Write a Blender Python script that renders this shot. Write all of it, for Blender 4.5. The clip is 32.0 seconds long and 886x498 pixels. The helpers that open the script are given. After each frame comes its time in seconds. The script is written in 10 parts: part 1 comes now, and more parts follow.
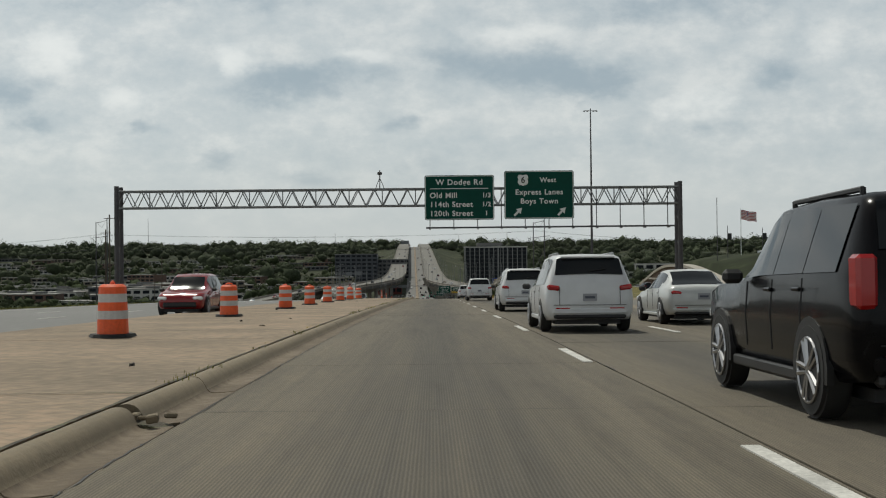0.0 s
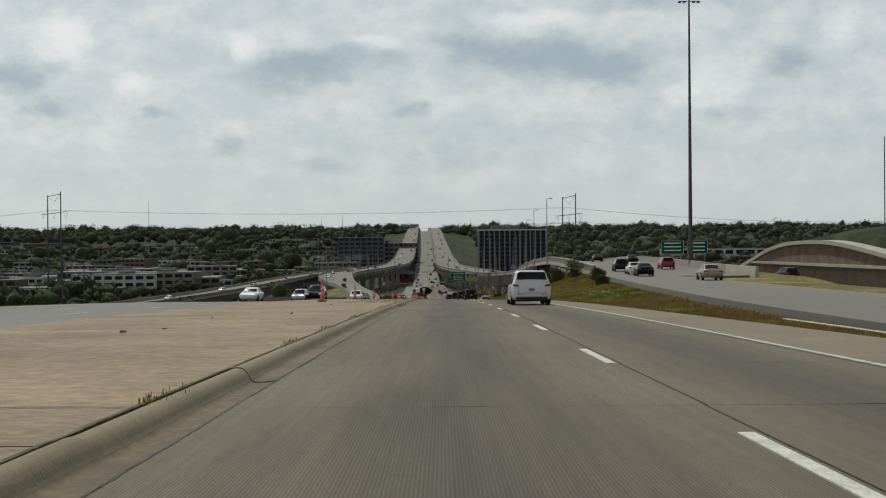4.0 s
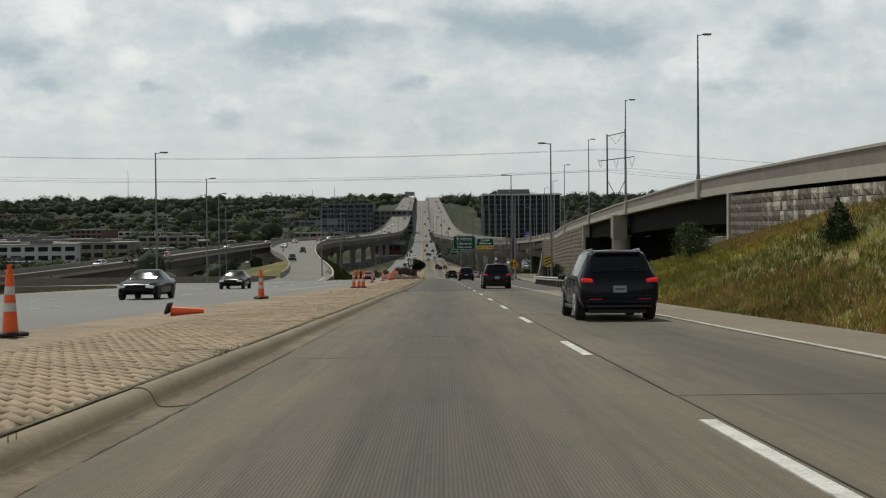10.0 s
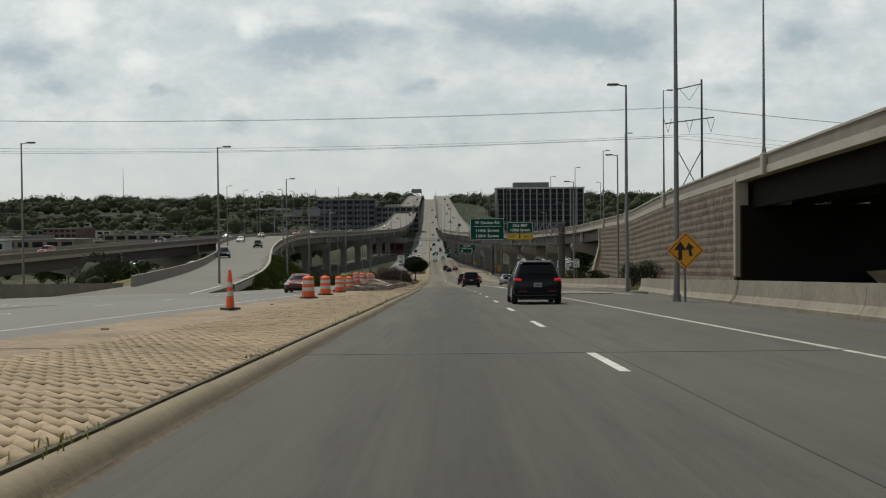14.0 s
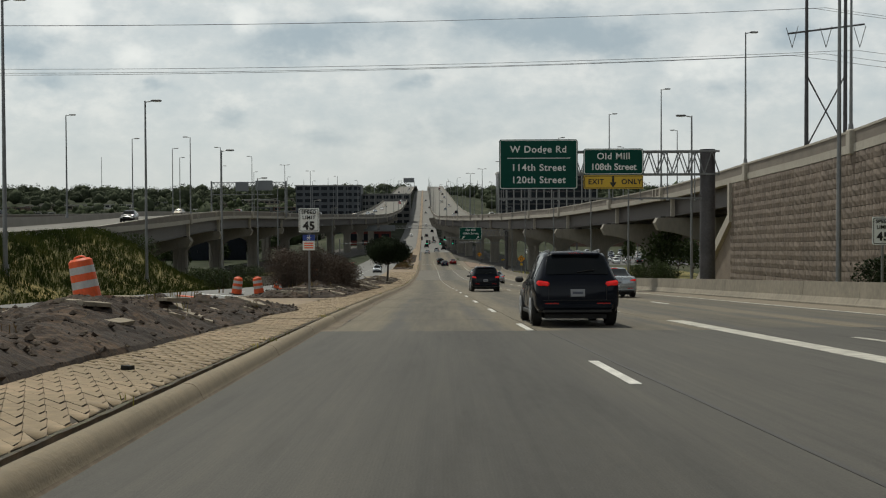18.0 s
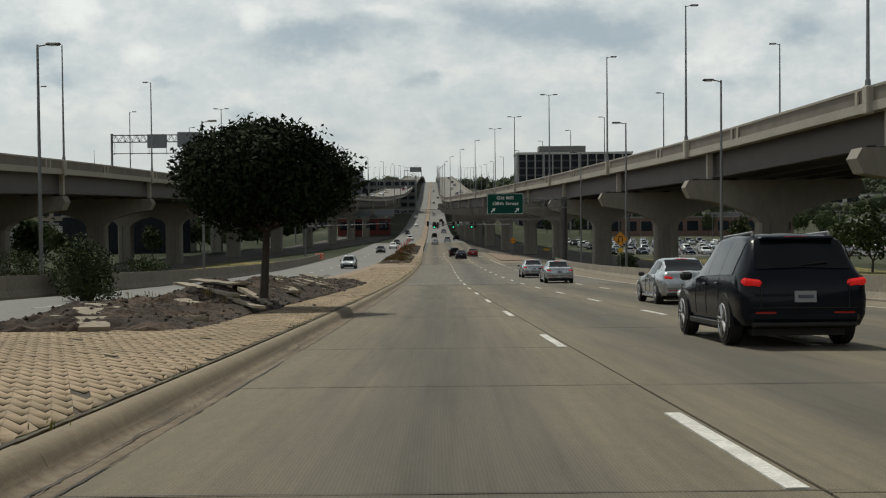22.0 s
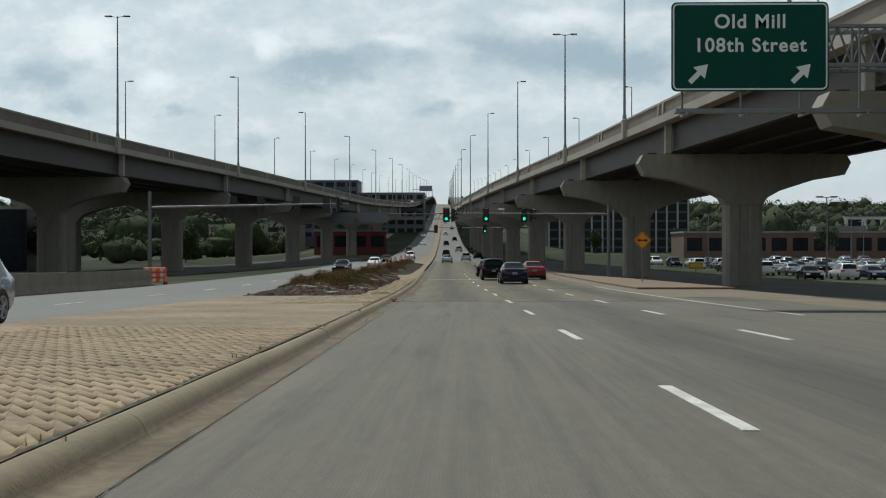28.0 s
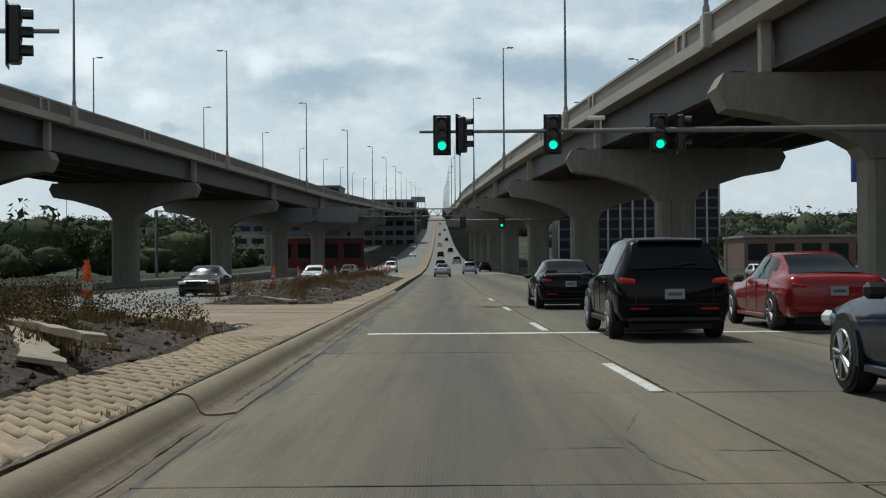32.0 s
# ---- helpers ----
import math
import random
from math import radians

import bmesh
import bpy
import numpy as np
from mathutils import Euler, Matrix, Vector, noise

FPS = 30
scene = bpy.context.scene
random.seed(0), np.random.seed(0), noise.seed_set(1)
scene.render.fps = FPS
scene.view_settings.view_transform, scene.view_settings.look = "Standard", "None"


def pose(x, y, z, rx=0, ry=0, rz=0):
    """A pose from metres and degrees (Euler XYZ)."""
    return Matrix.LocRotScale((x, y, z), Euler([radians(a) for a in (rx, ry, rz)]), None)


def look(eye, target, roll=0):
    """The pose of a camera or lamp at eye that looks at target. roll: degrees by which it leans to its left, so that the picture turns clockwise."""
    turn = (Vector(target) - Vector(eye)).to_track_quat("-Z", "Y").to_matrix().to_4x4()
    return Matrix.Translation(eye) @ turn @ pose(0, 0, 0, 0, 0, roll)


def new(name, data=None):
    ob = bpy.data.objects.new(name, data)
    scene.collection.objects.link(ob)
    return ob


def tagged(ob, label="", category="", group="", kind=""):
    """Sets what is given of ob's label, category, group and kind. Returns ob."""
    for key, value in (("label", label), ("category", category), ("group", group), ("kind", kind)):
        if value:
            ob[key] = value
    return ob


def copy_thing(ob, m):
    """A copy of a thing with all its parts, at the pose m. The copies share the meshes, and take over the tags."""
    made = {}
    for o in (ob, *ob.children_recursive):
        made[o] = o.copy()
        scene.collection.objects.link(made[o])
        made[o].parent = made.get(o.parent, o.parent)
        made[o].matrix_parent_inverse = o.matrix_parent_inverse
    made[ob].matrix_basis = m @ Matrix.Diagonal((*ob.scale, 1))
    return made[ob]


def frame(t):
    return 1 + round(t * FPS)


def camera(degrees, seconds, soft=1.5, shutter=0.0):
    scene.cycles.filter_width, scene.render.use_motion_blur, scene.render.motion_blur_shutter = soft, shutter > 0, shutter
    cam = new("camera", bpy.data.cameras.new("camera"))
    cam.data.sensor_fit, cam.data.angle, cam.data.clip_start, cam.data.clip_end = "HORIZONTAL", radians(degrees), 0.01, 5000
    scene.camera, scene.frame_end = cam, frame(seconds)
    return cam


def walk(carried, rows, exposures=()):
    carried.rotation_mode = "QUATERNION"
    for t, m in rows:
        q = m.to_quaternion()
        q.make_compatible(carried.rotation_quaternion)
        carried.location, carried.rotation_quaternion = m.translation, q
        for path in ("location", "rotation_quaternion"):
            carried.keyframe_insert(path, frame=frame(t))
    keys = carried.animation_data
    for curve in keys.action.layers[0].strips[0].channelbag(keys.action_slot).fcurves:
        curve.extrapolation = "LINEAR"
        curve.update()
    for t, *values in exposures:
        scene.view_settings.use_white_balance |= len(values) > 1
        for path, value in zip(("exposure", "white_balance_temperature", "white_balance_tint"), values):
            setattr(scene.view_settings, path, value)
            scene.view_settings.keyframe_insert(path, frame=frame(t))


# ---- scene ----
cam = camera(41.0, 32.0, soft=1.15)
PATH = [
    (0, pose(0.000, -0.000, 1.778, 90.628, 0.581, -0.546)),
    (0.5, pose(0.000, 11.817, 1.615, 90.364, 0.451, -0.335)),
    (1, pose(0.001, 23.623, 1.398, 90.249, 0.566, -0.322)),
    (1.5, pose(0.002, 35.514, 1.152, 90.025, 0.383, -0.287)),
    (2, pose(0.001, 47.496, 0.896, 90.083, 0.601, -0.241)),
    (2.5, pose(-0.000, 59.603, 0.631, 89.989, 0.513, -0.135)),
    (3, pose(-0.002, 71.780, 0.366, 90.077, 0.594, -0.177)),
    (3.5, pose(-0.005, 84.026, 0.104, 90.044, 0.488, -0.104)),
    (5.5, pose(-0.017, 133.283, -1.184, 89.588, 0.373, 0.048)),
    (6, pose(-0.018, 145.641, -1.565, 89.461, 0.355, 0.017)),
    (6.5, pose(-0.017, 158.047, -1.979, 89.312, 0.499, -0.121)),
    (7, pose(-0.013, 170.501, -2.417, 89.275, 0.270, -0.311)),
    (7.5, pose(-0.005, 182.998, -2.881, 89.100, 0.373, -0.411)),
    (8, pose(0.005, 195.534, -3.383, 88.971, 0.275, -0.495)),
    (8.5, pose(0.017, 208.106, -3.910, 88.907, 0.265, -0.524)),
    (9, pose(0.030, 220.727, -4.490, 88.682, 0.376, -0.550)),
    (9.5, pose(0.042, 233.408, -5.093, 88.704, 0.381, -0.545)),
    (10, pose(0.050, 246.118, -5.665, 88.717, 0.532, -0.099)),
    (10.5, pose(0.052, 258.806, -6.222, 88.815, 0.478, 0.157)),
    (11, pose(0.048, 271.466, -6.755, 88.856, 0.404, 0.178)),
    (11.5, pose(0.037, 284.161, -7.296, 88.815, 0.531, 0.084)),
    (12, pose(0.019, 296.956, -7.827, 88.898, 0.681, -0.004)),
    (12.5, pose(-0.008, 309.853, -8.361, 88.788, 0.695, -0.055)),
    (13, pose(-0.044, 322.916, -8.893, 88.843, 1.007, 0.006)),
    (13.5, pose(-0.089, 336.030, -9.427, 88.855, 0.643, 0.142)),
    (14, pose(-0.143, 349.122, -9.957, 88.855, 0.560, 0.325)),
    (14.5, pose(-0.205, 362.098, -10.494, 88.774, 0.511, 0.365)),
    (16.5, pose(-0.483, 413.701, -12.703, 88.746, 0.512, -0.203)),
    (17, pose(-0.560, 426.682, -13.267, 88.769, 0.154, -0.035)),
    (17.5, pose(-0.647, 439.744, -13.844, 88.663, 0.063, 0.042)),
    (18, pose(-0.744, 452.878, -14.436, 88.663, 0.238, 0.043)),
    (18.5, pose(-0.852, 466.024, -15.018, 88.723, 0.402, 0.007)),
    (19, pose(-0.973, 479.133, -15.610, 88.489, 0.768, 0.254)),
    (19.5, pose(-1.107, 492.186, -16.206, 88.748, 0.146, 0.489)),
    (20, pose(-1.255, 505.086, -16.782, 88.681, 0.115, 0.525)),
    (20.5, pose(-1.413, 517.796, -17.335, 88.764, 0.323, 0.561)),
    (21, pose(-1.580, 530.357, -17.888, 88.654, 0.520, 0.687)),
    (21.5, pose(-1.751, 542.666, -18.453, 88.532, 0.539, 0.501)),
    (22, pose(-1.923, 554.655, -19.016, 88.520, 0.509, 0.464)),
    (22.5, pose(-2.094, 566.254, -19.553, 88.576, 0.316, 0.561)),
    (23, pose(-2.265, 577.533, -20.052, 88.630, 0.103, 0.474)),
    (23.5, pose(-2.435, 588.532, -20.511, 88.797, 0.050, 0.416)),
    (24, pose(-2.600, 599.155, -20.933, 88.940, 0.013, 0.288)),
    (24.5, pose(-2.763, 609.509, -21.347, 89.008, -0.099, 0.216)),
    (25, pose(-2.923, 619.538, -21.752, 88.885, -0.193, 0.551)),
    (25.5, pose(-3.080, 629.220, -22.089, 89.659, -0.121, 0.860)),
    (27.5, pose(-3.693, 666.309, -23.191, 89.757, -0.056, 1.012)),
    (28, pose(-3.849, 675.580, -23.424, 89.921, 0.049, 1.029)),
    (28.5, pose(-4.004, 684.803, -23.621, 90.162, 0.045, 1.005)),
    (29, pose(-4.155, 693.918, -23.790, 90.031, 0.133, 0.885)),
    (29.5, pose(-4.302, 702.909, -23.977, 90.225, -0.009, 0.862)),
    (30, pose(-4.446, 711.813, -24.146, 90.288, -0.197, 0.748)),
    (30.5, pose(-4.588, 720.669, -24.313, 90.267, 0.259, 0.581)),
    (31, pose(-4.728, 729.491, -24.469, 90.448, 0.498, 0.591)),
    (31.5, pose(-4.868, 738.335, -24.595, 90.717, 0.433, 0.638)),
    (32, pose(-5.009, 747.240, -24.702, 90.713, 0.419, 0.745)),
]
walk(cam, PATH, exposures=((0.0, -0.24, 6450, 5), (3.0, -0.22, 6450, 5), (9.0, -0.13, 6500, 5), (22.0, -0.13, 6580, 5), (25.0, -0.07, 6250, 2), (29.0, -0.06, 6050, 2), (32.0, -0.06, 5950, 2)))
# ---- light ----
SUN_EL, SUN_AZ = 59.0, 335.0     # degrees; the azimuth clockwise from the road's direction
world = bpy.data.worlds.new("sky")
scene.world = world
world.use_nodes = True
wt = world.node_tree
wt.nodes.clear()


def wn(kind, **kw):
    n = wt.nodes.new(kind)
    for k, v in kw.items():
        n.inputs[k].default_value = v
    return n


sky = wn("ShaderNodeTexSky")
sky.sky_type, sky.sun_disc = "NISHITA", False
sky.sun_elevation, sky.sun_rotation = radians(SUN_EL), radians(SUN_AZ)
sky.dust_density = 2.0
coord = wn("ShaderNodeTexCoord")
sepv = wn("ShaderNodeSeparateXYZ")
wt.links.new(coord.outputs["Generated"], sepv.inputs[0])
# cloud deck seen in perspective: the direction divided by its height above the horizon
hgt = wt.nodes.new("ShaderNodeMath")
hgt.operation = "MAXIMUM"
hgt.inputs[1].default_value = 0.0
wt.links.new(sepv.outputs[2], hgt.inputs[0])
comb = wt.nodes.new("ShaderNodeMapping")
comb.inputs["Scale"].default_value = (1.0, 1.0, 2.0)
comb.inputs["Location"].default_value = (3.1, 0.4, 1.7)
wt.links.new(coord.outputs["Generated"], comb.inputs[0])


def ramp(tree, src, stops):
    r = tree.nodes.new("ShaderNodeValToRGB")
    while len(r.color_ramp.elements) < len(stops):
        r.color_ramp.elements.new(0.5)
    for e, (p, c) in zip(r.color_ramp.elements, stops):
        e.position = p
        e.color = (*c, 1) if len(c) == 3 else c
    tree.links.new(src, r.inputs[0])
    return r.outputs[0]


cl1 = wn("ShaderNodeTexNoise", Scale=6.5, Detail=10.0, Roughness=0.62, Distortion=0.0)
wt.links.new(comb.outputs[0], cl1.inputs["Vector"])
overhead = ramp(wt, cl1.outputs[0], [(0.36, (0.58, 0.65, 0.71)), (0.5, (0.80, 0.83, 0.845)), (0.64, (0.98, 0.975, 0.965))])


def wmath(op, a, b=None, c=None):
    n = wt.nodes.new("ShaderNodeMath")
    n.operation = op
    for i, q in enumerate((a, b, c)):
        if q is None:
            continue
        if isinstance(q, (int, float)):
            n.inputs[i].default_value = q
        else:
            wt.links.new(q, n.inputs[i])
    return n.outputs[0]


# the cloud field ahead, laid out by bearing and height over the horizon
ahead = wmath("MAXIMUM", sepv.outputs[1], 0.06)
bear, rise = wmath("DIVIDE", sepv.outputs[0], ahead), wmath("DIVIDE", sepv.outputs[2], ahead)
field = wt.nodes.new("ShaderNodeCombineXYZ")
wt.links.new(bear, field.inputs[0])
wt.links.new(wmath("MULTIPLY", rise, 1.55), field.inputs[1])


def cloud_noise(scale, detail, rough, shift):
    n = wn("ShaderNodeTexNoise", Scale=scale, Detail=detail, Roughness=rough)
    mv = wt.nodes.new("ShaderNodeMapping")
    mv.inputs["Location"].default_value = (shift, shift * 0.7, 0.3)
    wt.links.new(field.outputs[0], mv.inputs[0])
    wt.links.new(mv.outputs[0], n.inputs["Vector"])
    return n.outputs[0]


warp_u, warp_v, fluff, puffs = cloud_noise(9.0, 5.0, 0.6, 1.3), cloud_noise(11.0, 5.0, 0.6, 4.1), cloud_noise(17.0, 10.0, 0.62, 7.7), cloud_noise(20.0, 9.0, 0.62, 2.9)
bear_w = wmath("MULTIPLY_ADD", wmath("SUBTRACT", warp_u, 0.5), 0.10, bear)
rise_w = wmath("MULTIPLY_ADD", wmath("SUBTRACT", warp_v, 0.5), 0.045, rise)


def cloud_mass(blobs):
    total = None
    for u0, v0, su, sv, amp in blobs:
        du = wmath("MULTIPLY", wmath("SUBTRACT", bear_w, u0), 1 / su)
        dv = wmath("MULTIPLY", wmath("SUBTRACT", rise_w, v0), 1 / sv)
        r2 = wmath("MULTIPLY_ADD", du, du, wmath("MULTIPLY", dv, dv))
        g = wmath("MULTIPLY", wmath("EXPONENT", wmath("MULTIPLY", r2, -1.0)), amp)
        total = g if total is None else wmath("ADD", total, g)
    soft = wmath("MULTIPLY_ADD", wmath("SUBTRACT", fluff, 0.5), 1.5, total)
    m = wn("ShaderNodeMapRange", **{"From Min": 0.22, "From Max": 0.95})
    m.interpolation_type = "SMOOTHSTEP"
    wt.links.new(soft, m.inputs["Value"])
    return m.outputs[0]


# grey undersides and sunlit edges of the cumulus
GREY = [(-0.115, 0.146, 0.062, 0.020, 1.0), (0.06, 0.163, 0.10, 0.022, 0.85), (0.15, 0.148, 0.05, 0.018, 0.7), (0.285, 0.160, 0.035, 0.024, 0.8), (-0.36, 0.150, 0.045, 0.020, 0.85), (-0.245, 0.113, 0.020, 0.009, 0.75), (-0.335, 0.120, 0.03, 0.008, 0.6),
        (-0.185, 0.086, 0.020, 0.014, 0.6), (-0.095, 0.071, 0.04, 0.010, 0.55), (0.01, 0.078, 0.065, 0.014, 0.6), (-0.02, 0.117, 0.014, 0.008, 0.55), (0.24, 0.105, 0.05, 0.012, 0.4), (-0.30, 0.066, 0.06, 0.010, 0.4), (0.20, 0.215, 0.12, 0.02, 0.7), (-0.2, 0.225, 0.12, 0.018, 0.6)]
WHITE = [(-0.165, 0.168, 0.028, 0.016, 0.85), (-0.33, 0.180, 0.03, 0.022, 0.9), (0.07, 0.192, 0.06, 0.012, 0.8), (0.225, 0.132, 0.045, 0.018, 0.8), (-0.07, 0.172, 0.03, 0.010, 0.7), (-0.25, 0.14, 0.05, 0.02, 0.6), (0.33, 0.185, 0.04, 0.02, 0.7), (0.02, 0.125, 0.05, 0.012, 0.45)]


def wmix(fac, a, b):
    n = wt.nodes.new("ShaderNodeMix")
    n.data_type = "RGBA"
    for i, q in ((0, fac), (6, a), (7, b)):
        if isinstance(q, tuple):
            n.inputs[i].default_value = (*q, 1)
        elif isinstance(q, float):
            n.inputs[i].default_value = q
        else:
            wt.links.new(q, n.inputs[i])
    return n.outputs[2]


sheet_tone = ramp(wt, puffs, [(0.32, (0.70, 0.765, 0.81)), (0.5, (0.82, 0.86, 0.885)), (0.66, (0.98, 0.99, 0.99))])
front_col = wmix(wmath("MULTIPLY", cloud_mass(WHITE), 0.85), sheet_tone, (1.18, 1.17, 1.15))
front_col = wmix(wmath("MULTIPLY", cloud_mass(GREY), 0.88), front_col, (0.46, 0.555, 0.635))
fw = wn("ShaderNodeMapRange", **{"From Min": 0.15, "From Max": 0.55})
wt.links.new(sepv.outputs[1], fw.inputs["Value"])
cloudcol = wmix(fw.outputs[0], overhead, front_col)
# a paler veil towards the horizon
veil = wt.nodes.new("ShaderNodeMapRange")
veil.inputs["From Min"].default_value, veil.inputs["From Max"].default_value = 0.0, 0.10
veil.inputs["To Min"].default_value, veil.inputs["To Max"].default_value = 1.0, 0.0
wt.links.new(hgt.outputs[0], veil.inputs["Value"])
vmix = wt.nodes.new("ShaderNodeMix")
vmix.data_type = "RGBA"
wt.links.new(veil.outputs[0], vmix.inputs[0])
wt.links.new(cloudcol, vmix.inputs[6])
vmix.inputs[7].default_value = (0.80, 0.835, 0.85, 1)
bg1 = wn("ShaderNodeBackground", Strength=0.10)
wt.links.new(sky.outputs[0], bg1.inputs[0])
bg2 = wn("ShaderNodeBackground", Strength=0.83)
# the haze-lit sky is brightest low down and deepens towards the zenith
zen = wt.nodes.new("ShaderNodeMapRange")
zen.inputs["From Min"].default_value, zen.inputs["From Max"].default_value = 0.22, 0.9
zen.inputs["To Min"].default_value, zen.inputs["To Max"].default_value = 1.0, 0.24
wt.links.new(hgt.outputs[0], zen.inputs["Value"])
zmul = wt.nodes.new("ShaderNodeVectorMath")
zmul.operation = "SCALE"
wt.links.new(vmix.outputs[2], zmul.inputs[0])
wt.links.new(zen.outputs[0], zmul.inputs["Scale"])
# brighter on the sun's side, dimmer away from it
side = ramp(wt, (lambda n: (wt.links.new(sepv.outputs[0], n.inputs["Value"]), n.outputs[0])[1])(wn("ShaderNodeMapRange", **{"From Min": -1.0, "From Max": 1.0})), [(0.0, (1.35, 1.33, 1.30)), (0.33, (1.04, 1.04, 1.04)), (0.5, (1.0, 1.0, 1.0)), (0.67, (1.0, 1.0, 1.005)), (1.0, (0.34, 0.36, 0.39))])
smul = wt.nodes.new("ShaderNodeMix")
smul.data_type, smul.blend_type = "RGBA", "MULTIPLY"
smul.inputs[0].default_value = 1.0
wt.links.new(zmul.outputs[0], smul.inputs[6])
wt.links.new(side, smul.inputs[7])
wt.links.new(smul.outputs[2], bg2.inputs[0])
addsh = wn("ShaderNodeMixShader")
addsh.inputs[0].default_value = 0.90
wt.links.new(bg1.outputs[0], addsh.inputs[1])
wt.links.new(bg2.outputs[0], addsh.inputs[2])
wout = wn("ShaderNodeOutputWorld")
wt.links.new(addsh.outputs[0], wout.inputs[0])

sun_data = bpy.data.lights.new("sun", "SUN")
sun_data.energy, sun_data.angle, sun_data.color = 3.25, radians(0.6), (1.0, 0.95, 0.86)
sun_ob = new("sun", sun_data)
_e, _a = radians(SUN_EL), radians(SUN_AZ)
sun_ob.matrix_world = look((0, 0, 60), Vector((0, 0, 60)) - Vector((math.sin(_a) * math.cos(_e), math.cos(_a) * math.cos(_e), math.sin(_e))))
scene.view_settings.exposure = 0.0

# ---- materials ----


def mat(name, col, rough=0.85, metal=0.0, var=0.25, big=0.25, fine=14.0, bump=0.15, bscale=60.0, rnd=0.0, tint=None, stretch=None, emit=0.0, spec=0.5):
    """Base colour varied at two scales over real-world positions, with fine relief; rnd varies it from piece to piece."""
    m = bpy.data.materials.new(name)
    m.use_nodes = True
    t = m.node_tree
    b = t.nodes["Principled BSDF"]
    b.inputs["Metallic"].default_value = metal
    b.inputs["Specular IOR Level"].default_value = spec
    geo = t.nodes.new("ShaderNodeNewGeometry")
    pos = geo.outputs["Position"]
    if stretch:
        mp = t.nodes.new("ShaderNodeMapping")
        mp.inputs["Scale"].default_value = stretch
        t.links.new(pos, mp.inputs[0])
        pos = mp.outputs[0]
    n1 = t.nodes.new("ShaderNodeTexNoise")
    n1.inputs["Scale"].default_value, n1.inputs["Detail"].default_value = big, 4
    t.links.new(pos, n1.inputs["Vector"])
    n2 = t.nodes.new("ShaderNodeTexNoise")
    n2.inputs["Scale"].default_value, n2.inputs["Detail"].default_value = fine, 5
    t.links.new(pos, n2.inputs["Vector"])
    add = t.nodes.new("ShaderNodeMath")
    add.operation = "ADD"
    t.links.new(n1.outputs[0], add.inputs[0])
    t.links.new(n2.outputs[0], add.inputs[1])
    src = add.outputs[0]
    if rnd:
        oi = t.nodes.new("ShaderNodeObjectInfo")
        ra = t.nodes.new("ShaderNodeMath")
        ra.operation = "MULTIPLY_ADD"
        ra.inputs[1].default_value = rnd
        t.links.new(oi.outputs["Random"], ra.inputs[0])
        sb = t.nodes.new("ShaderNodeMath")
        sb.operation = "SUBTRACT"
        sb.inputs[1].default_value = rnd / 2
        t.links.new(src, sb.inputs[0])
        t.links.new(sb.outputs[0], ra.inputs[2])
        src = ra.outputs[0]
    dark = tuple(c * (1 - var) for c in col)
    lite = tuple(min(1, c * (1 + var)) for c in (tint or col))
    hv = t.nodes.new("ShaderNodeMath")
    hv.operation = "MULTIPLY"
    hv.inputs[1].default_value = 0.5
    t.links.new(src, hv.inputs[0])
    out = ramp(t, hv.outputs[0], [(0.36, dark), (0.5, col), (0.64, lite)])
    t.links.new(out, b.inputs["Base Color"])
    rr = t.nodes.new("ShaderNodeMapRange")
    rr.inputs["To Min"].default_value, rr.inputs["To Max"].default_value = max(0.03, rough - 0.08), min(1, rough + 0.08)
    t.links.new(n2.outputs[0], rr.inputs["Value"])
    t.links.new(rr.outputs[0], b.inputs["Roughness"])
    if bump:
        n3 = t.nodes.new("ShaderNodeTexNoise")
        n3.inputs["Scale"].default_value, n3.inputs["Detail"].default_value = bscale, 3
        t.links.new(pos, n3.inputs["Vector"])
        bp = t.nodes.new("ShaderNodeBump")
        bp.inputs["Strength"].default_value, bp.inputs["Distance"].default_value = bump, 0.02
        t.links.new(n3.outputs[0], bp.inputs["Height"])
        t.links.new(bp.outputs[0], b.inputs["Normal"])
    if emit:
        b.inputs["Emission Color"].default_value = (*col, 1)
        b.inputs["Emission Strength"].default_value = emit
    return m


def plain(name, col, rough=0.5, metal=0.0, coat=0.0, emit=0.0):
    m = bpy.data.materials.new(name)
    m.use_nodes = True
    b = m.node_tree.nodes["Principled BSDF"]
    b.inputs["Base Color"].default_value = (*col, 1)
    b.inputs["Roughness"].default_value = rough
    b.inputs["Metallic"].default_value = metal
    b.inputs["Coat Weight"].default_value = coat
    if emit:
        b.inputs["Emission Color"].default_value = (*col, 1)
        b.inputs["Emission Strength"].default_value = emit
    return m


M = {}


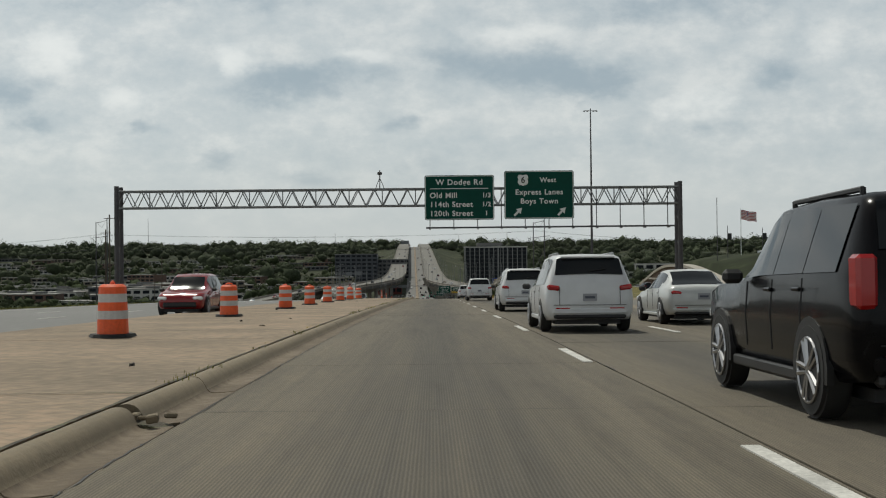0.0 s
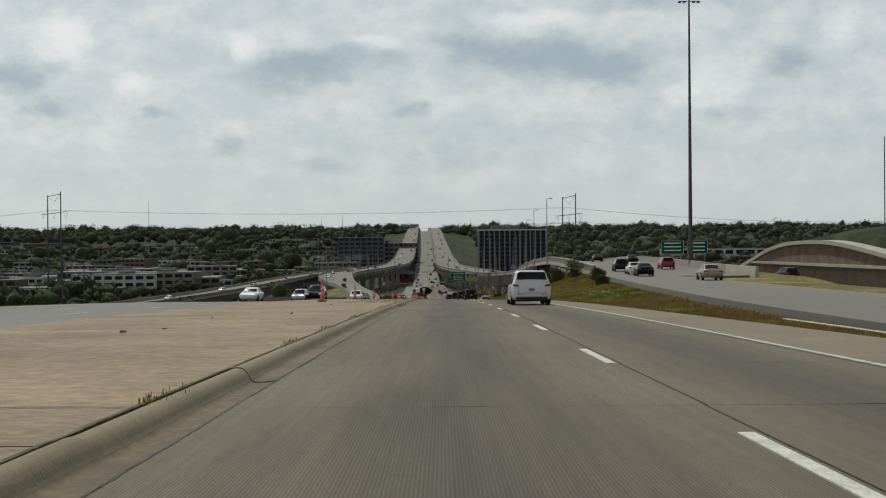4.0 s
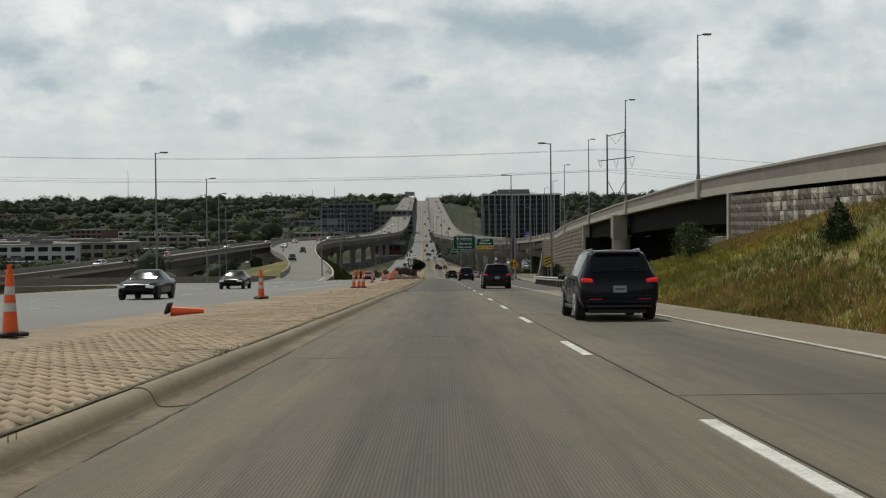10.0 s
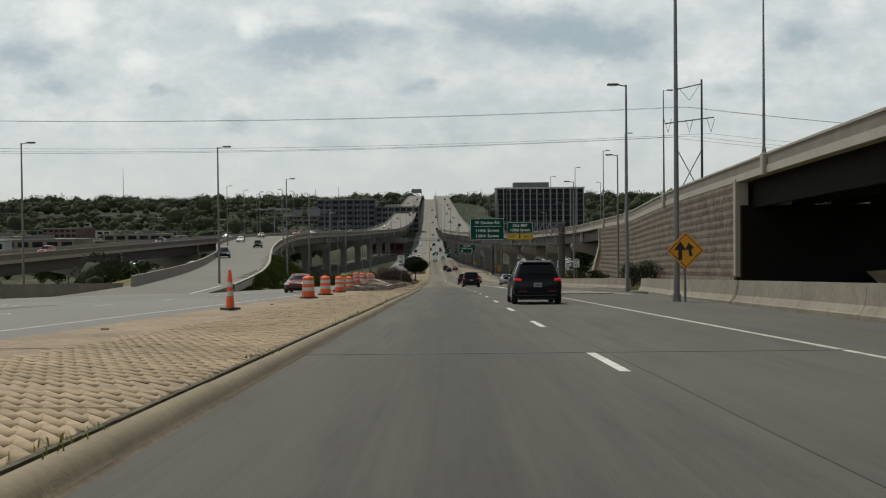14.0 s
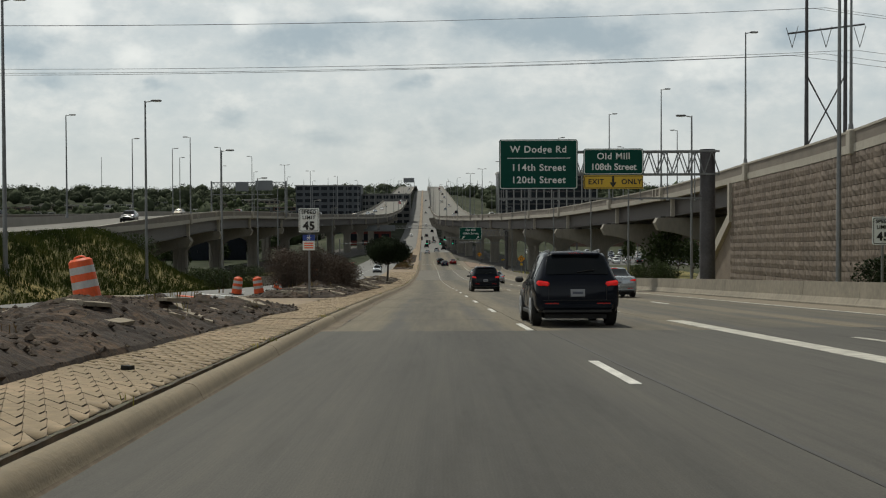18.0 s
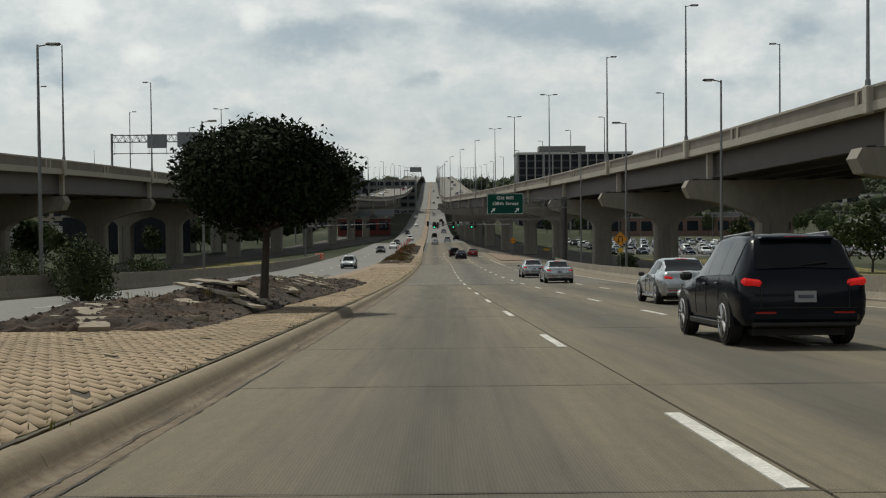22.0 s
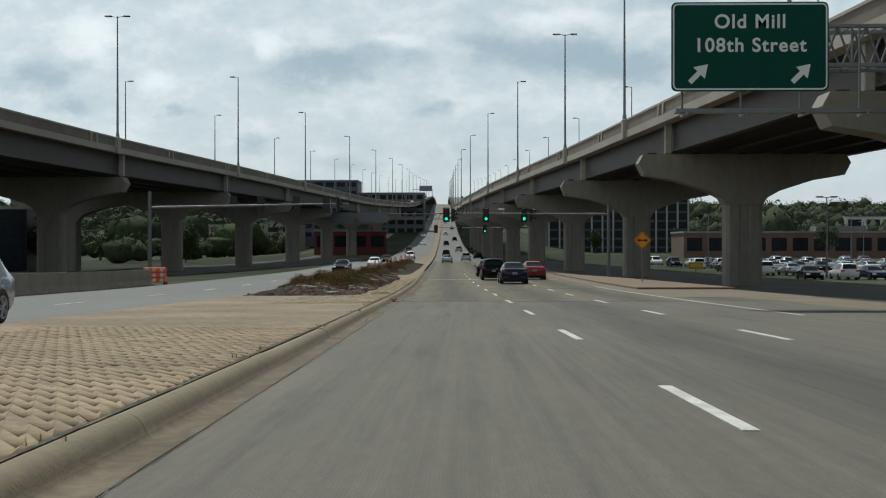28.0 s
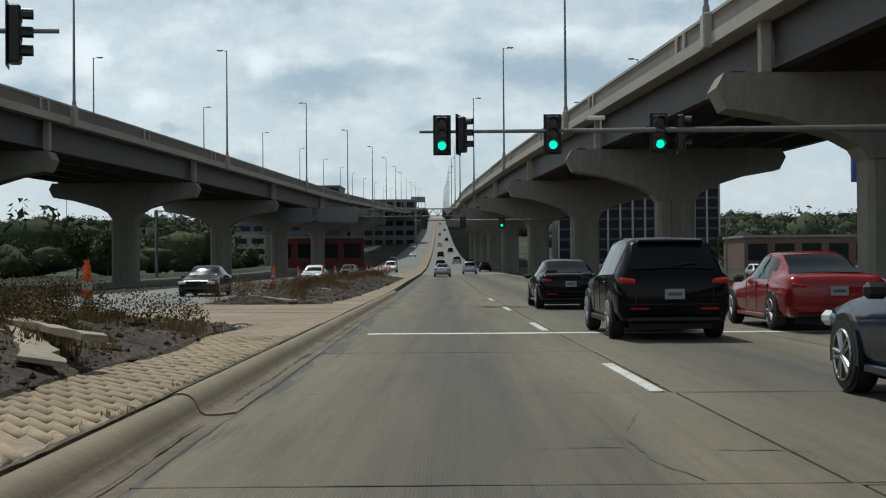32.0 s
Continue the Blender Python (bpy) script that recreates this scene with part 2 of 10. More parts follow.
def lane_mat(name, col, dark, half_w, groove=0.22):
    """Worn concrete: oil-darkened strip along the lane's middle, paler edges, fine grooves along the travel, transverse stains."""
    m = mat(name, col, 0.86, var=0.13, big=0.35, fine=9, bump=0.12, bscale=70, rnd=0.10, stretch=(1.0, 0.35, 1.0), spec=0.35)
    t = m.node_tree
    b = t.nodes["Principled BSDF"]
    base = b.inputs["Base Color"].links[0].from_socket
    tc = t.nodes.new("ShaderNodeTexCoord")
    sp = t.nodes.new("ShaderNodeSeparateXYZ")
    t.links.new(tc.outputs["Object"], sp.inputs[0])
    ab = t.nodes.new("ShaderNodeMath")
    ab.operation = "ABSOLUTE"
    t.links.new(sp.outputs[0], ab.inputs[0])
    nz = t.nodes.new("ShaderNodeTexNoise")
    nz.inputs["Scale"].default_value, nz.inputs["Detail"].default_value = 1.0, 6
    mp = t.nodes.new("ShaderNodeMapping")
    mp.inputs["Scale"].default_value = (2.2, 0.12, 1)
    geo = t.nodes.new("ShaderNodeNewGeometry")
    t.links.new(geo.outputs["Position"], mp.inputs[0])
    t.links.new(mp.outputs[0], nz.inputs["Vector"])
    ma = t.nodes.new("ShaderNodeMath")
    ma.operation = "MULTIPLY_ADD"
    ma.inputs[1].default_value = 1.6
    t.links.new(nz.outputs[0], ma.inputs[0])
    t.links.new(ab.outputs[0], ma.inputs[2])
    mr = t.nodes.new("ShaderNodeMapRange")
    mr.inputs["From Min"].default_value, mr.inputs["From Max"].default_value = 0.75, 0.8 + half_w
    mr.inputs["To Min"].default_value, mr.inputs["To Max"].default_value = 0.85, 0.0
    mr.interpolation_type = "SMOOTHSTEP"
    t.links.new(ma.outputs[0], mr.inputs["Value"])
    mx = t.nodes.new("ShaderNodeMix")
    mx.data_type = "RGBA"
    t.links.new(mr.outputs[0], mx.inputs[0])
    t.links.new(base, mx.inputs[6])
    mx.inputs[7].default_value = (*dark, 1)
    # blotches and drips, drawn out along the travel, and scattered dark spots
    sm = t.nodes.new("ShaderNodeMapping")
    sm.inputs["Scale"].default_value = (2.4, 0.16, 1)
    t.links.new(geo.outputs["Position"], sm.inputs[0])
    sn = t.nodes.new("ShaderNodeTexNoise")
    sn.inputs["Scale"].default_value, sn.inputs["Detail"].default_value, sn.inputs["Roughness"].default_value = 1.0, 9, 0.68
    t.links.new(sm.outputs[0], sn.inputs["Vector"])
    blot = ramp(t, sn.outputs[0], [(0.32, (0.74, 0.735, 0.73)), (0.45, (0.95, 0.95, 0.95)), (0.56, (1.03, 1.025, 1.01)), (0.68, (1.18, 1.15, 1.10))])
    fn = t.nodes.new("ShaderNodeTexNoise")
    fn.inputs["Scale"].default_value, fn.inputs["Detail"].default_value = 120.0, 2
    t.links.new(geo.outputs["Position"], fn.inputs["Vector"])
    grit = ramp(t, fn.outputs[0], [(0.30, (0.72, 0.72, 0.72)), (0.5, (1.0, 1.0, 1.0)), (0.70, (1.22, 1.21, 1.19))])
    m1_ = t.nodes.new("ShaderNodeMix")
    m1_.data_type, m1_.blend_type = "RGBA", "MULTIPLY"
    m1_.inputs[0].default_value = 1.0
    t.links.new(mx.outputs[2], m1_.inputs[6])
    t.links.new(blot, m1_.inputs[7])
    m2_ = t.nodes.new("ShaderNodeMix")
    m2_.data_type, m2_.blend_type = "RGBA", "MULTIPLY"
    m2_.inputs[0].default_value = 1.0
    t.links.new(m1_.outputs[2], m2_.inputs[6])
    t.links.new(grit, m2_.inputs[7])
    wv = t.nodes.new("ShaderNodeTexWave")
    wv.bands_direction = "X"
    wv.inputs["Scale"].default_value, wv.inputs["Distortion"].default_value = 13.0, 1.0
    t.links.new(tc.outputs["Object"], wv.inputs["Vector"])
    # tined grooves and long tyre streaks
    kp = t.nodes.new("ShaderNodeMapping")
    kp.inputs["Scale"].default_value = (11.0, 0.03, 1)
    t.links.new(geo.outputs["Position"], kp.inputs[0])
    kn = t.nodes.new("ShaderNodeTexNoise")
    kn.inputs["Scale"].default_value, kn.inputs["Detail"].default_value, kn.inputs["Roughness"].default_value = 1.0, 6, 0.7
    t.links.new(kp.outputs[0], kn.inputs["Vector"])
    col_ = m2_.outputs[2]
    for fac, stops in ((wv.outputs[0], [(0.0, (1 - groove,) * 3), (1.0, (1 + groove * 0.5,) * 3)]), (kn.outputs[0], [(0.3, (0.86, 0.86, 0.865)), (0.5, (1.0, 1.0, 1.0)), (0.7, (1.12, 1.11, 1.09))])):
        mm = t.nodes.new("ShaderNodeMix")
        mm.data_type, mm.blend_type = "RGBA", "MULTIPLY"
        mm.inputs[0].default_value = 1.0
        t.links.new(col_, mm.inputs[6])
        t.links.new(ramp(t, fac, stops), mm.inputs[7])
        col_ = mm.outputs[2]
    t.links.new(col_, b.inputs["Base Color"])
    b2 = t.nodes.new("ShaderNodeBump")
    b2.inputs["Strength"].default_value, b2.inputs["Distance"].default_value = 0.2 * groove / 0.22, 0.01
    t.links.new(wv.outputs[0], b2.inputs["Height"])
    t.links.new(b.inputs["Normal"].links[0].from_socket, b2.inputs["Normal"])
    t.links.new(b2.outputs[0], b.inputs["Normal"])
    return m


M["lane"] = lane_mat("worn_concrete_lane", (0.136, 0.117, 0.087), (0.074, 0.067, 0.056), 1.7, 0.26)
M["lane_low"] = lane_mat("sunbleached_concrete_lane", (0.150, 0.129, 0.093), (0.076, 0.070, 0.059), 1.7, 0.12)


def tyre_film(m, y0, y1):
    """A bluish-black film of tracked tar in the two wheel paths, thinning out along the road from y0 to y1."""
    t = m.node_tree
    b = t.nodes["Principled BSDF"]

    def op(kind, *vals):
        n = t.nodes.new("ShaderNodeMath")
        n.operation = kind
        for i, q in enumerate(vals):
            if isinstance(q, (int, float)):
                n.inputs[i].default_value = q
            else:
                t.links.new(q, n.inputs[i])
        return n.outputs[0]
    tc, geo = t.nodes.new("ShaderNodeTexCoord"), t.nodes.new("ShaderNodeNewGeometry")
    so, sg_ = t.nodes.new("ShaderNodeSeparateXYZ"), t.nodes.new("ShaderNodeSeparateXYZ")
    t.links.new(tc.outputs["Object"], so.inputs[0])
    t.links.new(geo.outputs["Position"], sg_.inputs[0])
    mp = t.nodes.new("ShaderNodeMapping")
    mp.inputs["Scale"].default_value = (2.5, 0.22, 1)
    t.links.new(geo.outputs["Position"], mp.inputs[0])
    nz = t.nodes.new("ShaderNodeTexNoise")
    nz.inputs["Scale"].default_value, nz.inputs["Detail"].default_value, nz.inputs["Roughness"].default_value = 1.0, 7, 0.65
    t.links.new(mp.outputs[0], nz.inputs["Vector"])
    off = op("ABSOLUTE", op("SUBTRACT", op("ABSOLUTE", op("SUBTRACT", so.outputs[0], 0.2)), 1.05))
    lane = op("SUBTRACT", 0.62, off)
    along = op("DIVIDE", op("SUBTRACT", y1, sg_.outputs[1]), y1 - y0)
    mr = t.nodes.new("ShaderNodeMapRange")
    mr.inputs["From Min"].default_value, mr.inputs["From Max"].default_value = 0.25, 0.75
    mr.inputs["To Max"].default_value = 0.8
    mr.interpolation_type = "SMOOTHSTEP"
    t.links.new(op("ADD", op("MULTIPLY", op("MINIMUM", along, 1.0), lane), op("MULTIPLY", op("SUBTRACT", nz.outputs[0], 0.35), op("MINIMUM", op("MULTIPLY", along, 2.0), 1.0))), mr.inputs["Value"])
    mx = t.nodes.new("ShaderNodeMix")
    mx.data_type = "RGBA"
    t.links.new(mr.outputs[0], mx.inputs[0])
    t.links.new(b.inputs["Base Color"].links[0].from_socket, mx.inputs[6])
    mx.inputs[7].default_value = (0.062, 0.061, 0.060, 1)
    t.links.new(mx.outputs[2], b.inputs["Base Color"])


tyre_film(M["lane_low"], 478, 545)
M["asphalt"] = lane_mat("sealed_deck_asphalt", (0.074, 0.070, 0.063), (0.047, 0.045, 0.041), 1.9, 0.04)
M["east"] = mat("eastbound_pavement", (0.15, 0.148, 0.142), 0.85, var=0.16, big=0.12, fine=5, stretch=(1, 0.25, 1))
M["overlay"] = lane_mat("worn_grey_overlay", (0.128, 0.118, 0.1), (0.074, 0.07, 0.062), 1.8, 0.05)
M["gutter"] = mat("stained_gutter", (0.135, 0.104, 0.07), 0.92, var=0.3, big=0.7, fine=8, bump=0.3, bscale=40, tint=(0.15, 0.12, 0.085))
M["redpave"] = mat("red_brown_paving", (0.195, 0.138, 0.098), 0.9, var=0.2, big=0.5, fine=7, bump=0.2)
M["soilline"] = mat("packed_soil", (0.07, 0.06, 0.042), 0.97, var=0.5, big=1.5, fine=9, bump=0.4, tint=(0.085, 0.09, 0.045))
M["seal"] = mat("dusty_joint_filler", (0.046, 0.041, 0.034), 0.9, var=0.35, big=1.2, fine=12)
M["edgepaint"] = mat("worn_edge_paint", (0.40, 0.385, 0.34), 0.8, var=0.35, big=3.0, fine=30, bump=0.1)
M["joint"] = mat("joint_tar", (0.03, 0.028, 0.026), 0.7, var=0.3)
M["curb"] = mat("curb_concrete", (0.20, 0.162, 0.108), 0.9, var=0.16, big=0.5, fine=9, bump=0.3, bscale=40, rnd=0.15)
M["shoulder"] = mat("shoulder_concrete", (0.175, 0.145, 0.105), 0.92, var=0.18, big=0.4, fine=8, bump=0.2)
M["conc"] = mat("bridge_concrete", (0.235, 0.215, 0.185), 0.9, var=0.14, big=0.22, fine=3, bump=0.12, bscale=20, stretch=(1, 1, 0.35))
M["conc_lt"] = mat("fascia_concrete", (0.36, 0.33, 0.285), 0.9, var=0.12, big=0.2, fine=4, bump=0.1)
M["conc_panel"] = mat("exposed_aggregate_panel", (0.185, 0.16, 0.137), 0.95, var=0.2, big=0.5, fine=20, bump=0.4, bscale=30)
M["barrier"] = mat("barrier_concrete", (0.215, 0.19, 0.15), 0.92, var=0.2, big=0.6, fine=5, bump=0.15)
# girder steel; also colours concrete below the overpass as if shaded
M["steel_shade"] = mat("dark_steel_and_shade", (0.012, 0.011, 0.011), 0.8, var=0.2, big=0.4, fine=6, spec=0.06)
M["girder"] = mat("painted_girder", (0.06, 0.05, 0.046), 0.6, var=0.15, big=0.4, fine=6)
M["deckroad"] = mat("deck_surface", (0.145, 0.138, 0.122), 0.88, var=0.12, big=0.1, fine=4)
M["white"] = mat("road_paint_white", (0.52, 0.51, 0.475), 0.75, var=0.28, big=2.5, fine=30, bump=0.1)
M["steel"] = mat("galvanized_steel", (0.19, 0.195, 0.20), 0.5, 0.6, var=0.15, big=1.5, fine=10, bump=0.0)
M["darksteel"] = mat("weathered_steel", (0.085, 0.08, 0.085), 0.55, 0.5, var=0.25, big=0.8, fine=8)
M["green"] = mat("sign_green", (0.003, 0.058, 0.042), 0.55, var=0.08, big=0.8, fine=3, bump=0, spec=0.15)
M["signwhite"] = plain("sign_white", (0.72, 0.74, 0.72), 0.45)
M["yellow"] = mat("sign_yellow", (0.62, 0.40, 0.03), 0.45, var=0.06, bump=0)
M["amber"] = mat("sign_amber", (0.72, 0.30, 0.015), 0.45, var=0.06, bump=0)
M["signback"] = mat("sign_back_aluminium", (0.16, 0.17, 0.18), 0.5, 0.6, var=0.1, bump=0)
M["orange"] = mat("safety_orange", (0.78, 0.11, 0.025), 0.5, var=0.14, big=3, fine=20, bump=0.05)
M["orangesign"] = mat("sign_orange", (0.80, 0.22, 0.02), 0.45, var=0.06, bump=0)
M["reflect"] = mat("reflective_band", (0.50, 0.50, 0.49), 0.4, var=0.12, big=4, fine=20, bump=0)
M["rubber"] = mat("black_rubber", (0.018, 0.018, 0.018), 0.75, var=0.3, bump=0.1)
M["black"] = plain("black_plastic", (0.012, 0.012, 0.013), 0.5)
M["glass"] = plain("tinted_glass", (0.006, 0.008, 0.010), 0.06)
M["glass"].node_tree.nodes["Principled BSDF"].inputs["Specular IOR Level"].default_value = 0.32
M["chrome"] = plain("bright_alloy", (0.42, 0.42, 0.43), 0.3, 1.0)
M["tail"] = plain("tail_light_red", (0.35, 0.008, 0.008), 0.25, 0, 0.5)
M["brake"] = plain("brake_light_lit", (0.6, 0.015, 0.014), 0.2, emit=0.30)
M["head"] = plain("head_light", (0.75, 0.77, 0.78), 0.1, 0.2, 0.6)
M["plate"] = plain("licence_plate", (0.30, 0.31, 0.33), 0.5)
M["greenlamp"] = plain("green_lamp_lit", (0.05, 1.0, 0.55), 0.3, emit=1.1)
M["lens_off"] = plain("unlit_lens", (0.05, 0.012, 0.01), 0.3)
M["wood"] = mat("utility_pole_wood", (0.09, 0.07, 0.055), 0.9, var=0.3, stretch=(6, 6, 0.6))
M["bark"] = mat("bark", (0.06, 0.048, 0.038), 0.95, var=0.35, big=2, fine=12, bump=0.6, bscale=18, stretch=(2, 2, 0.5))
M["leaf"] = mat("leaves_dark", (0.018, 0.026, 0.012), 0.85, var=0.5, big=0.6, fine=6, bump=0, rnd=0.1, spec=0.08)
M["leaf2"] = mat("leaves_shrub", (0.042, 0.06, 0.019), 0.8, var=0.45, big=0.7, fine=5, bump=0, rnd=0.2, spec=0.25)
# foliage colour lightened somewhat to stand in for haze over the distance
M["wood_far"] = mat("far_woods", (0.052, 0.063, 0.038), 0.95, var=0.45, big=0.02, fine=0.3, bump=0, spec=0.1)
M["wood_near"] = mat("valley_foliage", (0.042, 0.054, 0.026), 0.95, var=0.45, big=0.05, fine=0.6, bump=0, spec=0.1)
M["grass"] = mat("grass_ground", (0.115, 0.108, 0.042), 0.95, var=0.45, big=0.12, fine=3, bump=0.5, bscale=12, tint=(0.19, 0.15, 0.06), spec=0.1)
M["blade"] = mat("grass_blades", (0.19, 0.195, 0.05), 0.9, var=0.5, big=0.25, fine=1.5, bump=0, tint=(0.40, 0.33, 0.09), spec=0.15)
M["dryweed"] = mat("dry_weeds", (0.22, 0.15, 0.07), 0.95, var=0.45, big=0.9, fine=5, bump=0, tint=(0.20, 0.19, 0.08), spec=0.1)
M["flower"] = mat("pale_blossom", (0.62, 0.62, 0.52), 0.9, var=0.2, bump=0)
M["wall_slate"] = mat("slate_cladding", (0.062, 0.068, 0.08), 0.6, var=0.2, big=0.2, fine=2, bump=0.1)
# bare soil, its colour darkened further for the shade below the viaducts
M["undersoil"] = mat("shade_dark_soil", (0.05, 0.044, 0.036), 0.95, var=0.5, big=0.25, fine=6, bump=0.6, bscale=6)
M["dirt"] = mat("bare_dirt", (0.030, 0.018, 0.011), 0.97, var=0.55, big=0.9, fine=11, bump=1.0, bscale=28, tint=(0.062, 0.038, 0.022))
M["rubble"] = mat("broken_concrete", (0.27, 0.23, 0.175), 0.95, var=0.25, big=1.2, fine=9, bump=0.4, bscale=16, rnd=0.3)
M["lot"] = mat("parking_asphalt", (0.09, 0.09, 0.09), 0.9, var=0.2, big=0.1, fine=2)
M["valley"] = mat("valley_ground", (0.034, 0.042, 0.022), 0.95, var=0.5, big=0.012, fine=0.15, bump=0, tint=(0.06, 0.06, 0.04), spec=0.1)
# ---- plan of the road: height and sideways place along y ----
RY = [-200, -60, 0, 24, 47.5, 72, 100, 133, 158, 183, 208, 233, 259, 284, 310, 336, 362, 414, 453, 492, 530, 566, 599, 629, 666, 694, 721, 747, 812, 912, 976, 1112, 1248, 1412, 1576, 1846, 2112, 2600, 4200]
RZ = [3.2, 1.55, 0.63, 0.25, -0.25, -0.78, -1.45, -2.33, -3.13, -4.03, -5.06, -6.24, -7.37, -8.45, -9.51, -10.58, -11.64, -13.85, -15.59, -17.36, -19.04, -20.7, -22.08, -23.24, -24.34, -24.94, -25.46, -25.85, -26.2, -26.1, -25.5, -22.3, -17.3, -9.9, -1.3, 16.5, 29, 33, 20]
CY = [-200, 300, 362, 414, 453, 492, 530, 566, 599, 629, 666, 694, 721, 747, 2747, 5000]
CX = [0, 0, -0.21, -0.48, -0.74, -1.11, -1.58, -2.09, -2.6, -3.08, -3.69, -4.16, -4.59, -5.01, -36.8, -72]
_yy = np.arange(-260, 4300, 2.0)


def _smooth(a, n):
    k = np.ones(n) / n
    return np.convolve(np.pad(a, n // 2, mode="edge"), k, mode="valid")[: len(a)]


_rz = _smooth(_smooth(np.interp(_yy, RY, RZ), 13), 9)
_cx = _smooth(np.interp(_yy, CY, CX), 21)


def R(y):
    return float(np.interp(y, _yy, _rz))


def XC(y):
    return float(np.interp(y, _yy, _cx))


def curve(ys, vs):
    """A smoothed function of y through a few stations."""
    d = np.arange(ys[0], ys[-1] + 4, 4.0)
    v = _smooth(np.interp(d, ys, vs), 9)
    return lambda y: float(np.interp(y, d, v))


# right viaduct: near edge, road surface
RX = curve([-60, 60, 100, 150, 200, 246, 300, 348, 395, 442, 493, 545, 590, 602, 627, 660, 698, 738, 785, 840, 881, 950, 1100, 2600],
           [5.8, 6.0, 8.2, 12.4, 16.4, 19.2, 21, 22.4, 22.9, 24.8, 25.8, 28, 28.3, 27.3, 23.8, 20.2, 16.7, 13.1, 9.2, 3.9, 0.5, -4, -7.5, -31])
RD = curve([-60, 60, 100, 150, 200, 246, 274, 300, 330, 348, 384, 404, 443, 494, 532, 574, 605, 628, 664, 698, 738, 778, 804, 841, 881, 931, 1000, 1112, 1248, 1412, 1576, 1846, 2112, 2600],
           [1.5, -0.55, -1.5, -2.6, -3.3, -3.5, -3.2, -3.0, -3.0, -3.0, -4.0, -4.45, -5.45, -7.3, -9.2, -10.1, -11.3, -12.1, -13.05, -13.25, -13.55, -13.5, -13.6, -13.55, -13.35, -13.1, -12, -8.5, -3, 5, 13, 26, 34, 36])
# left viaduct: near edge, road surface
LX = curve([430, 440, 480, 520, 560, 600, 650, 690, 722, 760, 800, 840, 884, 930, 1000, 1100, 2600],
           [-17.5, -18, -21, -26, -32, -37.5, -42.5, -44.6, -44.4, -42.3, -39.3, -35.6, -32.5, -29.1, -25, -24, -46])
LD = curve([430, 440, 500, 560, 600, 628, 660, 690, 722, 760, 794, 841, 884, 930, 965, 1000, 1112, 1248, 1412, 1576, 1846, 2112, 2600],
           [-14.7, -15.0, -15.2, -14.9, -14.6, -14.3, -13.7, -13.1, -12.9, -12.95, -13.1, -12.9, -12.7, -12.6, -12.3, -11.5, -8, -2.5, 5.5, 13.5, 26.5, 34.5, 36.5])


# ---- mesh helpers ----
def mesh_ob(name, verts, faces, material, parent=None, smooth=False):
    me = bpy.data.meshes.new(name)
    me.from_pydata([tuple(v) for v in verts], [], faces)
    me.materials.append(material)
    me.update()
    if smooth:
        me.polygons.foreach_set("use_smooth", [True] * len(me.polygons))
    ob = new(name, me)
    if parent is not None:
        ob.parent = parent
    return ob


def part(name, bm, material, parent=None, label="", smooth=False):
    me = bpy.data.meshes.new(name)
    bmesh.ops.recalc_face_normals(bm, faces=bm.faces)
    bm.to_mesh(me)
    bm.free()
    me.materials.append(material)
    if smooth:
        me.polygons.foreach_set("use_smooth", [True] * len(me.polygons))
        me.set_sharp_from_angle(angle=radians(38))
    ob = new(name, me)
    if parent is not None:
        ob.parent = parent
    if label:
        ob["label"] = label
    return ob


def thing(name, at, label, category, group="", kind="", rz=0.0, rx=0.0):
    e = new(name)
    e.matrix_world = pose(*at, rx, 0, rz)
    return tagged(e, label, category, group, kind)


def box(bm, c, s, bev=0.0, rot=None):
    """Adds a box with its centre c and its sizes s, its edges bevelled."""
    v = bmesh.ops.create_cube(bm, size=1.0)["verts"]
    m = Matrix.LocRotScale(c, Euler([radians(a) for a in rot]) if rot else None, s)
    bmesh.ops.transform(bm, matrix=m, verts=v)
    if bev:
        ed = list({e for w in v for e in w.link_edges})
        bmesh.ops.bevel(bm, geom=ed, offset=bev, segments=1, affect="EDGES", profile=0.5)
    return bm


def rod(bm, a, b, r0, r1=None, n=8, caps=True):
    a, b = Vector(a), Vector(b)
    r1 = r0 if r1 is None else r1
    d = b - a
    q = d.to_track_quat("Z", "Y").to_matrix().to_4x4()
    res = bmesh.ops.create_cone(bm, cap_ends=caps, cap_tris=False, segments=n, radius1=r0, radius2=r1, depth=d.length)
    bmesh.ops.transform(bm, matrix=Matrix.Translation((a + b) / 2) @ q, verts=res["verts"])
    return bm


def prism(bm, pts, y0, y1, axis="y"):
    """Extrudes a closed outline of (x, z) from y0 to y1 (or of (y, z) along x)."""
    f = (lambda p, d: (p[0], d, p[1])) if axis == "y" else (lambda p, d: (d, p[0], p[1]))
    a = [bm.verts.new(f(p, y0)) for p in pts]
    b = [bm.verts.new(f(p, y1)) for p in pts]
    n = len(pts)
    bm.faces.new(a)
    bm.faces.new(b[::-1])
    for i in range(n):
        bm.faces.new((a[i], b[i], b[(i + 1) % n], a[(i + 1) % n]))
    return bm


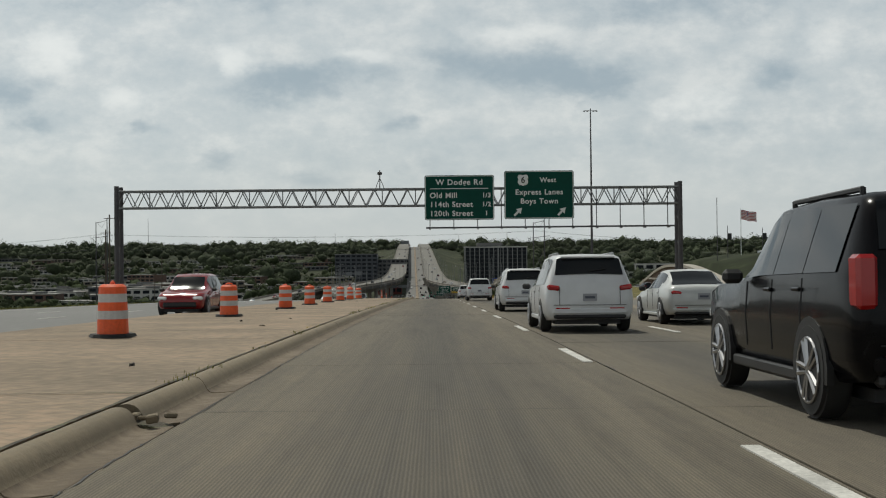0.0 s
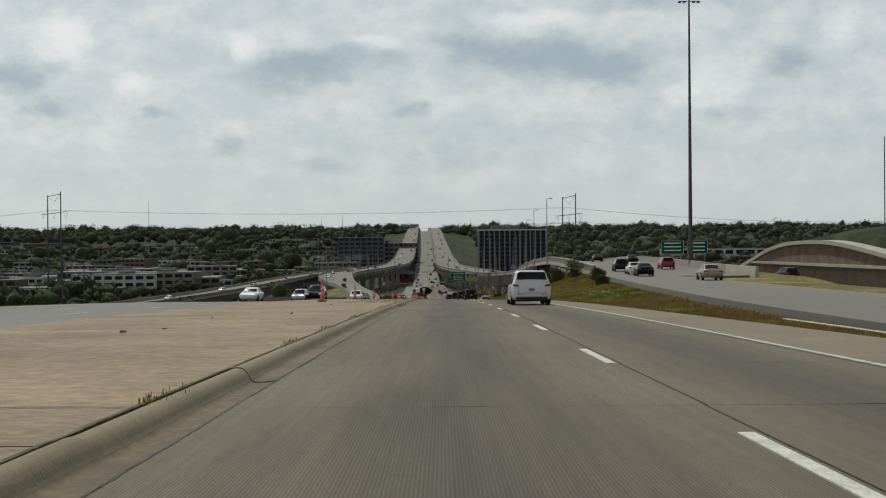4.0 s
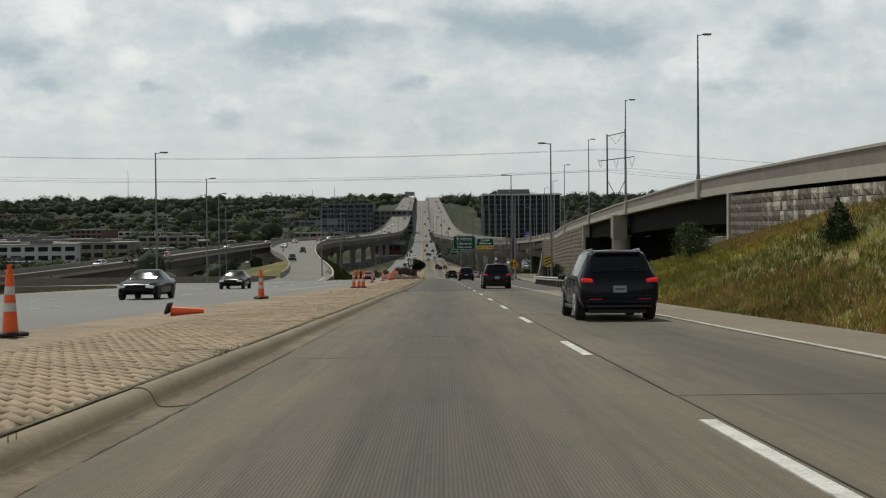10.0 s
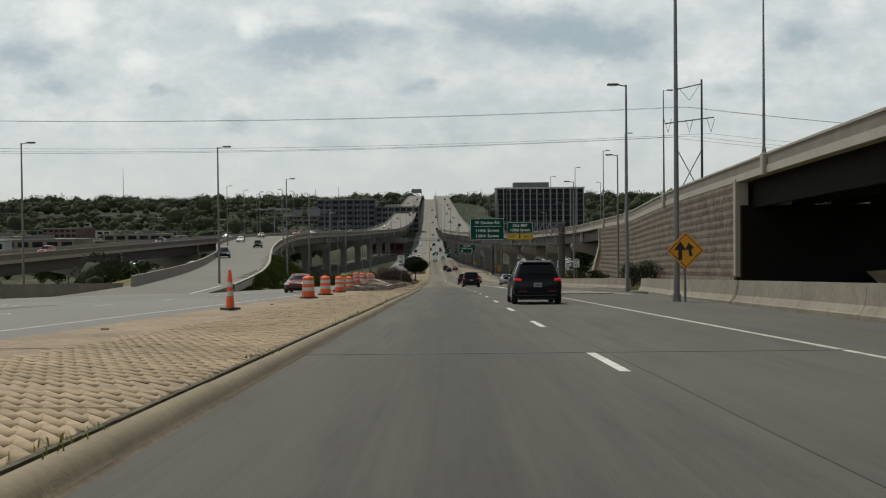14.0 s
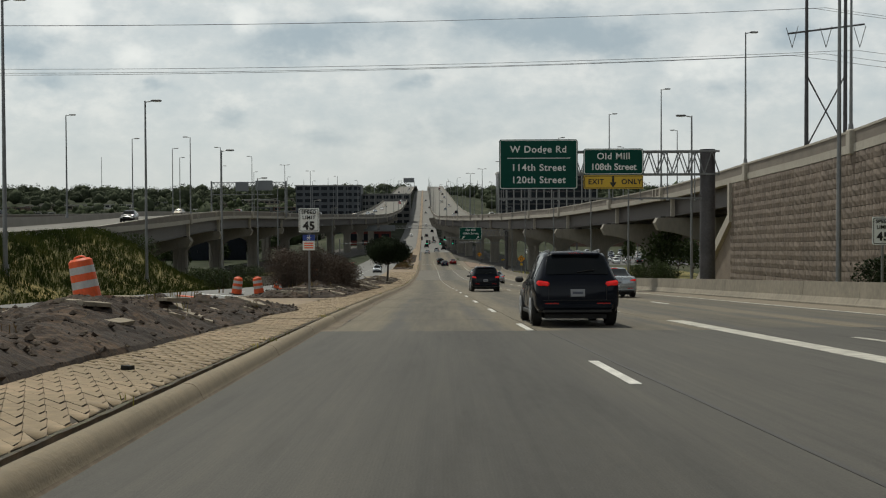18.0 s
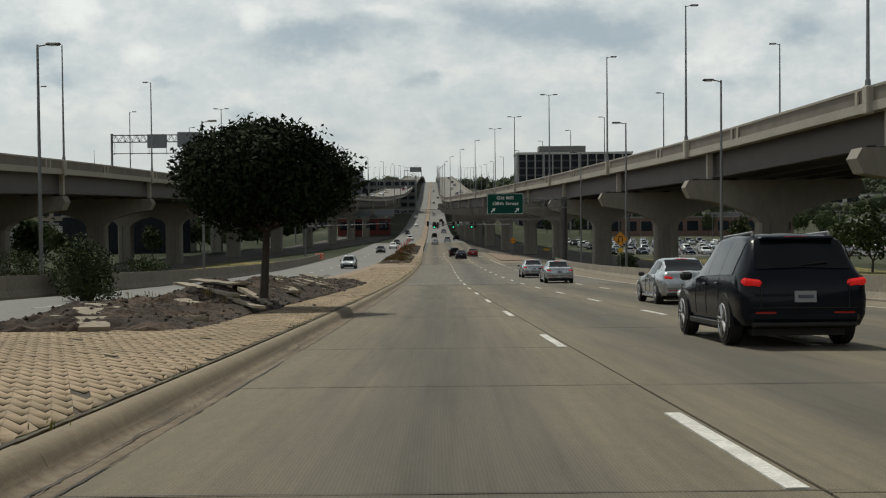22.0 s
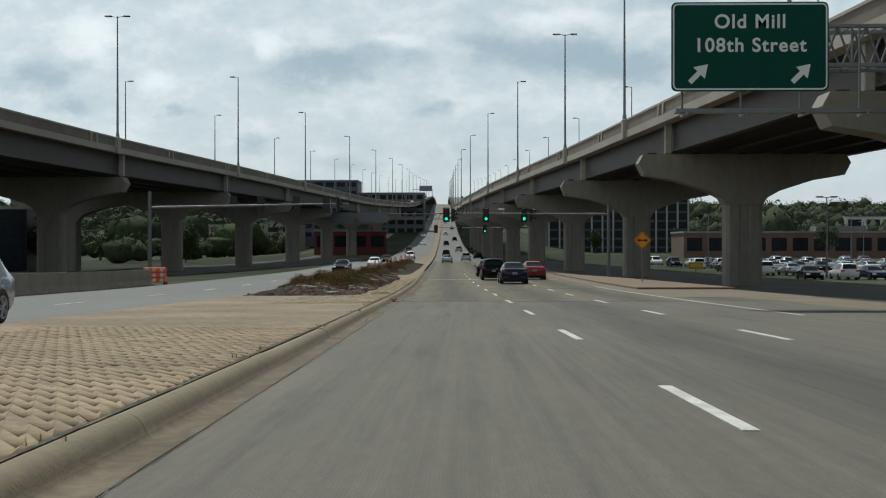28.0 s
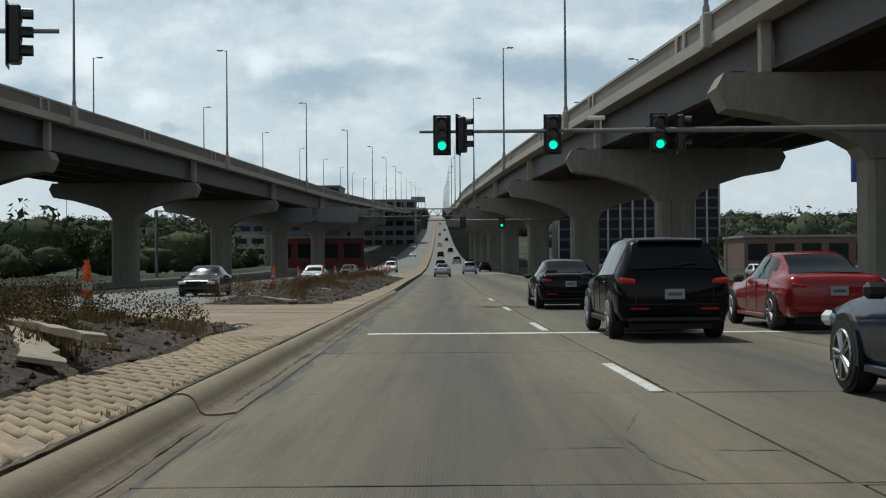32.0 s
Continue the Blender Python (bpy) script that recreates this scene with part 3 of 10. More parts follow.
def sweep(name, ys, section, material, parent=None, closed=True, smooth=False):
    """A long body whose cross-section section(y) gives points (x, z) at each y."""
    verts, faces, n = [], [], 0
    for y in ys:
        s = section(y)
        n = len(s)
        verts += [(x, y, z) for x, z in s]
    m = n if closed else n - 1
    for i in range(len(ys) - 1):
        for k in range(m):
            a, b = i * n + k, i * n + (k + 1) % n
            faces.append((a, b, b + n, a + n))
    if closed:
        faces.append(tuple(range(n))[::-1])
        faces.append(tuple((len(ys) - 1) * n + k for k in range(n)))
    ob = mesh_ob(name, verts, faces, material, parent, smooth)
    bm = bmesh.new()
    bm.from_mesh(ob.data)
    bmesh.ops.recalc_face_normals(bm, faces=bm.faces)
    bm.to_mesh(ob.data)
    bm.free()
    return ob


def span(a, b, step):
    n = max(1, round((b - a) / step))
    return [a + (b - a) * i / n for i in range(n + 1)]


def slab(name, ys, x0, x1, z, t, material, parent=None):
    return sweep(name, ys, lambda y: [(x0(y), z(y)), (x1(y), z(y)), (x1(y), z(y) - t), (x0(y), z(y) - t)], material, parent)


def at(u, y, dz=0.0):
    """A place u metres right of the lane's middle at y."""
    return (XC(y) + u, y, R(y) + dz)


def pitch(y):
    return math.degrees(math.atan((R(y + 2) - R(y - 2)) / 4))


def heading(y):
    return math.degrees(-math.atan((XC(y + 4) - XC(y - 4)) / 8))


# ---- the ground, one sheet to the horizon ----
MED_L = curve([-60, 0, 100, 190, 255, 340, 420, 470, 560, 640, 740, 800, 900, 2600], [-9.2, -9.2, -10, -11, -8.0, -7.2, -7.6, -8.8, -8.9, -8.9, -8.2, -7.6, -5.0, -4.5])
EAST_L = curve([-60, 0, 140, 250, 340, 430, 460, 520, 620, 740, 820, 2600], [-24, -24, -25.5, -27, -28, -27, -17.6, -17.4, -17.8, -18.6, -17.5, -13])
RIGHT_E = curve([-60, 0, 60, 130, 200, 300, 360, 420, 455, 560, 640, 720, 760, 800, 2600], [12.6, 12.6, 10.5, 8.0, 7.9, 7.9, 9.0, 11.5, 14.2, 14.2, 14.8, 15.5, 15.5, 9.5, 7.5])


def base_left(y):
    return float(np.interp(y, [-260, 0, 150, 300, 450, 700, 1200, 1500, 2000, 2600, 4300], [1, -4, -12, -19, -23, -27, -26.5, -19, 8, 34, 20]))


def base_right(y):
    return float(np.interp(y, [-260, 0, 150, 300, 420, 560, 700, 1200, 1500, 2000, 2600, 4300], [6, 5, 4, -2, -12, -21, -27, -26, -19, 8, 34, 20]))


def ground_z(x, y):
    u = x - XC(y)
    zr = R(y) - 0.35
    el, er = EAST_L(min(max(y, -60), 2600)) - 1.0, RIGHT_E(min(max(y, -60), 2600)) + 0.6
    if y > 1000:
        el, er = min(el, -18), max(er, 10)
    if u < el:
        d = el - u
        tgt = base_left(y)
        if 440 < y < 640 and d < 26:       # grassy gore under the ramp
            tgt = zr - 0.6
        w = min(1.0, max(0.0, d - 3) / 55.0)
        w = w * w * (3 - 2 * w)
        z = zr * (1 - w) + tgt * w
        fill = float(np.interp(y, [458, 468, 556, 584], [0, 1, 1, 0]))
        if fill:                           # grassy bank that carries the foot of the left ramp
            lx, ld = LX(y) - XC(y), LD(y)
            if u > lx:
                g = min(1.0, d / max(0.5, el - lx))
                bank_z = zr + (ld - 0.25 - zr) * g * g * (3 - 2 * g)
            else:
                g = min(1.0, max(0.0, lx - 10.5 - u) / 40)
                bank_z = (ld - 0.4) * (1 - g) + base_left(y) * g
            z = z * (1 - fill) + bank_z * fill
    elif u > er:
        d = u - er
        if y < 338:                          # bank that climbs to the ramp
            ramp_z = RD(y) - 0.5
            full = max(1.0, RX(y) - XC(y) - er)
            w = min(1.0, d / full)
            k = float(np.interp(y, [250, 300, 338], [1.0, 0.8, 0.45]))
            z = zr * (1 - w) + (zr + (ramp_z - zr) * k) * w
            xe = RX(y) + (11.5 if y < 225 else 17.5)
            if x > xe:                        # verge, hollow with the lower road, walled hill
                z = RD(y) - 0.15 - min(1.0, max(0.0, x - xe - 5) / max(4.0, 46 - xe)) * (RD(y) + 6.2)
                if x > 61.5:
                    top = float(np.interp(y, [100, 190, 220, 251, 265, 293, 315, 330, 345], [-5.5, -5.5, -4.8, -2.0, 0.2, 0.9, -0.4, -4.2, -7]))
                    crest = float(np.interp(y, [60, 200, 260, 310, 345, 400], [4.5, 3.6, 3.4, 2.6, -4, -10]))
                    z = min(max(crest, top), top + (x - 61.5) * 0.22)
                    w2 = min(1.0, max(0.0, x - 110) / 60)
                    z = z * (1 - w2) + base_right(y) * w2
        else:
            tgt = base_right(y)
            d0 = float(np.interp(y, [338, 380, 450, 700], [16, 12, 14, 8]))
            w = min(1.0, max(0.0, d - d0) / 45)
            z = zr * (1 - w) + tgt * w
            if 345 < y < 452 and 14 < d < 70:
                z = min(z, zr - 1.2)
    else:
        z = zr
    if abs(u) > 60:
        z += 1.5 * noise.noise(Vector((x * 0.006, y * 0.006, 0.3))) * min(1, (abs(u) - 60) / 200)
    return z


gx = [-4600, -3600, -2800, -2200, -1700, -1300, -1000, -800, -640, -520, -420, -340, -280, -230, -190, -160, -135, -115, -98, -84, -74, -66, -59, -53] + [float(v) for v in np.arange(-48, 60, 2.0)] + \
     [59.5, 61.5, 64, 68, 73, 80, 90, 102, 118, 138, 165, 200, 245, 300, 380, 480, 620, 800, 1000, 1300, 1700, 2200, 2800, 3600, 4600]
gy = [float(v) for v in np.arange(-240, 900, 6.0)] + [float(v) for v in np.arange(900, 2700, 30.0)] + [2800, 3000, 3300, 3700, 4200, 4800]
gv, gf = [], []
for y in gy:
    for x in gx:
        gv.append((x, y, ground_z(x, y)))
nx = len(gx)
for j in range(len(gy) - 1):
    for i in range(nx - 1):
        gf.append((j * nx + i, j * nx + i + 1, (j + 1) * nx + i + 1, (j + 1) * nx + i))
ground = mesh_ob("ground", gv, gf, M["grass"], smooth=True)
tagged(ground, "rolling ground of dry summer grass and bare soil", "ground", kind="structure")
ground.data.materials.append(M["valley"])
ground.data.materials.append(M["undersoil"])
for p in ground.data.polygons:
    c = p.center
    if abs(c.x - XC(c.y)) > 62 or c.y > 760:
        p.material_index = 1
    # grassless strips below the decks, with shade put into the soil colour
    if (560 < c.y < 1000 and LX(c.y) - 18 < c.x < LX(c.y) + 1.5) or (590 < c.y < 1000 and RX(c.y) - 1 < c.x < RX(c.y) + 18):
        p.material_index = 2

# ---- road surfaces ----
near = span(-60, 900, 6.0)
farp = span(900, 2600, 25.0)
road = thing("road", (0, 0, 0), "westbound concrete road with jointed slabs and dark oil-stained lanes", "road", kind="structure")
slab("road_bed", near, lambda y: XC(y) - 2.3, lambda y: XC(y) + RIGHT_E(y) - 0.15, lambda y: R(y) - 0.03, 0.4, M["joint"], road)
slab("far_carriageway", farp, lambda y: XC(y) - 2.3, lambda y: XC(y) + float(np.interp(y, [900, 1000], [9.3, 6.5])), R, 0.4, M["east"], road)
slab("shoulder", span(62, 318, 6), lambda y: XC(y) + 5.9, lambda y: XC(y) + RIGHT_E(y), lambda y: R(y), 0.3, M["shoulder"], road)
slab("shoulder", span(318.02, 456, 6), lambda y: XC(y) + 5.91, lambda y: XC(y) + RIGHT_E(y), lambda y: R(y) + 0.002, 0.3, M["asphalt"], road)
slab("shoulder", span(456, 726, 6), lambda y: XC(y) + 12.4, lambda y: XC(y) + RIGHT_E(y), lambda y: R(y), 0.3, M["shoulder"], road)
slab("merge_pavement", span(415, 478, 3), lambda y: XC(y) + 5.92, lambda y: XC(y) + 9.0, lambda y: R(y) + 0.006, 0.2, M["asphalt"], road)
slab("merge_pavement", span(395, 478, 3), lambda y: XC(y) + 9.04 + max(0, (440 - y) * 0.22), lambda y: XC(y) + 12.4 + max(0, (440 - y) * 0.28), lambda y: R(y) + 0.006, 0.2, M["asphalt"], road)
slab("gore_island", span(418, 447, 3), lambda y: XC(y) + 6.6, lambda y: XC(y) + 6.6 + max(0.2, (447 - y) * 0.11), lambda y: R(y) + 0.05, 0.2, M["shoulder"], road)
CURB_IN = curve([-60, 10, 27, 100, 157, 205, 228, 282, 304, 318, 326, 355, 433, 458, 468, 480, 512, 527, 562, 618, 687, 728, 752, 774, 800], [-2.05, -2.05, -2.2, -2.0, -1.86, -2.02, -2.15, -2.24, -2.12, -2.0, -1.72, -1.78, -1.62, -1.68, -2.0, -2.15, -2.2, -2.08, -1.98, -2.05, -1.7, -1.64, -1.6, -1.74, -1.78])
KERB = CURB_IN
slab("grey_overlay", span(629.12, 718.95, 3), lambda y: XC(y) + CURB_IN(y) + 0.012, lambda y: XC(y) + 12.39, lambda y: R(y) + 0.003, 0.1, M["overlay"], road)
slab("side_pavement", span(726, 800, 3), lambda y: XC(y) + 9.2, lambda y: XC(y) + RIGHT_E(y) + 0.3, lambda y: R(y) + 0.001, 0.2, M["shoulder"], road)
slab("paver_island", span(741, 792, 3), lambda y: XC(y) + 10.6, lambda y: XC(y) + max(11.0, RIGHT_E(y) + 0.5), lambda y: R(y) + 0.11, 0.3, M["redpave"], road)
asph = slab("sealed_deck", span(318, 477, 3), lambda y: XC(y) + CURB_IN(y) - 0.23, lambda y: XC(y) + 5.9, lambda y: R(y) + 0.008, 0.2, M["asphalt"], road)

eroad = thing("road", (0, 0, 0), "eastbound grey roadway beyond the median", "road", kind="structure")
slab("carriageway", near, lambda y: XC(y) + EAST_L(y), lambda y: XC(y) + MED_L(y), lambda y: R(y) + 0.0, 0.4, M["east"], eroad)
slab("far_carriageway", farp, lambda y: XC(y) - 13, lambda y: XC(y) - 4.5, R, 0.4, M["east"], eroad)
slab("edge_line", span(-60, 432, 6), lambda y: XC(y) + EAST_L(y) + 1.6, lambda y: XC(y) + EAST_L(y) + 1.75, lambda y: R(y) + 0.006, 0.02, M["edgepaint"], eroad)
slab("edge_line", span(330, 520, 6), lambda y: XC(y) + MED_L(y) - 1.4 - max(0, 0.02 * (430 - y)), lambda y: XC(y) + MED_L(y) - 1.25 - max(0, 0.02 * (430 - y)), lambda y: R(y) + 0.006, 0.02, M["edgepaint"], eroad)
dash_bm = bmesh.new()
box(dash_bm, (0, 0, 0), (0.12, 3.3, 0.012))
dash0 = part("lane_dash", dash_bm, M["white"], eroad)
dash0.matrix_world = pose(*at(-13.2, -40, 0.006), pitch(-40), 0, 0)
for k in range(1, 69):
    y = -40 + 12.2 * k
    d = new("lane_dash", dash0.data)
    d.parent = eroad
    d.matrix_world = pose(*at(-13.0 if y > 440 else -14.5, y, 0.006), pitch(y), 0, heading(y))
    if y < 420:
        d = new("lane_dash", dash0.data)
        d.parent = eroad
        d.matrix_world = pose(*at(-18.6, y, 0.006), pitch(y), 0, heading(y))

# lane lines of the westbound road
marks = thing("lane_markings", (0, 0, 0), "worn white dashed and solid lane lines", "road marking", kind="structure")
dm = bmesh.new()
box(dm, (0, 0, 0), (0.13, 3.3, 0.012))
dw = bpy.data.meshes.new("lane_dash")
dm.to_mesh(dw)
dm.free()
dw.materials.append(M["white"])


def lane_dash(u, y):
    d = new("lane_dash", dw)
    d.parent = marks
    d.matrix_world = pose(*at(u, y, 0.006), pitch(y), 0, heading(y))


DU = curve([-60, 18, 40, 82, 157, 190, 210, 231, 264, 285, 341, 364, 435, 467, 491, 515, 540, 631, 686, 708, 730, 739, 750, 760, 830], [2.15, 2.15, 2.2, 2.2, 2.44, 2.5, 2.39, 2.21, 2.0, 2.15, 2.09, 2.09, 2.33, 2.12, 1.86, 1.78, 1.9, 1.89, 2.15, 2.32, 2.39, 2.21, 2.07, 1.96, 2.0])
DASHES = [-5.5, 6.4, 18.1, 29, 39.9, 50.5, 61.1, 71.7, 82.3, 93, 103.6, 114.3, 125, 135.6, 146.3, 157, 169.1, 179.3, 189.6, 199.8, 210.1, 220.4, 230.8, 242.3, 253.5, 264, 274.8, 285.4, 296.3, 307.3, 318.7, 330.1, 341.65, 353, 364.5, 376.3, 388.1, 399.9, 411.8, 423.6, 435.4, 446, 456.5, 466.8, 478.8, 490.85, 503, 515, 527, 539, 550.8, 562.5, 574, 585.5, 597, 608.4, 619.7, 631, 641.9, 652.8, 663.8, 674.7, 685.6, 696.8, 708, 718.9, 729.7, 739.4, 750.5, 759.9, 771, 782, 793]
for y in DASHES:
    lane_dash(DU(y), y)
    if y < 60:
        lane_dash(5.35, y + 9.3)
    if 490 < y < 770:
        lane_dash(5.68, y)
        if y < 690:
            lane_dash(9.0, y + 9.0)
slab("edge_line", span(84, 470, 6), lambda y: XC(y) + 5.72, lambda y: XC(y) + 5.84, lambda y: R(y) + 0.0115, 0.015, M["edgepaint"], marks)
slab("gore_line", span(456, 482, 3), lambda y: XC(y) + 5.74, lambda y: XC(y) + 6.15, lambda y: R(y) + 0.012, 0.015, M["edgepaint"], marks)
slab("gore_line", span(415, 474, 3), lambda y: XC(y) + 9.2 + 0.05 * max(0, 474 - y) - 1.75, lambda y: XC(y) + 9.2 + 0.05 * max(0, 474 - y) - 1.6, lambda y: R(y) + 0.012, 0.015, M["edgepaint"], marks)
slab("gore_line", span(64, 130, 3), lambda y: XC(y) + 6.0 + 0.055 * (y - 64), lambda y: XC(y) + 6.2 + 0.055 * (y - 64), lambda y: R(y) + 0.012, 0.015, M["edgepaint"], marks)
slab("edge_line", span(482, 700, 6), lambda y: XC(y) + 12.3, lambda y: XC(y) + 12.43, lambda y: R(y) + 0.008, 0.015, M["edgepaint"], marks)
slab("stop_line", span(768.4, 768.8, 1), lambda y: XC(y) - 1.3, lambda y: XC(y) + 8.8, lambda y: R(y) + 0.008, 0.015, M["white"], marks)
slab("turn_line", span(706, 748, 3), lambda y: XC(y) + 9.1, lambda y: XC(y) + 9.25, lambda y: R(y) + 0.008, 0.015, M["edgepaint"], marks)
slab("pavement_patch", span(424.2, 424.75, 0.5), lambda y: XC(y) - 2.03, lambda y: XC(y) + 9, lambda y: R(y) + 0.0125, 0.015, M["joint"], marks)
slab("pavement_patch", span(341.3, 341.7, 0.5), lambda y: XC(y) - 2.03, lambda y: XC(y) + 5.8, lambda y: R(y) + 0.0125, 0.015, M["joint"], marks)

slab("crack_seal", span(322, 476, 4), lambda y: XC(y) + DU(y) + 0.24 + 0.03 * noise.noise(Vector((0, y * 0.3, 5))), lambda y: XC(y) + DU(y) + 0.29 + 0.03 * noise.noise(Vector((0, y * 0.3, 5))), lambda y: R(y) + 0.0125, 0.015, M["joint"], marks)
slab("pavement_seam", span(366.2, 366.4, 0.5), lambda y: XC(y) - 2.0, lambda y: XC(y) + 5.8, lambda y: R(y) + 0.0125, 0.015, M["joint"], marks)
slab("pavement_seam", span(629.0, 629.09, 0.5), lambda y: XC(y) - 2.0, lambda y: XC(y) + 5.6, lambda y: R(y) + 0.006, 0.015, M["joint"], marks)
slab("pavement_seam", span(719.0, 719.13, 0.1), lambda y: XC(y) - 1.6, lambda y: XC(y) + 8.6, lambda y: R(y) + 0.006, 0.015, M["joint"], marks)


def crack(points, w, seed):
    """A jagged dark crack along a broken line of (u, y), a flat sliver of tar and shadow."""
    rr = random.Random(seed)
    v, f = [], []
    for (u0, y0), (u1, y1) in zip(points, points[1:]):
        n = max(2, int(math.hypot(u1 - u0, y1 - y0) / 0.12))
        for i in range(n + 1):
            g = i / n
            u, y = u0 + (u1 - u0) * g + rr.uniform(-0.02, 0.02), y0 + (y1 - y0) * g + rr.uniform(-0.03, 0.03)
            ww = w * rr.uniform(0.3, 1.4)
            v += [(XC(y) + u - ww * 0.5, y - ww, R(y) + 0.006), (XC(y) + u + ww * 0.5, y + ww, R(y) + 0.006)]
            if i:
                k = len(v)
                f.append((k - 4, k - 3, k - 1, k - 2))
    mesh_ob("crack", v, f, M["joint"], marks)


for sd, w, pts in ((1, 0.012, [(0.95, 754.8), (1.3, 755.5), (1.55, 756.6)]), (2, 0.010, [(1.25, 755.2), (1.25, 754.3), (1.4, 753.6)]), (3, 0.014, [(0.6, 754.75), (1.15, 754.8)]), (4, 0.012, [(1.75, 754.7), (2.3, 754.6)]),
                   (5, 0.012, [(3.6, 748.5), (3.3, 745.0), (3.45, 743.5), (3.2, 742.0)]), (6, 0.012, [(3.6, 748.5), (4.1, 752)]), (7, 0.03, [(1.9, 57.5), (2.45, 57.4)]), (8, 0.016, [(2.4, 57.4), (2.75, 57.6)]), (9, 0.02, [(1.95, 742.2), (2.2, 741.9)]),
                   (10, 0.02, [(2.0, 259.8), (2.35, 259.9)]), (11, 0.02, [(2.2, 282.9), (2.5, 282.8)]), (12, 0.015, [(1.9, 265.6), (2.2, 265.7)]), (13, 0.012, [(0.2, 31.4), (1.6, 31.3)]), (14, 0.02, [(2.3, 228.4), (2.7, 228.3)]), (15, 0.012, [(-1.2, 716.5), (-0.2, 717.4), (0.8, 717.0)]),
                   (16, 0.012, [(-0.6, 745.5), (-0.1, 745.6)]), (17, 0.01, [(-0.3, 741.0), (0.2, 741.1)]), (18, 0.01, [(-0.9, 737.2), (0.0, 737.1)]), (19, 0.012, [(3.0, 35.9), (4.6, 35.8)]), (20, 0.01, [(2.7, 182.2), (3.4, 182.1)]), (21, 0.012, [(2.6, 206.7), (3.6, 206.8)])):
    crack(pts, w, sd)

for k in range(66):
    ya = 12.0 * k + random.uniform(0, 3)
    if not 306 < ya < 474:
        crack([(KERB(ya + 3 * j) + 0.012 + random.uniform(-0.012, 0.012), ya + 3 * j) for j in range(random.choice((2, 3, 4)))], 0.016, 300 + k)
        if random.random() < 0.7:
            crack([(DU(ya + 3 * j) + 0.137 + random.uniform(-0.01, 0.01), ya + 3 * j) for j in range(random.choice((2, 3)))], 0.014, 400 + k)
        if random.random() < 0.6:
            crack([(random.uniform(-1.0, 0.2), ya + 4.2), (random.uniform(0.5, 1.6), ya + 4.2 + random.uniform(-0.2, 0.2))], 0.007, 500 + k)
for k, ya in enumerate((508, 512, 517, 559, 563, 568, 716, 721, 727, 733, 738, 744)):
    crack([(KERB(ya + 0.9 * j) - 0.10 - 0.04 * random.random(), ya + 0.9 * j) for j in range(4)], 0.009, 600 + k)

# ---- the median: stamped brick pattern between kerbs ----
M["brick"] = mat("stamped_brick_concrete", (0.238, 0.185, 0.128), 0.95, var=0.30, big=0.35, fine=5, bump=0.25, bscale=25, tint=(0.275, 0.2, 0.138))
_t = M["brick"].node_tree
_b = _t.nodes["Principled BSDF"]
_g = _t.nodes.new("ShaderNodeNewGeometry")
_mp = _t.nodes.new("ShaderNodeMapping")
_mp.inputs["Rotation"].default_value = (0, 0, radians(45))
_t.links.new(_g.outputs["Position"], _mp.inputs[0])
_bt = _t.nodes.new("ShaderNodeTexBrick")
for _k, _v in (("Scale", 1.0), ("Mortar Size", 0.010), ("Mortar Smooth", 0.4), ("Brick Width", 0.22), ("Row Height", 0.11)):
    _bt.inputs[_k].default_value = _v
_bt.inputs["Color1"].default_value, _bt.inputs["Color2"].default_value, _bt.inputs["Mortar"].default_value = (1, 1, 1, 1), (0.95, 0.94, 0.93, 1), (0.86, 0.84, 0.82, 1)
_t.links.new(_mp.outputs[0], _bt.inputs["Vector"])
_mx = _t.nodes.new("ShaderNodeMix")
_mx.data_type, _mx.blend_type = "RGBA", "MULTIPLY"
_mx.inputs[0].default_value = 1.0
_t.links.new(_b.inputs["Base Color"].links[0].from_socket, _mx.inputs[6])
_t.links.new(_bt.outputs["Color"], _mx.inputs[7])
_t.links.new(_mx.outputs[2], _b.inputs["Base Color"])
_bp = _t.nodes.new("ShaderNodeBump")
_bp.invert = True
_bp.inputs["Strength"].default_value, _bp.inputs["Distance"].default_value = 0.25, 0.01
_t.links.new(_bt.outputs["Fac"], _bp.inputs["Height"])
_t.links.new(_b.inputs["Normal"].links[0].from_socket, _bp.inputs["Normal"])
_t.links.new(_bp.outputs[0], _b.inputs["Normal"])

median = thing("median", (0, 0, 0), "raised median of tan stamped brick with a mountable concrete kerb", "median", kind="structure")
slab("median_bed", span(-60, 780, 6), lambda y: XC(y) + MED_L(y) + 0.1, lambda y: XC(y) + KERB(y) - 0.5, lambda y: R(y) + 0.10, 0.5, M["joint"], median)
slab("median_far", span(776.25, 2400, 12), lambda y: XC(y) + float(np.interp(y, [776, 800, 880, 960], [-7.9, -7.4, -6.0, -4.4])), lambda y: XC(y) + float(np.interp(y, [776, 800, 830], [-2.31, -2.33, -2.5])), lambda y: R(y) + 0.142, 0.5, M["brick"], median)


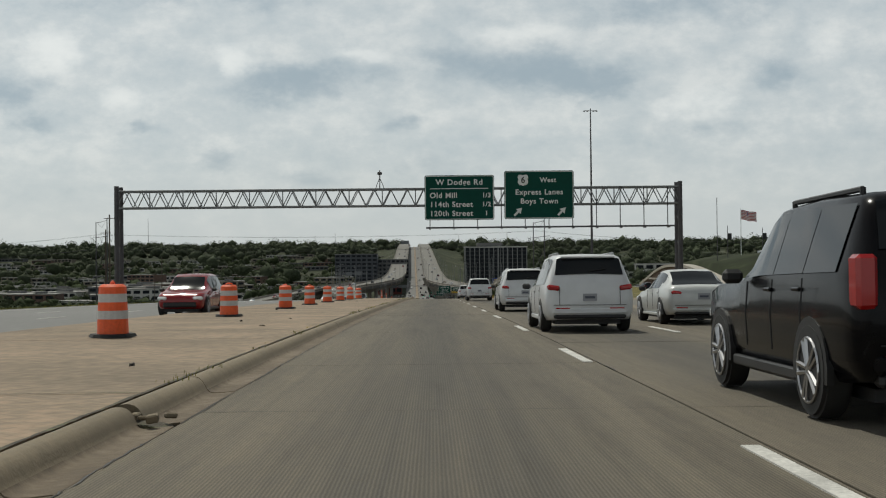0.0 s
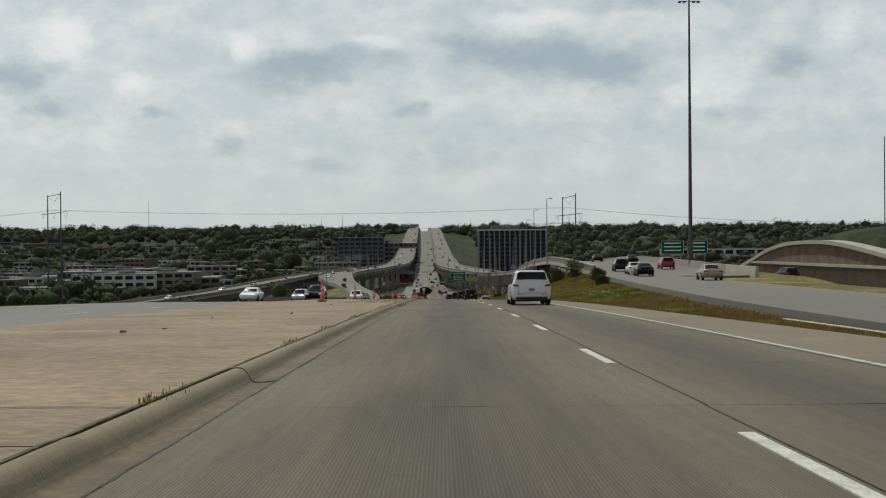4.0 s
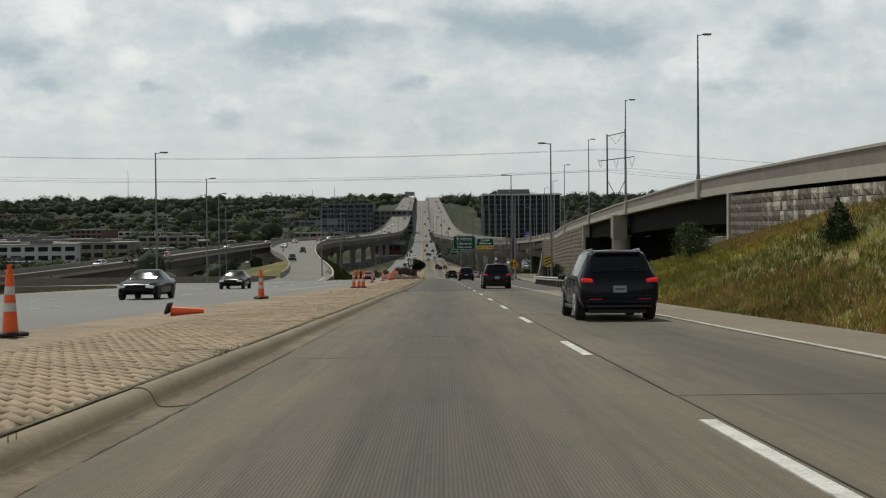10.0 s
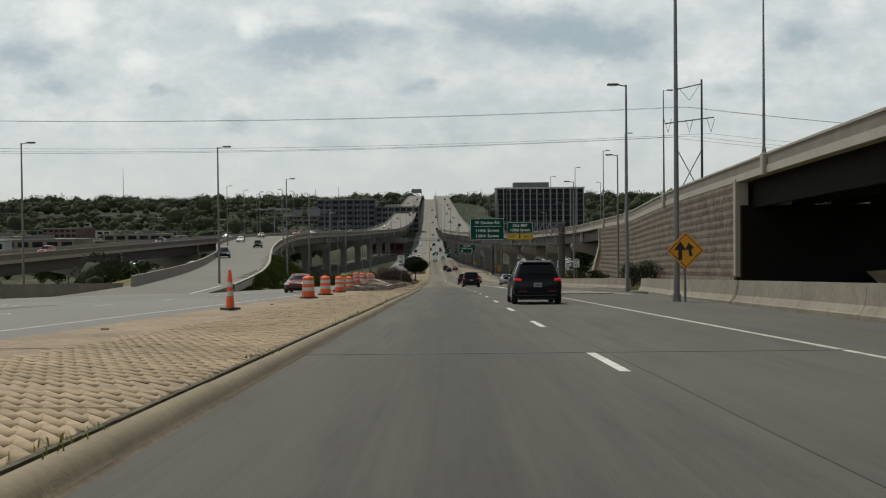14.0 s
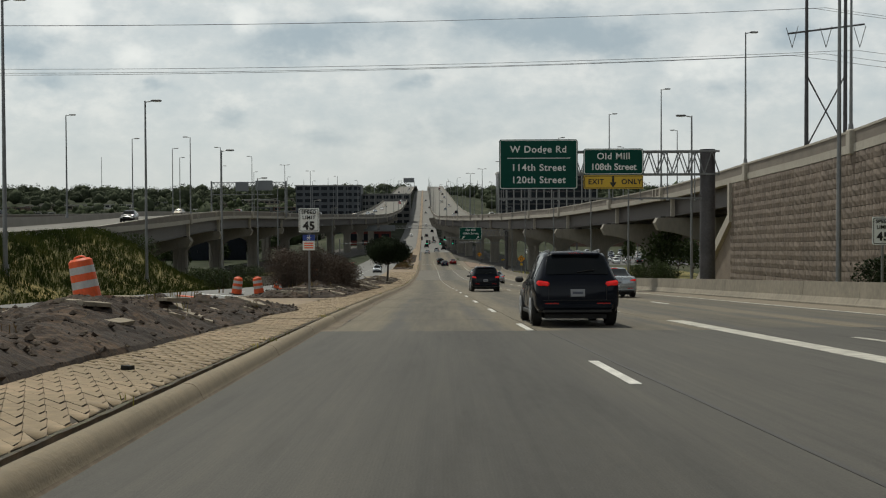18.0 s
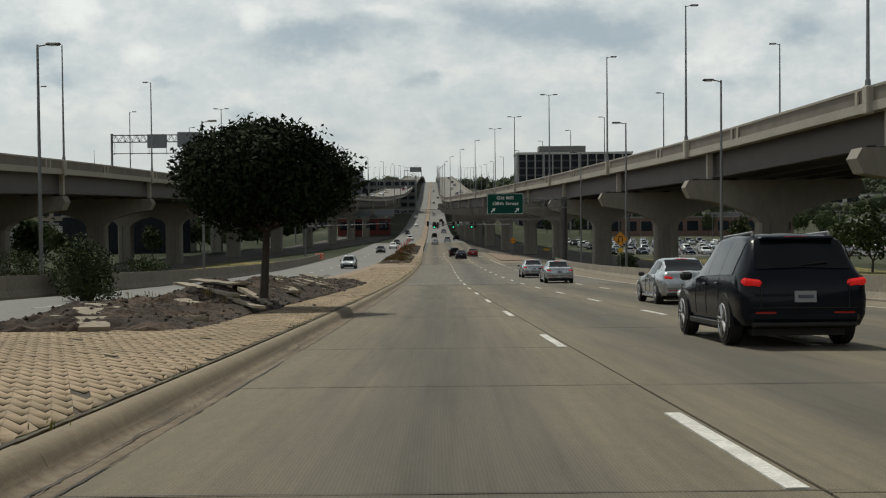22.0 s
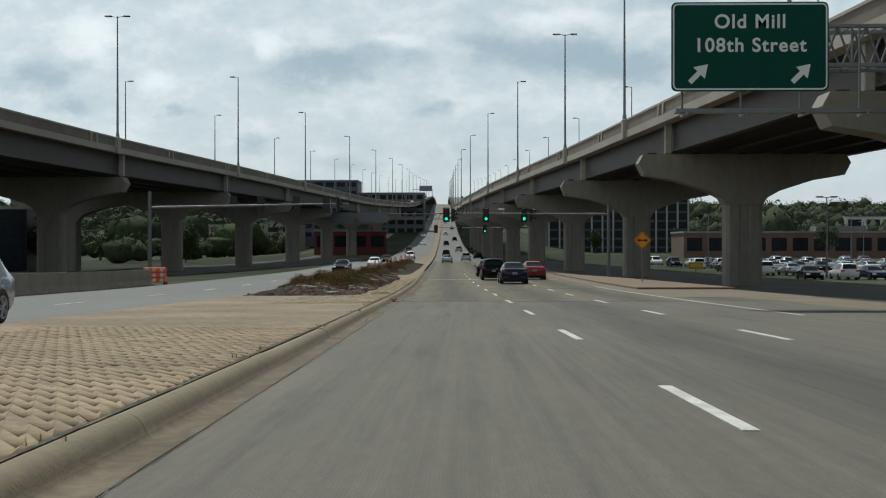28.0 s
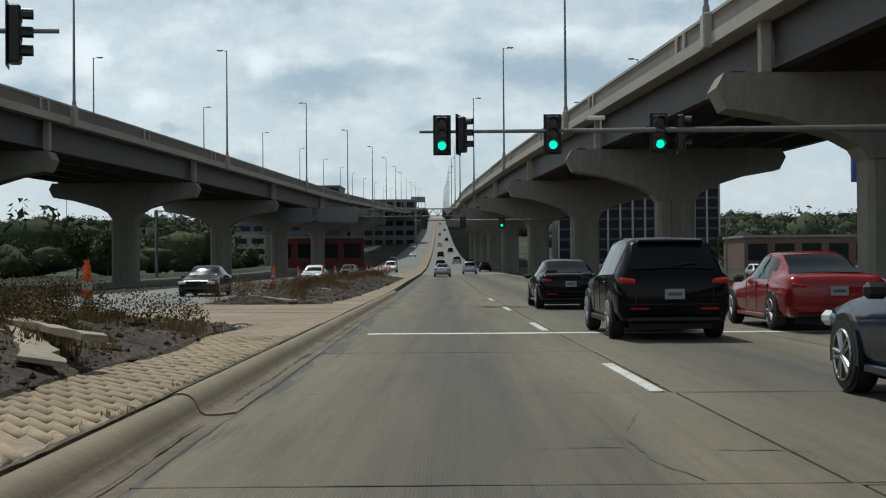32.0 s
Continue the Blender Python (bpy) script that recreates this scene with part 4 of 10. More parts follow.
def curb_piece(y0, y1, parent, seed):
    rr = random.Random(seed)
    dz = rr.uniform(-0.008, 0.008) - (0.014 if 316 < y0 < 474 else 0.0)
    sec = []
    for y in (y0, (y0 + y1) / 2, y1):
        c = XC(y) + KERB(y)
        z = R(y) + dz
        sec.append((y, [(c, z - 0.25), (c, z - 0.004), (c - 0.008, z + 0.002), (c - 0.13, z - 0.012), (c - 0.235, z - 0.013), (c - 0.268, z - 0.003), (c - 0.292, z + 0.02), (c - 0.308, z + 0.052), (c - 0.324, z + 0.086), (c - 0.347, z + 0.118), (c - 0.38, z + 0.144), (c - 0.42, z + 0.156), (c - 0.46, z + 0.158), (c - 0.50, z + 0.152), (c - 0.53, z + 0.135), (c - 0.53, z - 0.25)]))
    v, f = [], []
    n = 16
    for y, s in sec:
        v += [(x, y, z) for x, z in s]
    for i in range(2):
        for k in range(n):
            a, b = i * n + k, i * n + (k + 1) % n
            f.append((a, a + n, b + n, b))
    f += [tuple(range(n))[::-1], tuple(range(2 * n, 3 * n))]
    o = mesh_ob("kerb_stone", v, f, M["curb"], parent, smooth=True)
    o.data.set_sharp_from_angle(angle=radians(50))
    o.data.materials.append(M["gutter"])
    for k, p in enumerate(o.data.polygons):
        if k < 2 * n and 1 <= k % n <= 5:
            p.material_index = 1
    return o


def ragged(name, y0, y1, step, ua, ub, amp, dz, material, parent, seed):
    """A strip along the road with broken edges."""
    v, f = [], []
    m = int((y1 - y0) / step)
    for k in range(m + 1):
        y = y0 + step * k
        c = XC(y) + KERB(y)
        a = noise.noise(Vector((y * 1.3, seed, 0))) + 0.7 * noise.noise(Vector((y * 4.7, seed, 3)))
        b = noise.noise(Vector((y * 1.5, seed, 8))) + 0.7 * noise.noise(Vector((y * 5.1, seed, 5)))
        v += [(c + ua + amp * a, y, R(y) + dz), (c + ub + amp * b, y, R(y) + dz)]
        if k:
            f.append((2 * k - 2, 2 * k - 1, 2 * k + 1, 2 * k))
    return mesh_ob(name, v, f, material, parent)


curb = thing("kerb", (0, 0, 0), "weathered tan concrete kerb and gutter with open joints", "kerb", kind="structure")
yk, i = -24.0, 0
while yk < 800:
    ln = 6.1
    cut = [c for c in ((9.7, 0.13), (154.6, 0.04), (719.3, 0.07)) if yk < c[0] < yk + ln]
    if cut:                                  # a chunk has broken out at the joint
        cut, wide = cut[0][:1], cut[0][1]
        curb_piece(yk, cut[0] - wide, curb, i)
        curb_piece(cut[0] + wide, yk + ln - 0.012, curb, i + 1000)
        c_ = XC(cut[0]) + KERB(cut[0])
        sweep("soil_fill", [cut[0] - 0.17, cut[0], cut[0] + 0.17], lambda y: [(c_ - 0.02, R(y) - 0.2), (c_ - 0.05, R(y) - 0.02), (c_ - 0.3, R(y) + 0.02 + 0.03 * noise.noise(Vector((y * 9, 0, 1)))), (c_ - 0.5, R(y) + 0.09), (c_ - 0.6, R(y) + 0.14), (c_ - 0.6, R(y) - 0.2)], M["soilline"], curb)
        for q in range(5):
            bm = bmesh.new()
            box(bm, (0, 0, 0), (random.uniform(0.05, 0.16), random.uniform(0.04, 0.12), random.uniform(0.03, 0.07)), 0.012)
            part("kerb_fragment", bm, M["curb"], curb).matrix_world = pose(c_ + random.uniform(-0.42, 0.02), cut[0] + random.uniform(-0.2, 0.2), R(cut[0]) + 0.05 + random.uniform(0, 0.03), random.uniform(-25, 25), random.uniform(-25, 25), random.uniform(0, 180))
    else:
        curb_piece(yk, yk + ln - 0.012, curb, i)
    yk += ln
    i += 1
ragged("soil_line", -20, 770, 0.12, -0.580, -0.536, 0.022, 0.1545, M["soilline"], curb, 2)


def wander(y0, y1, base, sway, wmax, seed, parent, lift):
    """A thin jagged crack that wanders along the gutter, opening and closing."""
    v, f, last = [], [], False
    for k in range(int((y1 - y0) / 0.1) + 1):
        y = y0 + 0.1 * k
        c = base + sway * (noise.noise(Vector((y * 0.33, seed, 0))) + 0.45 * noise.noise(Vector((y * 1.7, seed, 2))) + 0.22 * noise.noise(Vector((y * 6.1, seed, 4))))
        w = wmax * (0.35 + 1.1 * noise.noise(Vector((y * 0.5, seed, 7))) + 0.5 * noise.noise(Vector((y * 3.0, seed, 9))))
        if w > 0.002:
            x = XC(y) + KERB(y) + c
            v += [(x - w, y, R(y) + lift), (x + w, y, R(y) + lift)]
            if last:
                n = len(v)
                f.append((n - 4, n - 3, n - 1, n - 2))
        last = w > 0.002
    return mesh_ob("gutter_crack", v, f, M["seal"], parent)


wander(-20, 316, 0.015, 0.028, 0.017, 3.0, curb, 0.005)
wander(476, 790, 0.015, 0.03, 0.016, 5.0, curb, 0.005)
wander(486, 580, -0.13, 0.07, 0.016, 8.0, curb, 0.0035)
wander(700, 790, -0.14, 0.08, 0.02, 9.0, curb, 0.0035)
# median slabs
yk, i = -27.4, 0
_rm = random.Random(5)
while yk < 770:
    ln = 16.4
    y0, y1 = yk, yk + ln - 0.03
    mid = []
    dz = _rm.uniform(-0.008, 0.012)
    v = []
    for k in range(7):
        y = y0 + (y1 - y0) * k / 6
        a, b = XC(y) + MED_L(y), XC(y) + KERB(y) - 0.565
        z = R(y) + 0.142 + dz * 0.4
        v += [(a, y, z), (b, y, z), (b, y, z - 0.2), (a, y, z - 0.2)]
    f = [(0, 1, 2, 3)[::-1], (27, 26, 25, 24)[::-1]]
    for k in range(6):
        o = 4 * k
        f += [(o, o + 1, o + 5, o + 4), (o + 1, o + 2, o + 6, o + 5), (o + 3, o, o + 4, o + 7)]
    mesh_ob("median_slab", v, f, M["brick"], median)
    yk += ln
    i += 1


# zigzag pavers standing proud of the median slabs, in the strip along the kerb
SINGLES = []
ROW, NEXT = (0.24, -0.23), (-0.15, 0.46)          # steps along a zigzag course and from course to course


def paver_outline(gap):
    """Near and far edges of one paver: a long slanting edge and a short steep one."""
    near = [(0.0, 0.0), (0.258, -0.415), (0.24, -0.23)]
    return near + [(a + NEXT[0] * (1 - gap), b + NEXT[1] * (1 - gap)) for a, b in near[::-1]]


PAVER_FACES = ((6, 7, 10, 11), (7, 8, 9, 10)) + tuple((k, (k + 1) % 6, (k + 1) % 6 + 6, k + 6) for k in range(6))


def brick_strip(y0, y1, depth, gap, rise):
    n = int((y1 - y0) / 0.36) + 24
    ii, jj = (q.ravel() for q in np.meshgrid(np.arange(-24, n), np.arange(-24, n), indexing="ij"))
    rng = np.random.default_rng(int(y0) + 1)
    X, Y = ii * ROW[0] + jj * NEXT[0], y0 + ii * ROW[1] + jj * NEXT[1]
    keep = (X > -depth + 0.15) & (X < -0.07) & (Y > y0 + 0.42) & (Y < y1)
    X, Y = X[keep], Y[keep]
    ok = rng.random(len(X)) > 0.012
    one = ok & (Y > 456) & (Y < 466) & (X > -2.6) & (X < -0.27)             # a stretch whose bricks are parts of their own
    edge = lambda q: np.interp(q, _yy, _cx) + np.array([KERB(w) for w in np.ravel(q)]).reshape(np.shape(q)) - 0.578
    for k in np.where(one)[0]:
        SINGLES.append((float(edge(Y[k]) + X[k]), float(Y[k]), float(np.interp(Y[k], _yy, _rz))))
    ok &= ~one
    X, Y = X[ok], Y[ok]
    nB = len(X)
    o2 = np.array(paver_outline(gap))
    V = np.zeros((nB, 12, 3))
    e = edge(Y)
    lift = 0.136 + rise + rng.normal(size=nB) * 0.0016
    for k in range(12):
        a, b = o2[k % 6]
        yw = Y + b
        V[:, k, 0], V[:, k, 1] = e + np.minimum(X + a, -0.004), yw
        V[:, k, 2] = np.interp(yw, _yy, _rz) + (0.136 if k < 6 else lift + rng.normal(size=nB) * 0.0006)
    F = np.concatenate([(np.arange(nB) * 12)[:, None] + np.array(q)[None] for q in PAVER_FACES])
    v, f = V.reshape(-1, 3), F
    me = bpy.data.meshes.new("bricks")
    me.vertices.add(len(v))
    me.vertices.foreach_set("co", v.astype(np.float32).ravel())
    me.loops.add(f.size)
    me.loops.foreach_set("vertex_index", f.astype(np.int32).ravel())
    me.polygons.add(len(f))
    me.polygons.foreach_set("loop_start", np.arange(0, f.size, 4, dtype=np.int32))
    me.update(calc_edges=True)
    me.materials.append(M["paver"])
    me.materials.append(M["bedding"])
    me.polygons.foreach_set("material_index", np.repeat([0, 0, 1, 1, 0, 1, 1, 0], nB).astype(np.int32))
    o = new("bricks", me)
    o.parent = median
    o["kind"] = "stuff"


M["paver"] = mat("stamped_paver", (0.265, 0.203, 0.128), 0.95, var=0.2, big=0.4, fine=7, bump=0.3, bscale=40, tint=(0.30, 0.22, 0.145))
_t = M["paver"].node_tree
_b = _t.nodes["Principled BSDF"]
_g = _t.nodes.new("ShaderNodeNewGeometry")
_v = _t.nodes.new("ShaderNodeMapRange")
_v.inputs["To Min"].default_value, _v.inputs["To Max"].default_value = 0.90, 1.07
_t.links.new(_g.outputs["Random Per Island"], _v.inputs["Value"])
_sc = _t.nodes.new("ShaderNodeVectorMath")
_sc.operation = "SCALE"
_t.links.new(_b.inputs["Base Color"].links[0].from_socket, _sc.inputs[0])
_t.links.new(_v.outputs[0], _sc.inputs["Scale"])
_t.links.new(_sc.outputs[0], _b.inputs["Base Color"])
M["bedding"] = mat("dirty_paver_joints", (0.06, 0.048, 0.034), 0.97, var=0.3, bump=0.2)
for _y0 in list(range(160, 696, 40)) + [712, 752]:
    _dep = 5.2 if _y0 in (520, 560, 640, 680) else 3.4 if _y0 < 420 or 600 < _y0 < 720 else 1.9
    _y1 = min(_y0 + 40, 697 if _y0 < 700 else 766)
    _open = 420 <= _y0 < 640
    brick_strip(_y0, _y1, _dep, 0.10 if _open else 0.04, 0.021 if _open else 0.0118)
    slab("bedding", span(_y0, _y1, 4), lambda y: XC(y) + KERB(y) - 0.6 - _dep + 0.05, lambda y: XC(y) + KERB(y) - 0.63, lambda y: R(y) + 0.1435, 0.02, M["bedding"] if _open else M["brick"], median)
_bk = bpy.data.meshes.new("brick")
_bk.from_pydata([(a, b, 0.0) for a, b in paver_outline(0.10)] + [(a, b, 0.021) for a, b in paver_outline(0.10)], [], list(PAVER_FACES))
_bk.materials.append(M["paver"])
_bk.materials.append(M["bedding"])
for _p in _bk.polygons:
    _p.material_index = 0 if _p.index in (0, 1, 4, 7) else 1
# open cross joints of the median slabs, filled with soil and weeds
MEDJ = [10.9, 25.7, 42, 58, 74, 90, 106, 122, 138.5, 155.3, 172, 190, 208.4, 218, 235.2, 252, 262, 279, 296, 318, 334, 358.2, 366, 382, 399, 416, 501, 565, 640, 656, 672, 688, 704, 719.1]
for _j in MEDJ:
    _jv, _jf = [], []
    _u0, _u1 = MED_L(_j) + 0.1, KERB(_j) - 0.55
    for k in range(61):
        _u = _u0 + (_u1 - _u0) * k / 60
        _yc = _j + 0.05 * noise.noise(Vector((_u * 1.4, _j, 1))) + 0.02 * noise.noise(Vector((_u * 6, _j, 4)))
        _w = 0.022 * max(0.08, 0.75 + 1.3 * noise.noise(Vector((_u * 0.8, _j, 5))))
        _jv += [(XC(_yc) + _u, _yc - _w, R(_yc) + 0.156), (XC(_yc) + _u, _yc + _w, R(_yc) + 0.156)]
        if k:
            _jf.append((2 * k - 2, 2 * k, 2 * k + 1, 2 * k - 1))
    mesh_ob("slab_joint", _jv, _jf, M["soilline"], median)
for _x, _y, _z in SINGLES:
    o = new("brick", _bk)
    o.parent = median
    o.matrix_world = pose(_x, _y, _z + 0.136 + random.uniform(-0.0025, 0.0025), pitch(_y))
# ---- viaducts ----
def lathe_column(bm, x, y, z0, z1, w, d):
    """A pier column: rounded corners and two shallow vertical grooves on each broad face."""
    hw, hd, g = w / 2, d / 2, 0.12
    out = []
    top = [(-hw + 0.25, hd), (-0.45, hd), (-0.35, hd - g), (0.35, hd - g), (0.45, hd), (hw - 0.25, hd), (hw, hd - 0.25), (hw, -hd + 0.25)]
    out = top + [(-a, -b) for a, b in top]
    lo = [bm.verts.new((x + a, y + b, z0)) for a, b in out]
    hi = [bm.verts.new((x + a, y + b, z1)) for a, b in out]
    n = len(out)
    bm.faces.new(lo)
    bm.faces.new(hi[::-1])
    for i in range(n):
        bm.faces.new((lo[i], hi[i], hi[(i + 1) % n], lo[(i + 1) % n]))


def pier(parent, xe, y, ztop, s, width, zg):
    """Hammerhead pier under a deck whose near edge is xe; s: side to which the deck extends."""
    w = 15.8 if s > 0 else 16.2
    x0 = xe - 1.6 if s > 0 else xe - 0.1 - w
    cx = x0 + w / 2
    h = w / 2
    prof = [(-h + 0.35, 0), (h - 0.35, 0), (h, -0.65), (h - 0.45, -1.55), (h - 2.8, -1.95), (2.6, -2.75), (1.7, -3.25), (1.35, -3.8),
            (-1.35, -3.8), (-1.7, -3.25), (-2.6, -2.75), (-h + 2.8, -1.95), (-h + 0.45, -1.55), (-h, -0.65)]
    bm = bmesh.new()
    prism(bm, [(cx + a, ztop + b) for a, b in prof], y - 0.95, y + 0.95)
    part("pier_cap", bm, M["conc"], parent)
    bm = bmesh.new()
    lathe_column(bm, cx, y, zg - 1.0, ztop - 3.75, 2.7, 1.9)
    part("column", bm, M["conc"], parent)
    for k in range(5):
        bm = bmesh.new()
        gxp = x0 + 1.1 + k * (w - 2.2) / 4
        box(bm, (gxp, y, ztop + 0.07), (0.6, 0.7, 0.16))
        part("bearing", bm, M["rubber"], parent)


def viaduct(name, label, X, D, s, y0, y1, piers, width, posts, deckmat, ph=lambda y: 1.0, first_girder=None):
    if not callable(width):
        wide = width
        width = lambda y: wide
    b = thing(name, (0, 0, 0), label, "bridge", kind="structure")
    ys = span(y0, y1, 8.0) if y1 < 1300 else span(y0, 1000, 6.0) + span(1000, y1, 30.0)[1:]
    slab("deck", ys, lambda y: X(y) + s * 0.02, lambda y: X(y) + s * width(y), D, 0.28, deckmat, b)
    # near parapet: fascia band, recessed panel band, cap
    sweep("fascia", ys, lambda y: [(X(y) - s * 0.06, D(y) - 0.62), (X(y) - s * 0.06, D(y) - 0.02), (X(y) + s * 0.36, D(y) - 0.02), (X(y) + s * 1.3, D(y) - 0.34), (X(y) + s * 1.3, D(y) - 0.5), (X(y) + s * 0.3, D(y) - 0.62)], M["conc_lt"], b)
    sweep("parapet_panel", ys, lambda y: [(X(y) + s * 0.05, D(y) - 0.03), (X(y) + s * 0.05, D(y) + 0.84 * ph(y)), (X(y) + s * 0.26, D(y) + 0.84 * ph(y)), (X(y) + s * 0.36, D(y) + 0.3 * ph(y)), (X(y) + s * 0.4, D(y) - 0.03)], M["conc_panel"], b)
    sweep("parapet_cap", ys, lambda y: [(X(y) - s * 0.02, D(y) + 0.82 * ph(y)), (X(y) - s * 0.02, D(y) + 0.98 * ph(y)), (X(y) + s * 0.3, D(y) + 0.98 * ph(y)), (X(y) + s * 0.3, D(y) + 0.82 * ph(y))], M["conc_lt"], b)
    F = lambda y: X(y) + s * width(y)
    sweep("far_parapet", ys, lambda y: [(F(y) - s * 0.4, D(y) - 0.1), (F(y) - s * 0.25, D(y) + 0.96), (F(y), D(y) + 0.96), (F(y) + s * 0.05, D(y) - 0.6), (F(y) - s * 0.4, D(y) - 0.6)], M["conc"], b)
    ga, gb = first_girder or piers[0] - 40, min(piers[-1], y1)
    gys = [y for y in ys if ga <= y <= gb]
    for k in range(5):
        def off(y):
            return 1.25 + k * (width(y) - 2.5) / 4
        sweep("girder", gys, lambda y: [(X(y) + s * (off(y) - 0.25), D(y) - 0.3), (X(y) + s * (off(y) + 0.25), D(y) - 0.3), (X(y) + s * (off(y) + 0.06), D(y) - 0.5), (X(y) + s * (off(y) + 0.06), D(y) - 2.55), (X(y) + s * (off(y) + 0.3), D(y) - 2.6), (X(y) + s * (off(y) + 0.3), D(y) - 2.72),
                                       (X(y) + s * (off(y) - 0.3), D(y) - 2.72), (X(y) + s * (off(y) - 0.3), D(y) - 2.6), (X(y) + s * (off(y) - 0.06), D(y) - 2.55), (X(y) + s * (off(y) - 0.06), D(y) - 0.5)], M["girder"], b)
    sweep("soffit", gys, lambda y: [(X(y) + s * 0.9, D(y) - 0.29), (X(y) + s * (width(y) - 0.9), D(y) - 0.29), (X(y) + s * (width(y) - 0.9), D(y) - 0.4), (X(y) + s * 0.9, D(y) - 0.4)], M["conc"], b)
    for y in piers:
        pier(b, X(y), y, D(y) - 2.95, s, width, ground_z(X(y) + s * 8, y))
        bm = bmesh.new()
        box(bm, (X(y) + s * 0.75, y, D(y) - 1.7), (0.5, 0.55, 2.3), 0.04)
        part("girder_end_block", bm, M["conc_lt"], b)
    pb = bmesh.new()
    box(pb, (0, 0, 0.36), (0.14, 0.45, 0.9), 0.03)
    pm = bpy.data.meshes.new("parapet_post")
    pb.to_mesh(pm)
    pb.free()
    pm.materials.append(M["conc_lt"])
    for y in posts:
        for d in (-0.7, 0.7):
            o = new("parapet_post", pm)
            o.parent = b
            o.matrix_world = pose(X(y + d) + s * 0.0, y + d, D(y + d) + 0.02)
    return b


r_piers = [601, 627, 660.5, 695, 730, 765.5, 799.5, 834, 868, 902, 936, 970, 1004, 1040, 1076]
l_piers = [648, 685, 722.5, 760.5, 800, 838, 876, 914, 952, 990, 1028, 1066]
viaduct("viaduct", "long curved concrete viaduct with recessed parapet panels on hammerhead piers", RX, RD, 1, 246, 2600, r_piers, 17.0, [290 + 22.6 * k for k in range(13, 38)], M["deckroad"])
viaduct("viaduct", "long curved concrete viaduct with plain parapet on hammerhead piers", LX, LD, -1, 452, 2600, l_piers, curve([452, 560, 650, 700, 2600], [9.0, 9.5, 16.0, 17.0, 17.0]), [655 + 22.6 * k for k in range(20)], M["deckroad"], lambda y: float(np.interp(y, [560, 625], [0.14, 1.0])), 570)

# the ramp that leaves the road and climbs to the right viaduct
rampth = thing("ramp", (0, 0, 0), "pale concrete exit ramp leaving the road uphill", "ramp", kind="structure")
slab("ramp_surface", span(56, 246, 5), lambda y: RX(y) + 0.1, lambda y: max(RX(y) + 7.6, XC(y) + 10.6) + (8 if y > 225 else 0), lambda y: RD(y) + 0.02, 0.5, M["deckroad"], rampth)
slab("ramp_shoulder", span(56, 226, 5), lambda y: max(RX(y) + 7.6, XC(y) + 10.6) + 0.02, lambda y: max(RX(y) + 9.6, XC(y) + 12.6), lambda y: RD(y) + 0.02, 0.5, M["shoulder"], rampth)
sweep("outer_parapet", span(228, 246, 6), lambda y: [(RX(y) + 16.6, RD(y) - 0.4), (RX(y) + 16.7, RD(y) + 0.96), (RX(y) + 17, RD(y) + 0.96), (RX(y) + 17.05, RD(y) - 0.4)], M["conc_lt"], rampth)
slab("lane_three", span(-60, 62, 6), lambda y: XC(y) + 9.0, lambda y: XC(y) + 12.5, lambda y: R(y) + 0.004, 0.3, M["shoulder"], rampth)
# eastbound express carriageway that keeps left
AX = curve([330, 380, 450, 520, 620, 720, 800, 860, 900], [-135, -110, -85, -74, -68, -62, -54, -49, -48])
AD = curve([330, 380, 450, 520, 620, 720, 800, 860, 900], [-18.5, -17.5, -16.2, -15.2, -14.2, -13.3, -13.1, -12.9, -12.7])
viaduct("viaduct", "low concrete viaduct curving away across the valley", AX, AD, -1, 340, 880, [420, 480, 540, 600, 660, 720, 780, 840], 11.0, [], M["deckroad"])
# low wall on the outer side of the left ramp
lw = thing("ramp_wall", (0, 0, 0), "weathered concrete barrier curving along the ramp", "barrier", kind="structure")
sweep("barrier_wall", span(372, 452, 4), lambda y: [(XC(y) + float(np.interp(y, [372, 400, 425, 452], [-46, -37, -31, -28.2])) + a, R(y) + b) for a, b in ((0, -0.6), (0.08, 0.85), (0.3, 0.85), (0.45, -0.6))], M["barrier"], lw)

# where the eastbound road widens into the foot of the ramp
def blend(y, a, b):
    g = min(1.0, max(0.0, (y - 400) / 52.0))
    g = g * g * (3 - 2 * g)
    return a + (b - a) * g


slab("ramp_approach", span(372, 453, 4), lambda y: blend(y, XC(y) - 17.0, LX(453) - 0.1) , lambda y: XC(y) + float(np.interp(y, [372, 400, 425, 452], [-45.6, -36.6, -30.6, -27.9])), lambda y: blend(y, R(y) + 0.012, LD(453) + 0.01), 0.6, M["deckroad"], lw)
slab("edge_line", span(376, 452, 4), lambda y: blend(y, XC(y) - 20.0, LX(453) - 1.2), lambda y: blend(y, XC(y) - 19.82, LX(453) - 1.02), lambda y: blend(y, R(y) + 0.02, LD(453) + 0.02), 0.01, M["white"], lw)

# ---- walls under the right viaduct ----
M["stone"] = mat("rock_face_block", (0.165, 0.14, 0.115), 0.95, var=0.35, big=0.8, fine=6, bump=0.5, bscale=9, rnd=0.6, tint=(0.33, 0.30, 0.25))
M["stone2"] = mat("brown_rock_face_block", (0.145, 0.115, 0.093), 0.95, var=0.28, big=0.5, fine=5, bump=0.5, bscale=8, rnd=0.4)


